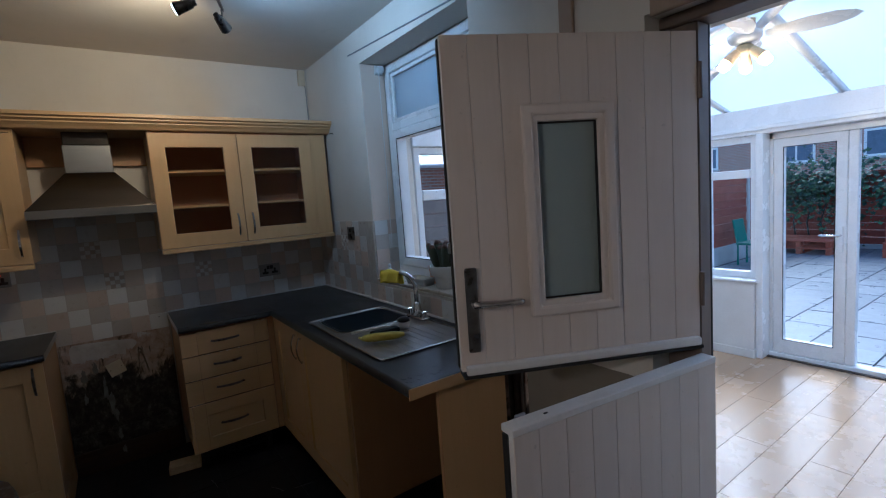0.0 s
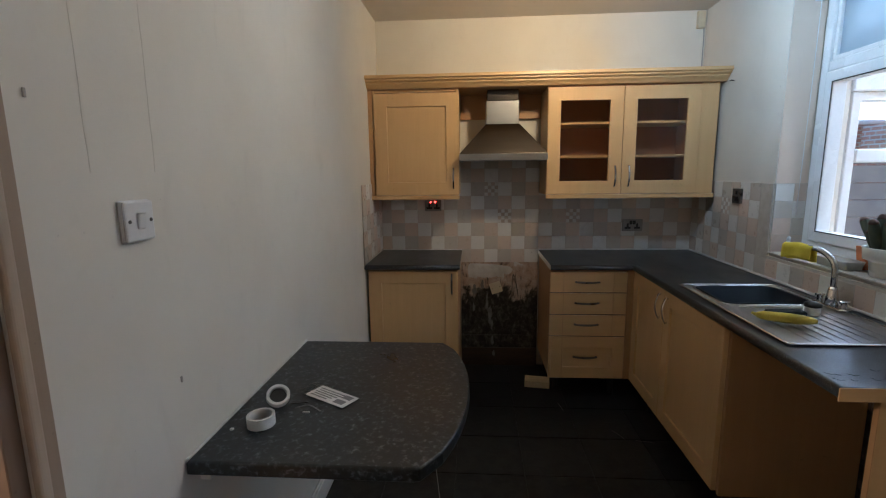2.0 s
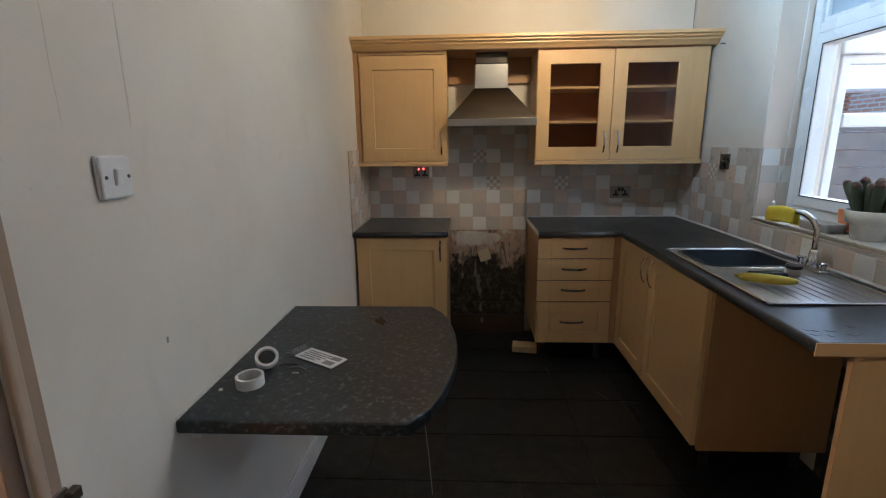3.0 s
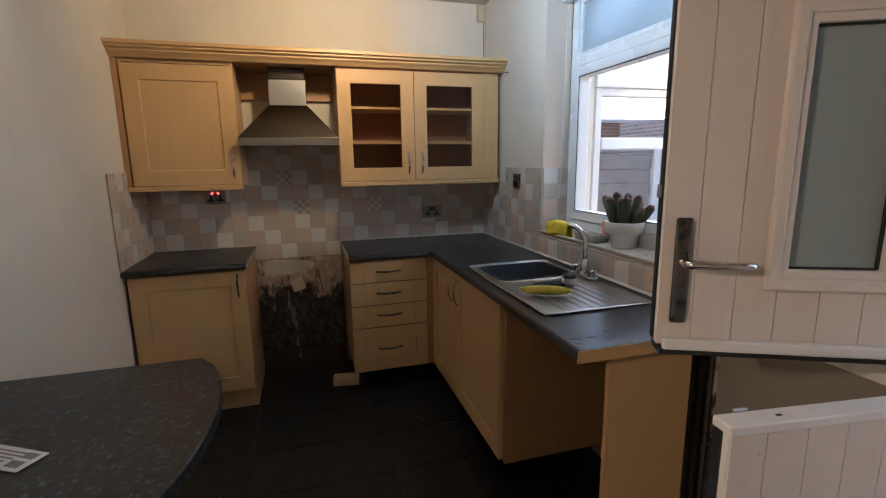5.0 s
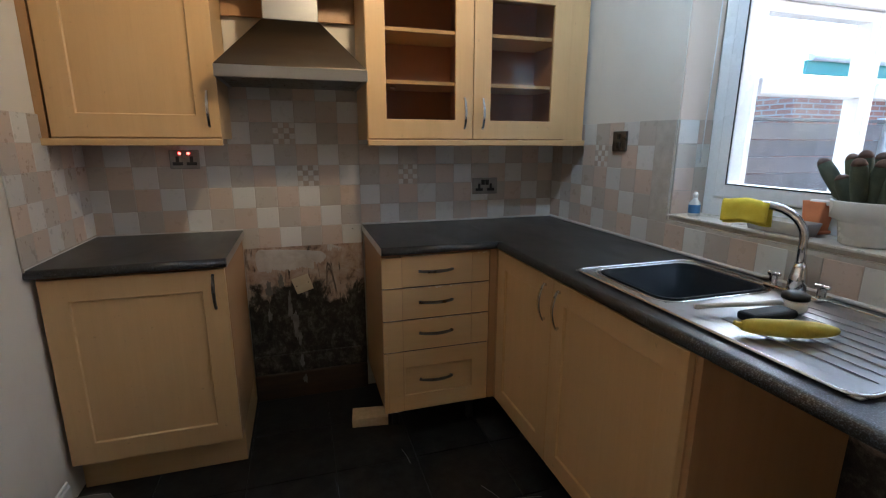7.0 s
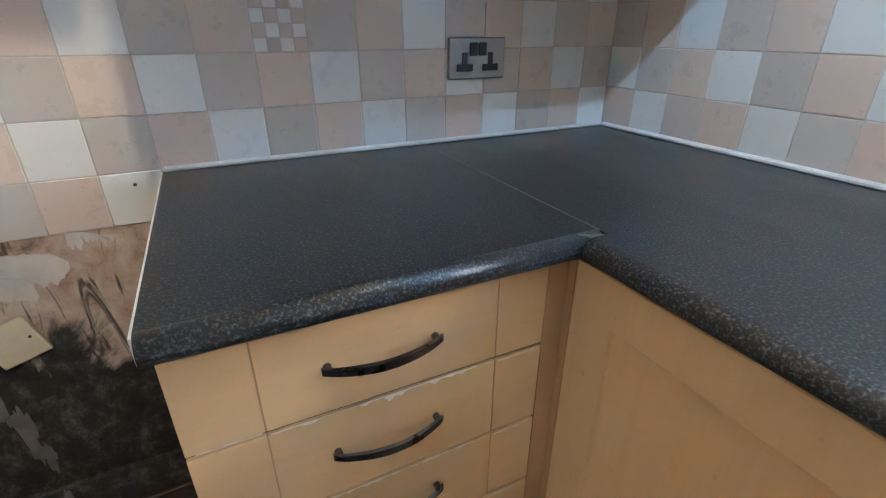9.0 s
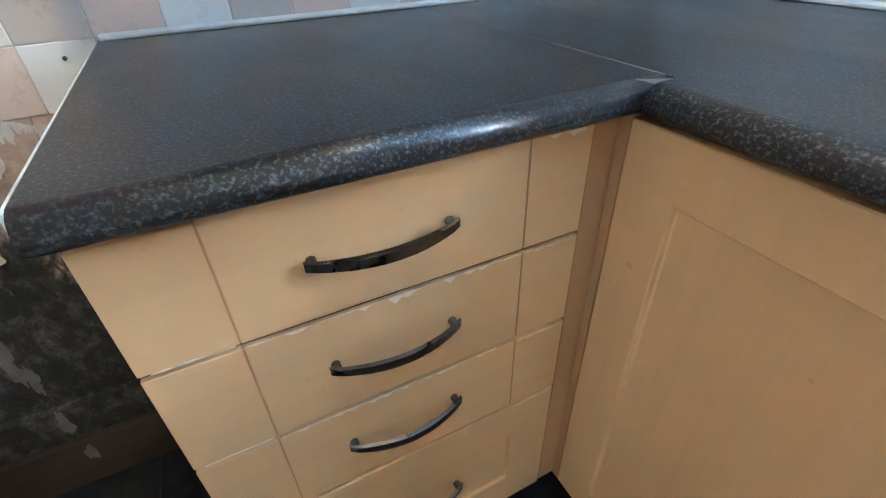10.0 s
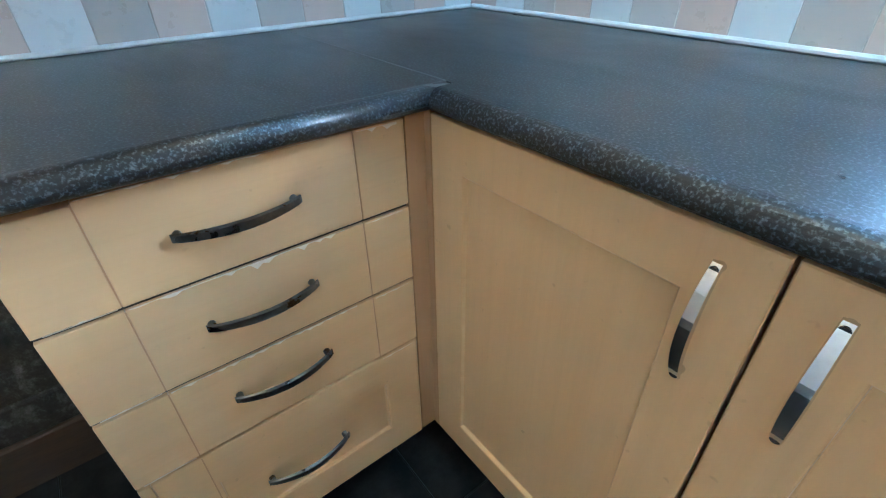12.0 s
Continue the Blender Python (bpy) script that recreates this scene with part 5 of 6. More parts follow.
# Thin reveal layer: bare plaster with the warm lamp light in its colour.
struct("reveal_paint", bx(2.284, 2.438, -0.9135, -0.9103, 1.413, 2.357), M_PEACH, "pinkish bare plaster of the window reveal, tinted for warm light", "wall patch")

# ---- breakfast bar ----
tb = thing("breakfast_bar", (0.3, -2.07, 0.76), "black granite effect breakfast bar with a curved end", "table")
out = [(0.003, -2.490), (0.56, -2.490)]
for k in range(13):
    s = k / 12
    out.append((0.580 + 0.112 * math.sin(math.pi * s) ** 0.62, -2.487 + 0.824 * s))
out += [(0.56, -1.660), (0.003, -1.660)]
TZ = 0.800
part("top", prism(out, TZ - 0.038, TZ, 0.006, 3), M_BAR, tb)
part("wall_batten", bx(0.001, 0.030, -2.44, -1.70, TZ - 0.085, TZ - 0.0385, 0.002), M_WHITE, tb)
part("sealant", bx(0.001, 0.007, -2.488, -1.66, TZ - 0.001, TZ + 0.006, 0.002), M_SEAL, tb, "white sealant line")


def tape_roll(x, y, r, ri, h, tilt, label):
    t = thing("tape_roll", (x, y, TZ), label, "tape")
    bm = bmesh.new()
    n = 40
    rows = [[bm.verts.new((rr * math.cos(2 * math.pi * j / n), rr * math.sin(2 * math.pi * j / n), z)) for j in range(n)] for rr, z in ((ri, 0), (r, 0), (r, h), (ri, h))]
    for a, b in zip(rows, rows[1:] + rows[:1]):
        for j in range(n):
            bm.faces.new((a[j], a[(j + 1) % n], b[(j + 1) % n], b[j]))
    bmesh.ops.recalc_face_normals(bm, faces=bm.faces[:])
    part("roll", moved(bm, pose(x, y, TZ + 0.001 + r * abs(math.sin(radians(tilt))) * 0.98, tilt, 0, 30)), M_TAPE, t)
    return t


tape_roll(0.112, -2.315, 0.038, 0.031, 0.030, 0, "roll of white tape lying on the breakfast bar")
t2 = tape_roll(0.110, -2.195, 0.034, 0.026, 0.018, 36, "tilted roll of white tape with a dark core")
part("core", moved(cyl((0, 0, 0.002), (0, 0, 0.012), 0.023, n=24), pose(0.110, -2.195, TZ + 0.001 + 0.034 * math.sin(radians(36)) * 0.98, 36, 0, 30)), M_BLACK, t2)
pk = thing("plastic_packet", (0.25, -2.15, TZ), "clear plastic packet with a printed paper insert", "packet")
M1 = pose(0.262, -2.148, TZ + 0.002, 0, 0, -30)
part("paper", moved(bx(-0.082, 0.082, -0.036, 0.036, 0.0, 0.0025, 0.001), M1), M_PAPER, pk)
for k in range(5):
    part("print", moved(bx(-0.070 + 0.006 * (k % 2), 0.0 + 0.012 * k, -0.026 + 0.011 * k, -0.021 + 0.011 * k, 0.0026, 0.0031), M1), M_INK, pk)
part("print_block", moved(bx(0.030, 0.068, -0.026, -0.004, 0.0026, 0.0032), M1), M_INK, pk)
part("print_block", moved(bx(0.036, 0.070, 0.006, 0.026, 0.0026, 0.0032), M1), M_INK, pk)
part("bag", moved(bx(-0.125, 0.020, -0.044, 0.038, 0.0033, 0.0050, 0.0008), M1), M_PANE, pk, "clear plastic film")
solo("wire_offcut", tube([(0.175 + 0.010 * k, -2.225 + 0.018 * math.sin(k * 0.5), TZ + 0.003) for k in range(9)], 0.0018, 6), M_CABLE, "short grey wire offcut on the breakfast bar", "wire")
solo("wire_offcut", tube([(0.150 + 0.010 * k, -2.200 + 0.002 * k, TZ + 0.003) for k in range(6)], 0.0018, 6), M_BLACK, "short dark wire offcut on the breakfast bar", "wire")
solo("plastic_scrap", bx(0.205, 0.225, -2.250, -2.244, TZ + 0.0005, TZ + 0.005, 0.001), M_TAPE, "small white plastic scrap on the breakfast bar", "scrap")
solo("plastic_scrap", bx(0.038, 0.048, -2.352, -2.342, TZ + 0.0005, TZ + 0.006, 0.002), M_TAPE, "small white plastic scrap on the breakfast bar", "scrap")

# ---- window sill things ----
SZ = 1.052
pt = thing("cactus_plant", (2.365, -1.542, SZ), "clump of finger cactus in a white glazed pot", "plant")
part("pot", lathe([(0.052, 0.0), (0.058, 0.004), (0.066, 0.060), (0.070, 0.066), (0.086, 0.072), (0.090, 0.118), (0.088, 0.122), (0.080, 0.120), (0.076, 0.098)], (2.365, -1.542, SZ), 40), M_POT, pt)
part("soil", lathe([(0.001, 0.0), (0.076, 0.0), (0.074, 0.006), (0.001, 0.010)], (2.365, -1.542, SZ + 0.098), 24), M_SOIL, pt)
rnd = random.Random(4)
for k in range(13):
    a, rr = k * 2.4 + 0.4, 0.012 + 0.046 * (k / 13) ** 0.5
    bxp, byp = 2.365 + rr * math.cos(a), -1.542 + rr * math.sin(a)
    hgt = rnd.uniform(0.075, 0.150) if k > 2 else rnd.uniform(0.14, 0.178)
    lean = 0.35 + 0.55 * rnd.random()
    dx, dy = math.cos(a) * lean * rr * 1.6, math.sin(a) * lean * rr * 2.0
    pts = [(bxp + dx * s, byp + dy * s, SZ + 0.100 + hgt * s) for s in (0, 0.2, 0.45, 0.7, 0.88, 0.96, 1.0)]
    st = part("stem", tube(pts, [0.014, 0.018, 0.020, 0.0205, 0.018, 0.013, 0.005], 10), M_CACTUS, pt)
    part("tip", tube([pts[4], pts[5], pts[6], (pts[6][0], pts[6][1], pts[6][2] + 0.002)], [0.0186, 0.0138, 0.007, 0.001], 10), M_CTIP, st, "brown woolly tip")
tc = thing("terracotta_pot", (2.405, -1.375, SZ), "small square terracotta planter on the sill", "plant pot")
part("body", shell([(rrect(2.385, 2.435, -1.402, -1.352, 0.008, 3), SZ + 0.012), (rrect(2.378, 2.442, -1.409, -1.345, 0.008, 3), SZ + 0.100), (rrect(2.384, 2.436, -1.403, -1.351, 0.006, 3), SZ + 0.100), (rrect(2.389, 2.431, -1.398, -1.356, 0.006, 3), SZ + 0.090)]), M_TERRA, tc)
part("soil", bx(2.387, 2.433, -1.400, -1.354, SZ + 0.078, SZ + 0.088), M_SOIL, tc)
part("saucer", bx(2.380, 2.440, -1.407, -1.347, SZ + 0.001, SZ + 0.012, 0.003), M_TERRA, tc)
ty = thing("stone_dish", (2.33, -1.30, SZ), "long grey stone dish on the window sill", "dish")
part("dish", shell([(rrect(2.295, 2.365, -1.42, -1.24, 0.012, 3), SZ + 0.0005), (rrect(2.285, 2.372, -1.43, -1.23, 0.014, 3), SZ + 0.040), (rrect(2.291, 2.366, -1.424, -1.236, 0.012, 3), SZ + 0.040), (rrect(2.300, 2.358, -1.415, -1.245, 0.01, 3), SZ + 0.010)]), M_STONE, ty)
sb = thing("soap_bottle", (2.33, -0.985, SZ), "small white and blue soap bottle in the sill corner", "bottle")
part("bottle", lathe([(0.018, 0.0), (0.021, 0.004), (0.021, 0.050), (0.010, 0.062), (0.008, 0.070)], (2.33, -0.985, SZ), 20), M_POT, sb)
part("label", lathe([(0.0213, 0.0), (0.0214, 0.002), (0.0214, 0.030), (0.0213, 0.032)], (2.33, -0.985, SZ + 0.012), 20), M_BLUE, sb)
part("cap", lathe([(0.009, 0.0), (0.009, 0.014), (0.004, 0.022)], (2.33, -0.985, SZ + 0.070), 14), M_PLASTIC, sb)
solo("sill_scrap", tube([(2.36, -1.80, SZ + 0.002), (2.37, -1.815, SZ + 0.003), (2.365, -1.83, SZ + 0.002)], 0.0018, 6), M_CABLE, "tiny grey wire scrap on the window sill", "scrap")

# ---- ceiling spot bar ----
sp = thing("spotlight_bar", (1.38, -1.42, 2.44), "black ceiling spotlight bar with swivelling heads", "spotlight")
part("ceiling_plate", lathe([(0.050, 0.0), (0.052, 0.004), (0.052, 0.022), (0.046, 0.0255)], (1.34, -1.52, H - 0.026), 28), M_PEWTER, sp)
part("stem", cyl((1.34, -1.52, 2.47), (1.34, -1.52, H - 0.024), 0.008, n=12), M_PEWTER, sp)
part("bar", join(tube([(1.21, -1.88, 2.478), (1.34, -1.52, 2.478), (1.50, -1.10, 2.478)], 0.005, 8), tube([(1.225, -1.88, 2.466), (1.355, -1.52, 2.466), (1.505, -1.11, 2.466)], 0.005, 8)), M_PEWTER, sp)


def spot_head(at, aim, bulb, label):
    at, aim = Vector(at), Vector(aim)
    d = (aim - at).normalized()
    hd_ = part("head", join(cyl(at - d * 0.045, at + d * 0.030, 0.018, 0.028, 20, 0.003), cyl(at - d * 0.045, at - d * 0.060, 0.012, n=14)), M_PEWTER, sp, label)
    part("bulb", cyl(at + d * 0.028, at + d * 0.034, 0.024, 0.020, 20), bulb, hd_, "lit lamp face")
    part("arm", cyl((at.x, at.y, 2.47), (at.x, at.y, at.z + 0.004), 0.004, n=8), M_PEWTER, hd_)


spot_head((1.315, -1.225, 2.410), (0.75, -0.95, 2.22), M_SPOTW, "lit head turned to the room")
spot_head((1.495, -1.115, 2.400), (1.62, -0.98, 2.30), M_BLACK, "unlit head")
# Unseen head, added to brighten the side wall.
spot_head((1.27, -1.70, 2.415), (0.4, -2.25, 1.55), M_SPOTW, "added lit head turned to the side wall")
spot_head((1.445, -1.47, 2.415), (1.62, -1.42, 2.52), M_SPOTC, "cool lit head turned up at the ceiling")

# ---- conservatory ----
CF = -0.10
XE, YN2, YS2 = 5.68, -0.90, -4.9
EAVE, PITCH = 2.095, 0.247
RIDGE = EAVE + PITCH * (XE - 2.60)
struct("conservatory_floor", bx(2.60, 5.76, YS2 - 0.15, YN2 + 0.15, CF - 0.14, CF - 0.006), M_LAMIN, "pale oak laminate conservatory floor", "floor")
struct("dwarf_wall", join(bx(5.478, 5.76, -1.789, YN2 + 0.15, CF, 0.585, 0.004), bx(2.60, 5.478, YN2, YN2 + 0.15, CF, 0.585, 0.004)), M_WHITE, "white plastered dwarf wall under the windows", "wall")
struct("dwarf_wall_south", join(bx(5.478, 5.76, YS2, -3.12, CF, 0.585), bx(2.60, 5.76, YS2 - 0.15, YS2, CF, 2.1)), M_WHITE, "white plastered wall closing the conservatory", "wall")
struct("baseboard_conservatory", join(bx(5.464, 5.478, -1.789, YN2, CF, CF + 0.075, 0.003), bx(5.464, 5.66, -1.803, -1.789, CF, CF + 0.075, 0.003), bx(2.60, 5.464, YN2 - 0.014, YN2, CF, CF + 0.075, 0.003)), M_WHITE, "white skirting round the conservatory", "baseboard")
struct("window_board", join(bx(5.455, 5.62, -1.815, YN2, 0.586, 0.608, 0.005, 2), bx(2.60, 5.455, YN2 - 0.03, YN2 + 0.09, 0.586, 0.608, 0.005, 2)), M_UPVC, "white plastic window board", "sill")


def glazed_x(name, x, y0, y1, z0, zt, z1, label):
    w = thing(name, (x, (y0 + y1) / 2, z0), label, "window")
    w["kind"] = "structure"
    part("window_frame", frame_x(x, x + 0.065, y0, y1, z0, z1, 0.06, 0.005), M_UPVC, w)
    part("transom", bx(x - 0.008, x + 0.065, y0 + 0.06, y1 - 0.06, zt - 0.038, zt + 0.038, 0.006), M_UPVC, w)
    clear(part("pane", bx(x + 0.03, x + 0.034, y0 + 0.055, y1 - 0.055, z0 + 0.055, zt - 0.035), M_PANE, w))
    clear(part("pane", bx(x + 0.03, x + 0.034, y0 + 0.055, y1 - 0.055, zt + 0.035, z1 - 0.055), M_PANE, w))


def glazed_y(name, y, x0, x1, z0, zt, z1, label):
    w = thing(name, ((x0 + x1) / 2, y, z0), label, "window")
    w["kind"] = "structure"
    part("window_frame", frame_y(x0, x1, y, y + 0.065, z0, z1, 0.045, 0.005), M_UPVC, w)
    part("transom", bx(x0 + 0.045, x1 - 0.045, y - 0.008, y + 0.065, zt - 0.034, zt + 0.034, 0.006), M_UPVC, w)
    clear(part("pane", bx(x0 + 0.04, x1 - 0.04, y + 0.03, y + 0.034, z0 + 0.04, zt - 0.03), M_PANE, w))
    clear(part("pane", bx(x0 + 0.04, x1 - 0.04, y + 0.03, y + 0.034, zt + 0.03, z1 - 0.04), M_PANE, w))


glazed_x("window_2", 5.56, -1.79, -1.33, 0.608, 1.540, 1.868, "white conservatory window with a top light")
glazed_x("window_3", 5.56, -1.33, YN2 + 0.02, 0.608, 1.540, 1.868, "white conservatory window with a top light")
edges = [2.62, 3.29, 3.99, 4.69, 5.53]
for k, (a, b) in enumerate(zip(edges, edges[1:])):
    glazed_y("window_%d" % (k + 4), YN2, a, b, 0.608, 1.550, 1.868, "white conservatory side window with a top light")
glazed_x("window_8", 5.56, YS2, -3.14, 0.608, 1.540, 1.868, "white conservatory window with a top light")
struct("corner_post", bx(5.53, 5.66, YN2 - 0.01, YN2 + 0.14, 0.608, 1.868, 0.006), M_UPVC, "white plastic corner post", "post")
struct("trim_door_post", bx(5.50, 5.70, -1.846, -1.790, CF, 1.868, 0.006), M_UPVC, "white plastic post beside the patio doors", "post")
struct("trim_eaves", join(bx(5.52, 5.76, YS2, YN2 + 0.10, 1.868, EAVE, 0.006), bx(2.60, 5.52, YN2 - 0.03, YN2 + 0.10, 1.868, EAVE, 0.006), bx(5.505, 5.52, YS2, YN2, 1.90, 1.935, 0.003)), M_UPVC, "white plastic eaves beam", "eaves beam")

fdoor = thing("door_1", (XE, -2.14, CF), "white plastic glazed patio door leaf, closed", "door")
fdoor["kind"] = "structure"
part("leaf", frame_x(XE - 0.03, XE + 0.035, -2.372, -1.872, CF + 0.045, 1.815, 0.075, 0.008, 0.125), M_UPVC, fdoor)
clear(part("pane", bx(XE, XE + 0.004, -2.30, -1.945, CF + 0.165, 1.745), M_PANE, fdoor))
part("gasket", frame_x(XE - 0.032, XE - 0.029, -2.301, -1.943, CF + 0.166, 1.744, 0.005, 0), M_RUBBER, fdoor)
hp = part("handle_plate", bx(XE - 0.045, XE - 0.030, -2.352, -2.322, 0.86, 1.07, 0.005, 2), M_UPVC, fdoor)
part("lever", tube([(XE - 0.045, -2.337, 1.0), (XE - 0.085, -2.335, 1.0), (XE - 0.088, -2.30, 1.0), (XE - 0.085, -2.21, 1.0)], 0.009, 10), M_CHROME, hp, "chrome lever")
pfr = thing("door_frame_patio", (XE, -2.5, CF), "white plastic frame of the patio doors with a low sill", "door frame")
pfr["kind"] = "structure"
part("post", bx(XE - 0.035, XE + 0.04, -1.872, -1.846, CF, 1.868, 0.004), M_UPVC, pfr)
part("post", bx(XE - 0.035, XE + 0.04, -3.12, -3.06, CF, 1.868, 0.004), M_UPVC, pfr)
part("meeting_stile", bx(XE - 0.025, XE + 0.045, -2.436, -2.373, CF + 0.045, 1.815, 0.006), M_UPVC, pfr)
part("head", bx(XE - 0.035, XE + 0.04, -3.12, -1.846, 1.816, 1.868, 0.004), M_UPVC, pfr)
part("sill", bx(XE - 0.05, XE + 0.07, -3.12, -1.846, CF, CF + 0.043, 0.006), M_UPVC, pfr)
part("floor_trim", bx(XE - 0.085, XE - 0.051, -3.12, -1.80, CF, CF + 0.012, 0.004), M_PIPE, pfr, "brown floor edging strip")
fd2 = thing("door_2", (XE + 0.04, -3.06, CF), "white plastic patio door leaf standing open outwards", "door")
fd2["kind"] = "structure"
part("leaf", frame_y(XE + 0.05, XE + 0.66, -3.10, -3.04, CF + 0.045, 1.815, 0.075, 0.008, 0.125), M_UPVC, fd2)
clear(part("pane", bx(XE + 0.12, XE + 0.59, -3.072, -3.068, CF + 0.165, 1.745), M_PANE, fd2))


# roof: opal sheets on white rafters, hipped to the north side
def roof_z(x, y):
    return EAVE + PITCH * max(0.0, min(XE + 0.03 - x, YN2 + 0.06 - y))


bm = bmesh.new()
hip_y = YN2 + 0.06 - (XE + 0.03 - 2.60)
v = [bm.verts.new(p) for p in ((XE + 0.10, YN2 + 0.13, EAVE - 0.01), (2.60, hip_y, roof_z(2.60, hip_y) + 0.012), (XE + 0.10, YS2 - 0.1, EAVE - 0.01), (2.60, YS2 - 0.1, roof_z(2.60, YS2) + 0.012), (2.60, YN2 + 0.13, EAVE - 0.01))]
bm.faces.new((v[0], v[1], v[3], v[2]))
bm.faces.new((v[0], v[4], v[1]))
bmesh.ops.recalc_face_normals(bm, faces=bm.faces[:])
bmesh.ops.solidify(bm, geom=bm.faces[:], thickness=0.02)
struct("conservatory_roof", bm, M_OPAL, "opal polycarbonate sloping conservatory roof", "roof")
rf = thing("roof_rafters", (4.0, -2.5, EAVE), "white plastic glazing bars under the roof sheets", "rafter")
rf["kind"] = "structure"
for y in (-1.53, -2.36, -3.19, -4.02, -4.8):
    xt = max(2.60, XE + 0.03 - (YN2 + 0.06 - y))
    part("rafter", tube([(XE, y, EAVE - 0.018), (xt, y, roof_z(xt, y) - 0.026)], 0.034, 4, 0.9), M_UPVC, rf)
for x in (3.29, 3.99, 4.69):
    yt = YN2 + 0.06 - (XE + 0.03 - x)
    part("rafter", tube([(x, YN2, EAVE - 0.02), (x, yt, roof_z(x, yt) - 0.03)], 0.030, 4, 0.9), M_UPVC, rf)
part("hip_rafter", tube([(XE, YN2 + 0.03, EAVE - 0.022), (2.64, hip_y, roof_z(2.62, hip_y) - 0.035)], 0.036, 4, 0.9), M_UPVC, rf)

# ceiling fan with lamps
FX, FY = 4.18, -2.24
cf = thing("ceiling_fan", (FX, FY, 2.2), "white ceiling fan with glowing lamps under the hub", "ceiling fan")
part("rod", cyl((FX, FY, 2.36), (FX, FY, roof_z(FX, FY) - 0.002), 0.016, n=14), M_TERRA, cf, "copper coloured hanging rod")
part("mount", lathe([(0.05, 0.0), (0.055, 0.01), (0.055, 0.05)], (FX, FY, 2.405), 24), M_CHIP, cf, "pale timber mount")
part("motor", lathe([(0.035, 0.0), (0.075, 0.012), (0.090, 0.035), (0.090, 0.060), (0.06, 0.078)], (FX, FY, 2.305), 28), M_POT, cf)
part("light_hub", lathe([(0.02, 0.0), (0.045, 0.012), (0.045, 0.05), (0.03, 0.06)], (FX, FY, 2.245), 24), M_CHIP, cf, "brass light hub")
for k in range(4):
    a = radians(-72 + 90 * k)
    ux, uy = math.cos(a), math.sin(a)
    bl = bmesh.new()
    prof2 = [(0.10, 0.028), (0.16, 0.052), (0.30, 0.072), (0.42, 0.066), (0.50, 0.038), (0.535, 0.0)]
    lft = [(r, w) for r, w in prof2] + [(r, -w) for r, w in prof2[-2::-1]]
    vs = [bl.verts.new((FX + ux * r - uy * w, FY + uy * r + ux * w, 2.345 - w * 0.32)) for r, w in lft]
    bl.faces.new(vs)
    bmesh.ops.solidify(bl, geom=bl.faces[:], thickness=0.007)
    part("blade", bl, M_POT, cf)
for k in range(3):
    a = radians(20 + 120 * k)
    ux, uy = math.cos(a), math.sin(a)
    p0, p1 = Vector((FX + ux * 0.045, FY + uy * 0.045, 2.265)), Vector((FX + ux * 0.105, FY + uy * 0.105, 2.205))
    sh = part("lamp_shade", cyl(p0, p1, 0.022, 0.036, 18), M_CHIP, cf, "peach lamp shade")
    dn = (p1 - p0).normalized()
    part("bulb", lathe([(0.008, 0.0), (0.030, 0.016), (0.034, 0.036), (0.022, 0.055)], (p1.x + dn.x * 0.02, p1.y + dn.y * 0.02, p1.z - 0.05), 16), M_BULB, sh, "glowing lamp")

# ---- garden ----
GZ = -0.20
struct("ground", bx(-200, 300, -200, 200, GZ - 0.3, GZ - 0.02), M_GRND, "wet grey ground beyond the house", "ground")
pav = struct("patio", bx(5.77, 13.8, -7.0, 0.75, GZ - 0.02, GZ + 0.022), M_JOINT, "wet grey flagstone patio", "pavement")


def fence_run(along, fixed, a0, a1, step, hgt, label, low=0.36, board=None):
    """Board fence between pale posts on a low pale wall; along x at fixed y, or along y at fixed x."""
    f = thing("fence", ((a0 + a1) / 2, fixed, GZ) if along == 'x' else (fixed, (a0 + a1) / 2, GZ), label, "fence")
    def rect(p, q, c0, c1, z0, z1, bev=0.0):
        return bx(p, q, fixed + c0, fixed + c1, z0, z1, bev) if along == 'x' else bx(fixed + c0, fixed + c1, p, q, z0, z1, bev)
    part("low_wall", rect(a0, a1, 0.0, 0.10, GZ, GZ + low, 0.01), M_CONC, f, "pale concrete gravel board")
    p = a0
    board = board or M_FENCE
    while p < a1 - 0.05:
        q = min(p + step, a1)
        part("post", rect(p - 0.045, p + 0.045, -0.012, 0.085, GZ, hgt + 0.05, 0.008), M_CONC, f)
        z = GZ + low
        while z < hgt - 0.05:
            part("board", rect(p + 0.046, q - 0.046, 0.022 + 0.012 * (int(z * 100) % 2), 0.046, z, min(z + 0.145, hgt), 0.004), board, f)
            z += 0.150
        part("capping", rect(p + 0.03, q - 0.03, 0.008, 0.072, hgt, hgt + 0.03, 0.004), board, f)
        p = q
    return f


fence_run('x', 0.80, 2.7, 6.4, 1.85, 1.52, "weathered grey-brown timber fence with pale concrete posts", board=M_OLDF)
fence_run('x', 0.80, 6.4, 13.8, 1.85, 1.52, "red-brown timber fence with pale concrete posts")
fence_run('y', 13.8, -7.0, 0.8, 1.95, 1.42, "red stained timber fence at the garden end", 0.12)


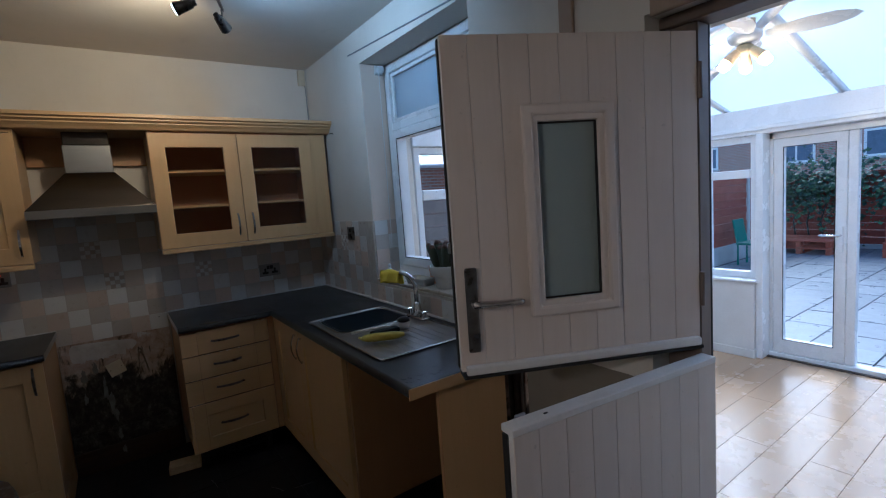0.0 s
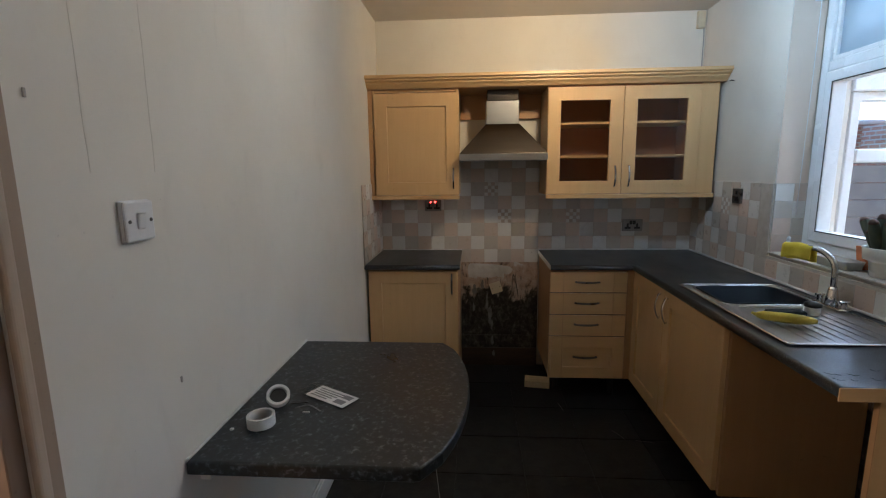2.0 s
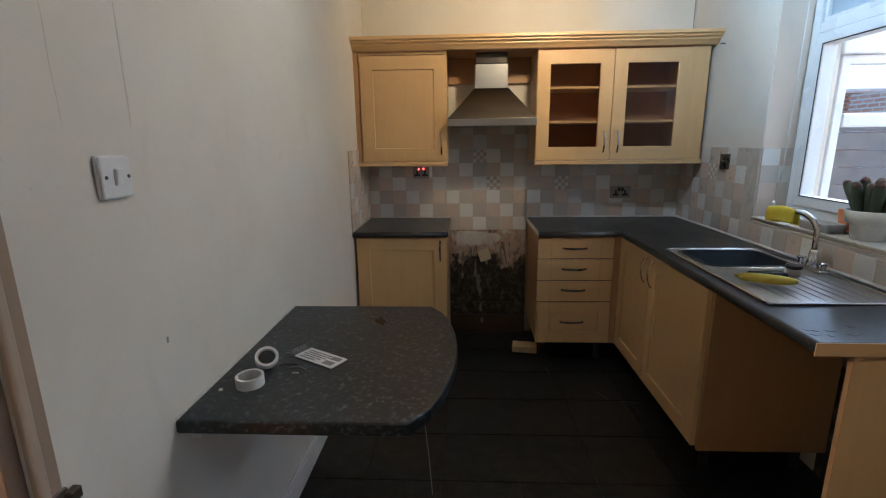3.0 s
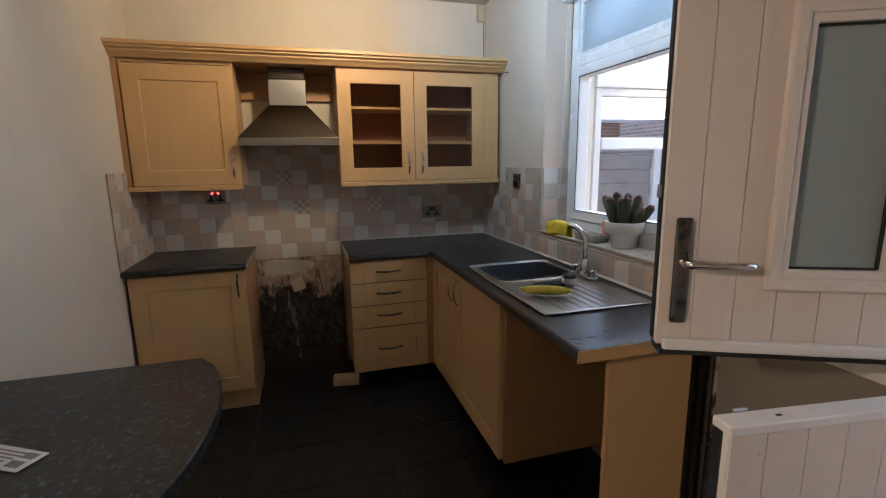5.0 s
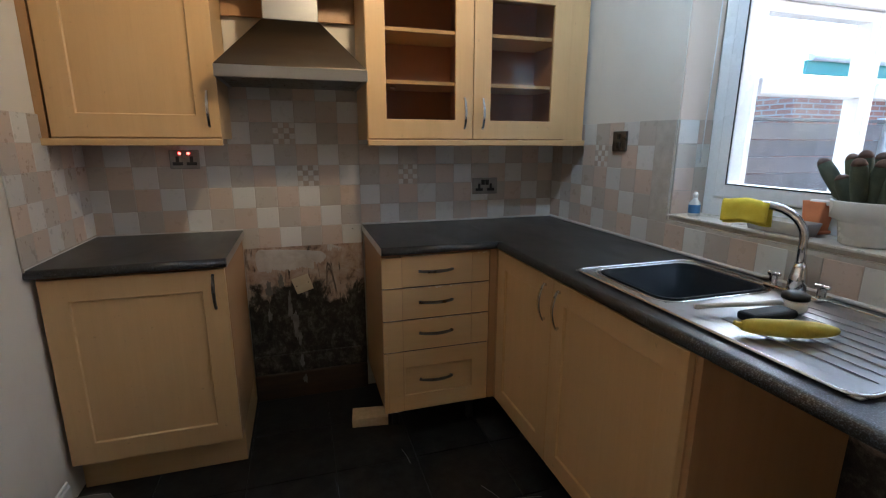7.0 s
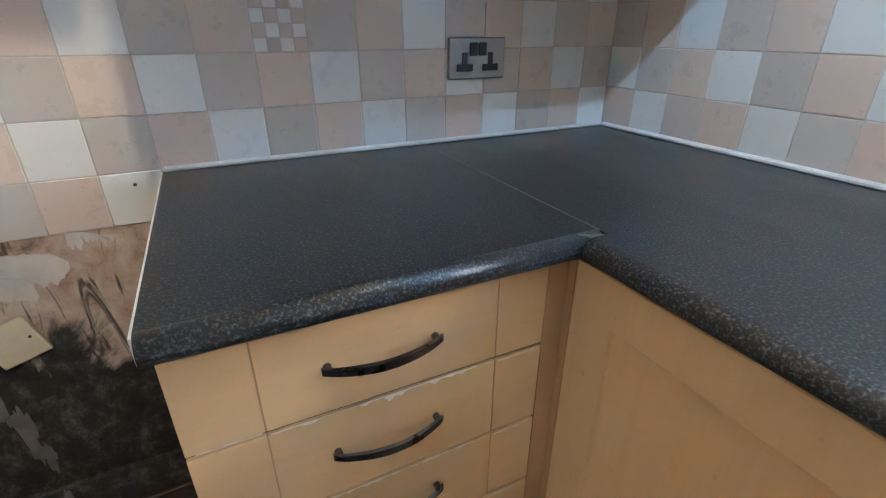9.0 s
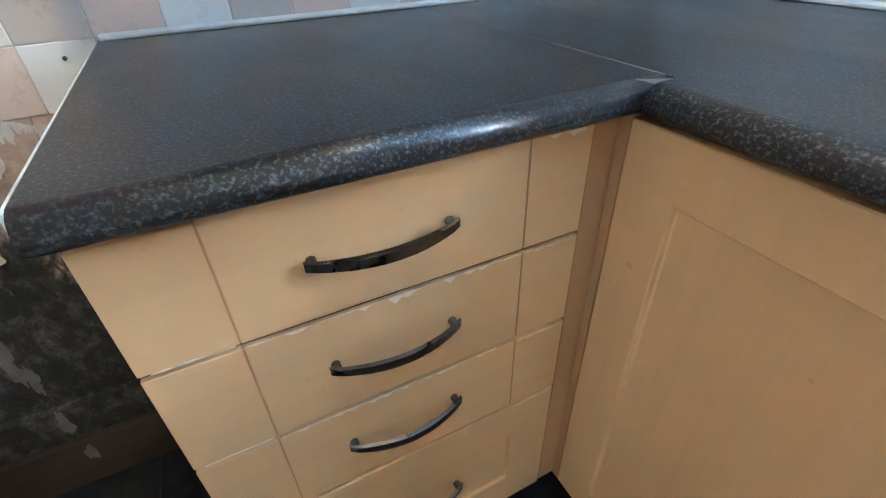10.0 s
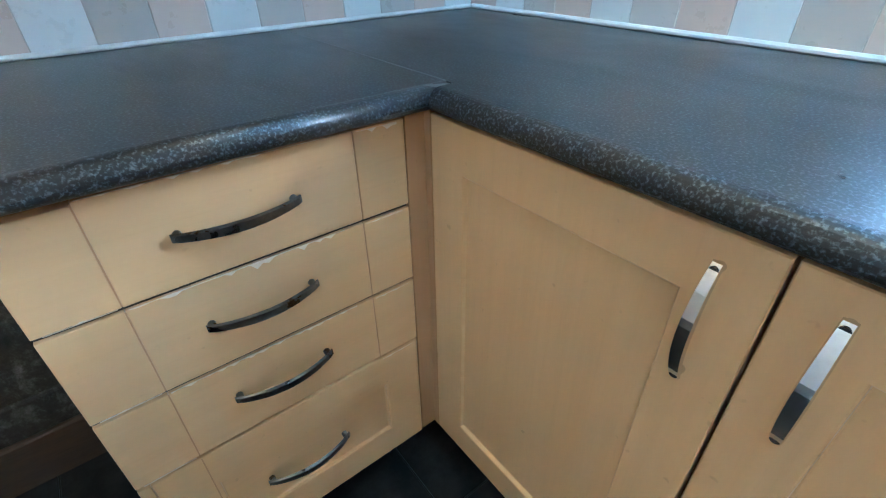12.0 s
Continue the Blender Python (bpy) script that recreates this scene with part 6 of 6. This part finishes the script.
def pallet(at, turn, label, n=7, w=1.0, dpt=1.1):
    p = thing("pallet_bench", at, label, "pallet", "red painted pallets", turn)
    for lv in range(2):
        z = 0.15 * lv
        for k in range(n):
            x = -w / 2 + w * k / (n - 1)
            part("slat", bx(x - 0.05, x + 0.05, -dpt / 2, dpt / 2, z + 0.120, z + 0.140, 0.003), M_PALLET, p, local=True)
        for y in (-dpt / 2 + 0.05, 0.0, dpt / 2 - 0.05):
            for x in (-w / 2 + 0.02, 0.0, w / 2 - 0.02):
                part("block", bx(x - 0.06, x + 0.06, y - 0.045, y + 0.045, z + 0.018, z + 0.120, 0.004), M_PALLET, p, local=True)
            part("skid", bx(-w / 2 - 0.05, w / 2 + 0.05, y - 0.045, y + 0.045, z, z + 0.018, 0.003), M_PALLET, p, local=True)
    return p


pallet((13.05, 0.10, GZ + 0.02), 0, "stacked red painted pallets used as a garden bench")
pallet((13.05, -1.75, GZ + 0.02), 0, "stacked red painted pallets used as a garden bench")
pallet((13.05, -1.75, GZ + 0.31), 4, "stacked red painted pallets used as a garden bench", w=0.95)
gc = thing("garden_chair", (10.9, 0.30, GZ + 0.02), "green plastic garden chair on the patio", "chair")
part("seat", bx(10.65, 11.1, 0.08, 0.52, GZ + 0.42, GZ + 0.46, 0.012, 2), M_GREENP, gc)
part("backrest", moved(bx(-0.22, 0.22, -0.015, 0.015, 0.0, 0.45, 0.01, 2), pose(10.88, 0.50, GZ + 0.46, -10, 0, 0)), M_GREENP, gc)
for x in (10.68, 11.07):
    for y in (0.11, 0.49):
        part("leg", cyl((x, y, GZ + 0.02), (x, y, GZ + 0.43), 0.02, 0.016, 10), M_GREENP, gc)


def ivy(name, centre, size, count, seed, label):
    """A clump of climbing ivy: a few stems under several hundred small leaves."""
    r = random.Random(seed)
    iv = thing(name, (centre[0], centre[1], GZ), label, "ivy")
    cx, cy, cz = centre
    for k in range(5):
        y = cy + (k - 2) * size[1] * 0.17
        part("stem", tube([(13.76, y, GZ), (13.75, y + 0.08, 0.4), (13.74, y - 0.05, cz - 0.1), (13.72, y + 0.1, cz + size[2] * 0.3)], [0.02, 0.016, 0.012, 0.006], 6), M_PIPE, iv)
    lobes = [(cx + r.uniform(-0.5, 0.5) * size[0], cy + r.uniform(-0.5, 0.5) * size[1], cz + r.uniform(-0.5, 0.5) * size[2], r.uniform(0.12, 0.34)) for _ in range(26)]
    verts, faces = [], []
    for k in range(count):
        lx, ly, lz, lr = lobes[r.randrange(26)]
        p = Vector((lx + r.gauss(0, lr * 0.5), ly + r.gauss(0, lr), lz + r.gauss(0, lr * 0.8)))
        s = r.uniform(0.03, 0.062)
        m = Matrix.Translation(p) @ Euler((r.uniform(0.3, 1.4), r.uniform(-0.5, 0.5), r.uniform(-2.6, -0.6))).to_matrix().to_4x4()
        n = len(verts)
        for q in ((-0.3, -0.8, 0), (0.3, -0.8, 0), (0.9, 0.0, 0.12), (0.25, 0.35, 0), (0, 1.0, 0.1), (-0.25, 0.35, 0), (-0.9, 0.0, 0.12)):
            verts.append(m @ (Vector(q) * s))
        faces.append(tuple(range(n, n + 7)))
    me = bpy.data.meshes.new("leaves")
    me.from_pydata(verts, [], faces)
    me.materials.append(M_LEAF2)
    ob = new("leaves", me)
    ob.parent = iv
    ob.matrix_parent_inverse = PLACE[iv].inverted()
    ob["kind"] = "stuff"
    return iv


def leaf_mat(name):
    m, nt, b = node_mat(name)
    g = nt.nodes.new("ShaderNodeNewGeometry")
    col = ramp(nt, g.outputs["Random Per Island"], [(0.0, (0.018, 0.045, 0.028)), (0.5, (0.04, 0.085, 0.045)), (0.85, (0.07, 0.13, 0.05)), (1.0, (0.10, 0.17, 0.06))])
    nt.links.new(col, b.inputs["Base Color"])
    b.inputs["Roughness"].default_value = 0.65
    return m


M_LEAF2 = leaf_mat("ivy_leaves")
ivy("ivy_clump", (13.6, 0.25, 1.05), (0.5, 1.5, 1.2), 2600, 3, "dark green ivy hanging over the garden fence")
ivy("ivy_clump", (13.6, -2.3, 1.30), (0.5, 3.0, 0.7), 3200, 8, "dark green ivy along the top of the fence")


def terrace(name, x, y0, y1, hgt, label, wins):
    """Plain brick house facing the garden, with its storeys, windows and slate roof."""
    h = thing(name, (x, (y0 + y1) / 2, GZ), label, "house")
    part("wall", bx(x, x + 7, y0, y1, GZ, hgt, 0.02), M_BRICK, h)
    bm = bmesh.new()
    p = [bm.verts.new(q) for q in ((x - 0.3, y0, hgt - 0.05), (x - 0.3, y1, hgt - 0.05), (x + 3.5, y1, hgt + 2.2), (x + 3.5, y0, hgt + 2.2), (x + 7.3, y0, hgt - 0.05), (x + 7.3, y1, hgt - 0.05))]
    for f in ((0, 1, 2, 3), (3, 2, 5, 4), (0, 3, 4), (1, 5, 2), (0, 4, 5, 1)):
        bm.faces.new([p[i] for i in f])
    bmesh.ops.recalc_face_normals(bm, faces=bm.faces[:])
    part("roof", bm, M_SLATE, h)
    for y, z, w, ht in wins:
        wi = part("window", frame_x(x - 0.03, x + 0.03, y - w / 2, y + w / 2, z, z + ht, 0.09, 0.0), M_UPVC, h)
        part("mullion", bx(x - 0.028, x + 0.02, y - 0.035, y + 0.035, z + 0.09, z + ht - 0.09), M_UPVC, wi)
        part("pane", bx(x - 0.012, x - 0.004, y - w / 2 + 0.09, y + w / 2 - 0.09, z + 0.09, z + ht - 0.09), M_SLATE, wi, "dark reflecting pane")
        part("sill", bx(x - 0.09, x, y - w / 2 - 0.08, y + w / 2 + 0.08, z - 0.10, z), M_CONC, wi)
    part("gutter", cyl((x - 0.32, y0, hgt - 0.08), (x - 0.32, y1, hgt - 0.08), 0.06, n=8), M_BLACK, h)
    return h


terrace("terraced_house", 26.0, -6.0, 2.6, 5.6, "red brick terraced house beyond the garden fence", [(1.4, 1.95, 1.5, 1.1), (-2.2, 1.95, 1.3, 1.1), (1.4, 3.9, 1.4, 1.2), (-2.2, 3.9, 1.4, 1.2)])
terrace("terraced_house", 26.2, 2.7, 12.0, 5.3, "red brick terraced house beyond the garden fence", [(4.5, 1.95, 1.4, 1.1), (8.5, 1.95, 1.4, 1.1), (4.5, 3.8, 1.4, 1.2), (8.5, 3.8, 1.4, 1.2)])
terrace("terraced_house", 26.1, -15.0, -6.1, 5.5, "red brick terraced house beyond the garden fence", [(-8.5, 1.95, 1.4, 1.1), (-12.5, 1.95, 1.4, 1.1), (-8.5, 3.8, 1.4, 1.2), (-12.5, 3.8, 1.4, 1.2)])

# next door's outbuilding, seen over the side fence
nb = thing("neighbour_lean_to", (9.7, 4.0, GZ), "neighbouring lean-to with a blue-grey roof and teal fascia", "outbuilding")
part("wall", bx(7.5, 12.0, 2.6, 5.4, GZ, 2.2, 0.01), M_BRICK, nb)
bm = bmesh.new()
p = [bm.verts.new(q) for q in ((7.2, 2.35, 2.36), (12.2, 2.35, 2.36), (12.2, 5.5, 3.3), (7.2, 5.5, 3.3))]
bm.faces.new(p)
bmesh.ops.solidify(bm, geom=bm.faces[:], thickness=0.05)
part("roof", bm, M_WETROOF, nb)
part("fascia", bx(7.2, 12.2, 2.30, 2.345, 2.20, 2.37, 0.004), M_TEAL, nb)
part("gutter", cyl((7.2, 2.26, 2.40), (12.2, 2.26, 2.40), 0.045, n=8), M_UPVC, nb)
nb2 = thing("neighbour_house_wing", (3.6, 8.0, GZ), "neighbouring house wing with a blue slate roof", "house")
part("wall", bx(-1.0, 9.2, 6.0, 12.0, GZ, 2.3, 0.01), M_BRICK, nb2)
bm = bmesh.new()
p = [bm.verts.new(q) for q in ((-1.3, 5.7, 2.3), (9.5, 5.7, 2.3), (9.5, 9.0, 4.4), (-1.3, 9.0, 3.2))]
bm.faces.new(p)
bmesh.ops.solidify(bm, geom=bm.faces[:], thickness=0.05)
part("roof", bm, M_WETROOF, nb2)
part("gutter", cyl((-1.3, 5.66, 2.3), (9.5, 5.66, 2.3), 0.05, n=8), M_UPVC, nb2)

# outer leaf of the house beyond the kitchen, so that no light leaks
struct("wall_house_outer", bx(2.601, 2.62, -4.9, -3.70, 0.0, 3.0), M_WHITE, "white rendered house wall in the conservatory", "wall")
struct("wall_house_upper", bx(2.28, 2.60, -4.9, 0.2, H + 0.1, 3.6), M_BRICK, "brick house wall above the roof", "wall")


# ---- pieces: tiles, boards and flags ----
def piece_mesh(name, sx, sy, sz, bev, material):
    return mesh_of(name, bx(-sx / 2, sx / 2, -sy / 2, sy / 2, -sz / 2, sz / 2, bev), material)


def lay(name, me, at, parent, rot=(0, 0, 0)):
    o = new(name, me)
    o.parent = parent
    o.matrix_parent_inverse = PLACE[parent].inverted()
    o.matrix_basis = pose(*at, *rot)
    return o


rnd = random.Random(21)
# floor tiles
TS = 0.341
slate = piece_mesh("floor_tile", TS - 0.004, TS - 0.004, 0.010, 0.0012, M_FLOOR)
cols = [0.955 + TS * k for k in range(-3, 5)]
for i, xj in enumerate(cols):
    for j in range(14):
        yc = -TS / 2 - 0.03 - TS * j + 0.03
        a, b = max(xj, 0.0), min(xj + TS, 2.28)
        if b - a < 0.02 or yc - TS / 2 < -4.62:
            continue
        at = ((a + b) / 2, yc, -0.005 + rnd.uniform(-0.0006, 0.0006))
        if b - a > TS - 0.001:
            lay("floor_tile", slate, at, floor, (rnd.uniform(-0.12, 0.12), rnd.uniform(-0.12, 0.12), 90 * rnd.randrange(4)))
        else:
            lay("floor_tile", piece_mesh("floor_tile", b - a - 0.004, TS - 0.004, 0.010, 0.0012, M_FLOOR), at, floor)

for a, b in (((0.578, -1.79), (0.505, -1.30)), ((1.245, -0.62), (1.262, -0.72)), ((1.50, -0.93), (1.545, -1.02)), ((1.60, -1.03), (1.70, -1.05))):
    solo("floor_scratch", tube([(a[0], a[1], 0.0008), ((a[0] + b[0]) / 2 + 0.003, (a[1] + b[1]) / 2, 0.0008), (b[0], b[1], 0.0008)], 0.0016, 6, 0.4), M_STONE, "pale scratch on the black floor tiles", "scratch")

# wall tiles
T = 0.100
G = 0.0018
tiles_y = [piece_mesh("tile", T - G, 0.0055, T - G, 0.0010, m) for m in M_TILES]
tiles_x = [piece_mesh("tile", 0.0055, T - G, T - G, 0.0010, m) for m in M_TILES]
ts_n = struct("splashback_north", join(bx(0.0, 2.272, -0.0072, -0.0004, 0.835, 1.412), bx(0.606, 1.178, -0.0072, -0.0004, 1.412, 1.63)), M_GROUT, "checkered cream and beige tiled splashback on the end wall", "splashback")
ts_e = struct("splashback_east", join(bx(2.2728, 2.2796, -0.91, -0.006, 0.90, 1.412), bx(2.2728, 2.2796, -2.019, -0.91, 0.90, 1.028), bx(2.2728, 2.2796, -2.019, -1.952, 1.028, 1.412)), M_GROUT, "checkered cream and beige tiled splashback on the window wall", "splashback")
ts_w = struct("splashback_west", bx(0.0004, 0.0072, -0.60, -0.006, 0.90, 1.412), M_GROUT, "checkered tiled return beside the base cabinet", "splashback")
mini_y = [piece_mesh("mosaic_piece", 0.0232, 0.0055, 0.0232, 0.0008, m) for m in M_MOSA]
mini_x = [piece_mesh("mosaic_piece", 0.0055, 0.0232, 0.0232, 0.0008, m) for m in M_MOSA]
SPECIAL_N = {(9, 2), (14, 2), (8, 4)}
SPECIAL_E = {(4, 3)}


def partial(wx, wz, face, tone=0):
    return piece_mesh("tile", wx - G, 0.0055, wz - G, 0.0010, M_TILES[tone]) if face == 'y' else piece_mesh("tile", 0.0055, wx - G, wz - G, 0.0010, M_TILES[tone])


x_edges = [0.0] + [0.079 + T * k for k in range(23)]
for i in range(23):
    a, b = x_edges[i], min(x_edges[i + 1], 2.272) if i + 1 < len(x_edges) else 2.272
    for j in range(-1, 8):
        z0 = 0.915 + T * j
        z1 = z0 + T
        gap = 0.606 < (a + b) / 2 < 1.178
        if j == -1 and not gap:
            continue
        if j > 4 and not gap:
            continue
        if j == 7:
            z1 = 1.63
            continue
        at = ((a + b) / 2, -0.0058 + rnd.uniform(-0.0004, 0.0004), (z0 + z1) / 2)
        if (i, j) in SPECIAL_N:
            for u in range(4):
                for w in range(4):
                    lay("mosaic_piece", mini_y[(u + w) % 2], (a + 0.0125 + 0.025 * u, -0.0058, z0 + 0.0125 + 0.025 * w), ts_n)
            continue
        if b - a > T - 0.001:
            lay("tile", tiles_y[(i + j + 2) % 3], at, ts_n, (rnd.uniform(-0.5, 0.5), 0, rnd.uniform(-0.5, 0.5)))
        elif b - a > 0.01:
            lay("tile", partial(b - a, z1 - z0, 'y', (i + j + 2) % 3), at, ts_n)
for i in range(23):
    b = -0.008 - T * i
    a = b - T
    for j in range(5):
        if -1.91 < a < -0.905 and j > 0 and b < -0.9:
            continue
        z0 = 0.915 + T * j
        if a < -2.12:
            continue
        a = max(a, -2.019)
        wide, high = b - a, T
        if a < -1.952 < b and j > 0:
            lay("tile", partial(-1.953 - a, T, 'x', (i + j + 2) % 3), (2.2742, (a - 1.953) / 2, z0 + T / 2), ts_e)
            continue
        if a < -0.905 < b and j > 0:
            continue
        at = (2.2742 + rnd.uniform(-0.0004, 0.0004), (a + b) / 2, z0 + T / 2)
        if b - a < T - 0.001:
            if b - a > 0.004:
                lay("tile", partial(b - a, T, 'x', (i + j + 2) % 3), at, ts_e)
            continue
        if (i, j) in SPECIAL_E:
            for u in range(4):
                for w in range(4):
                    lay("mosaic_piece", mini_x[(u + w) % 2], (2.2742, a + 0.0125 + 0.025 * u, z0 + 0.0125 + 0.025 * w), ts_e)
            continue
        lay("tile", tiles_x[(i + j + 2) % 3], at, ts_e, (0, rnd.uniform(-0.5, 0.5), rnd.uniform(-0.5, 0.5)))
for i in range(6):
    for j in range(5):
        lay("tile", tiles_x[(j - i) % 3], (0.0058, -0.058 - T * i, 0.970 + T * j), ts_w, (0, rnd.uniform(-0.5, 0.5), rnd.uniform(-0.5, 0.5)))
# reveal tiles beside the window and the sill
rev = struct("splashback_reveal", bx(2.282, 2.440, -0.9172, -0.9102, 1.045, 1.412), M_GROUT, "tiled window reveal", "splashback")
for j in range(4):
    z0 = 1.052 + 0.09 * j
    for k, (a, b) in enumerate(((2.283, 2.375), (2.375, 2.438))):
        lay("tile", partial(b - a, 0.09, 'y', (2, 2, 1, 0)[(j + k) % 4]), ((a + b) / 2, -0.9155, z0 + 0.045), rev)
sill_piece = piece_mesh("tile", 0.100 - G, 0.1035 - G, 0.007, 0.0012, M_SILL)
sill_half = piece_mesh("tile", 0.062 - G, 0.1035 - G, 0.007, 0.0012, M_SILL)
SILL = [o for o in win.children if o.name.startswith("window_sill")][0]
for k in range(10):
    y = -0.9625 - 0.1035 * k
    lay("tile", sill_piece, (2.322, y, 1.0478), SILL)
    lay("tile", sill_half, (2.404, y, 1.0478), SILL)

# laminate boards, 1.28 m long, half staggered
LW, LL = 0.1945, 1.285
lam = piece_mesh("board", LL - 0.0016, LW - 0.0016, 0.008, 0.0010, M_LAMIN)
cfl = bpy.data.objects["conservatory_floor"]
for j in range(20):
    yc = -2.44 - LW / 2 + LW * (8 - j)
    if yc > YN2 or yc < YS2:
        continue
    off = 4.0 if j % 2 else 4.643
    for k in range(-2, 3):
        a, b = off + LL * k, off + LL * (k + 1)
        a, b = max(a, 2.605), min(b, 5.595)
        if b - a < 0.03:
            continue
        me = lam if b - a > LL - 0.01 else piece_mesh("board", b - a - 0.0016, LW - 0.0016, 0.008, 0.0010, M_LAMIN)
        lay("board", me, ((a + b) / 2, yc, CF - 0.004), cfl)
# flagstones of mixed sizes
rnd = random.Random(31)
y = 0.70
row = 0
while y > -6.4:
    d = (0.60, 0.42, 0.56)[row % 3]
    x = 5.80 - rnd.random() * 0.3
    while x < 13.7:
        w = rnd.choice((0.42, 0.62, 0.84))
        a, b = max(x, 5.80), min(x + w, 13.76)
        if b - a > 0.1:
            me = piece_mesh("flagstone", b - a - 0.012, d - 0.012, 0.03, 0.003, M_SLAB)
            lay("flagstone", me, ((a + b) / 2, y - d / 2, GZ + 0.016 + rnd.uniform(-0.003, 0.003)), pav, (rnd.uniform(-0.3, 0.3), rnd.uniform(-0.3, 0.3), 0))
        x += w
    y -= d
    row += 1
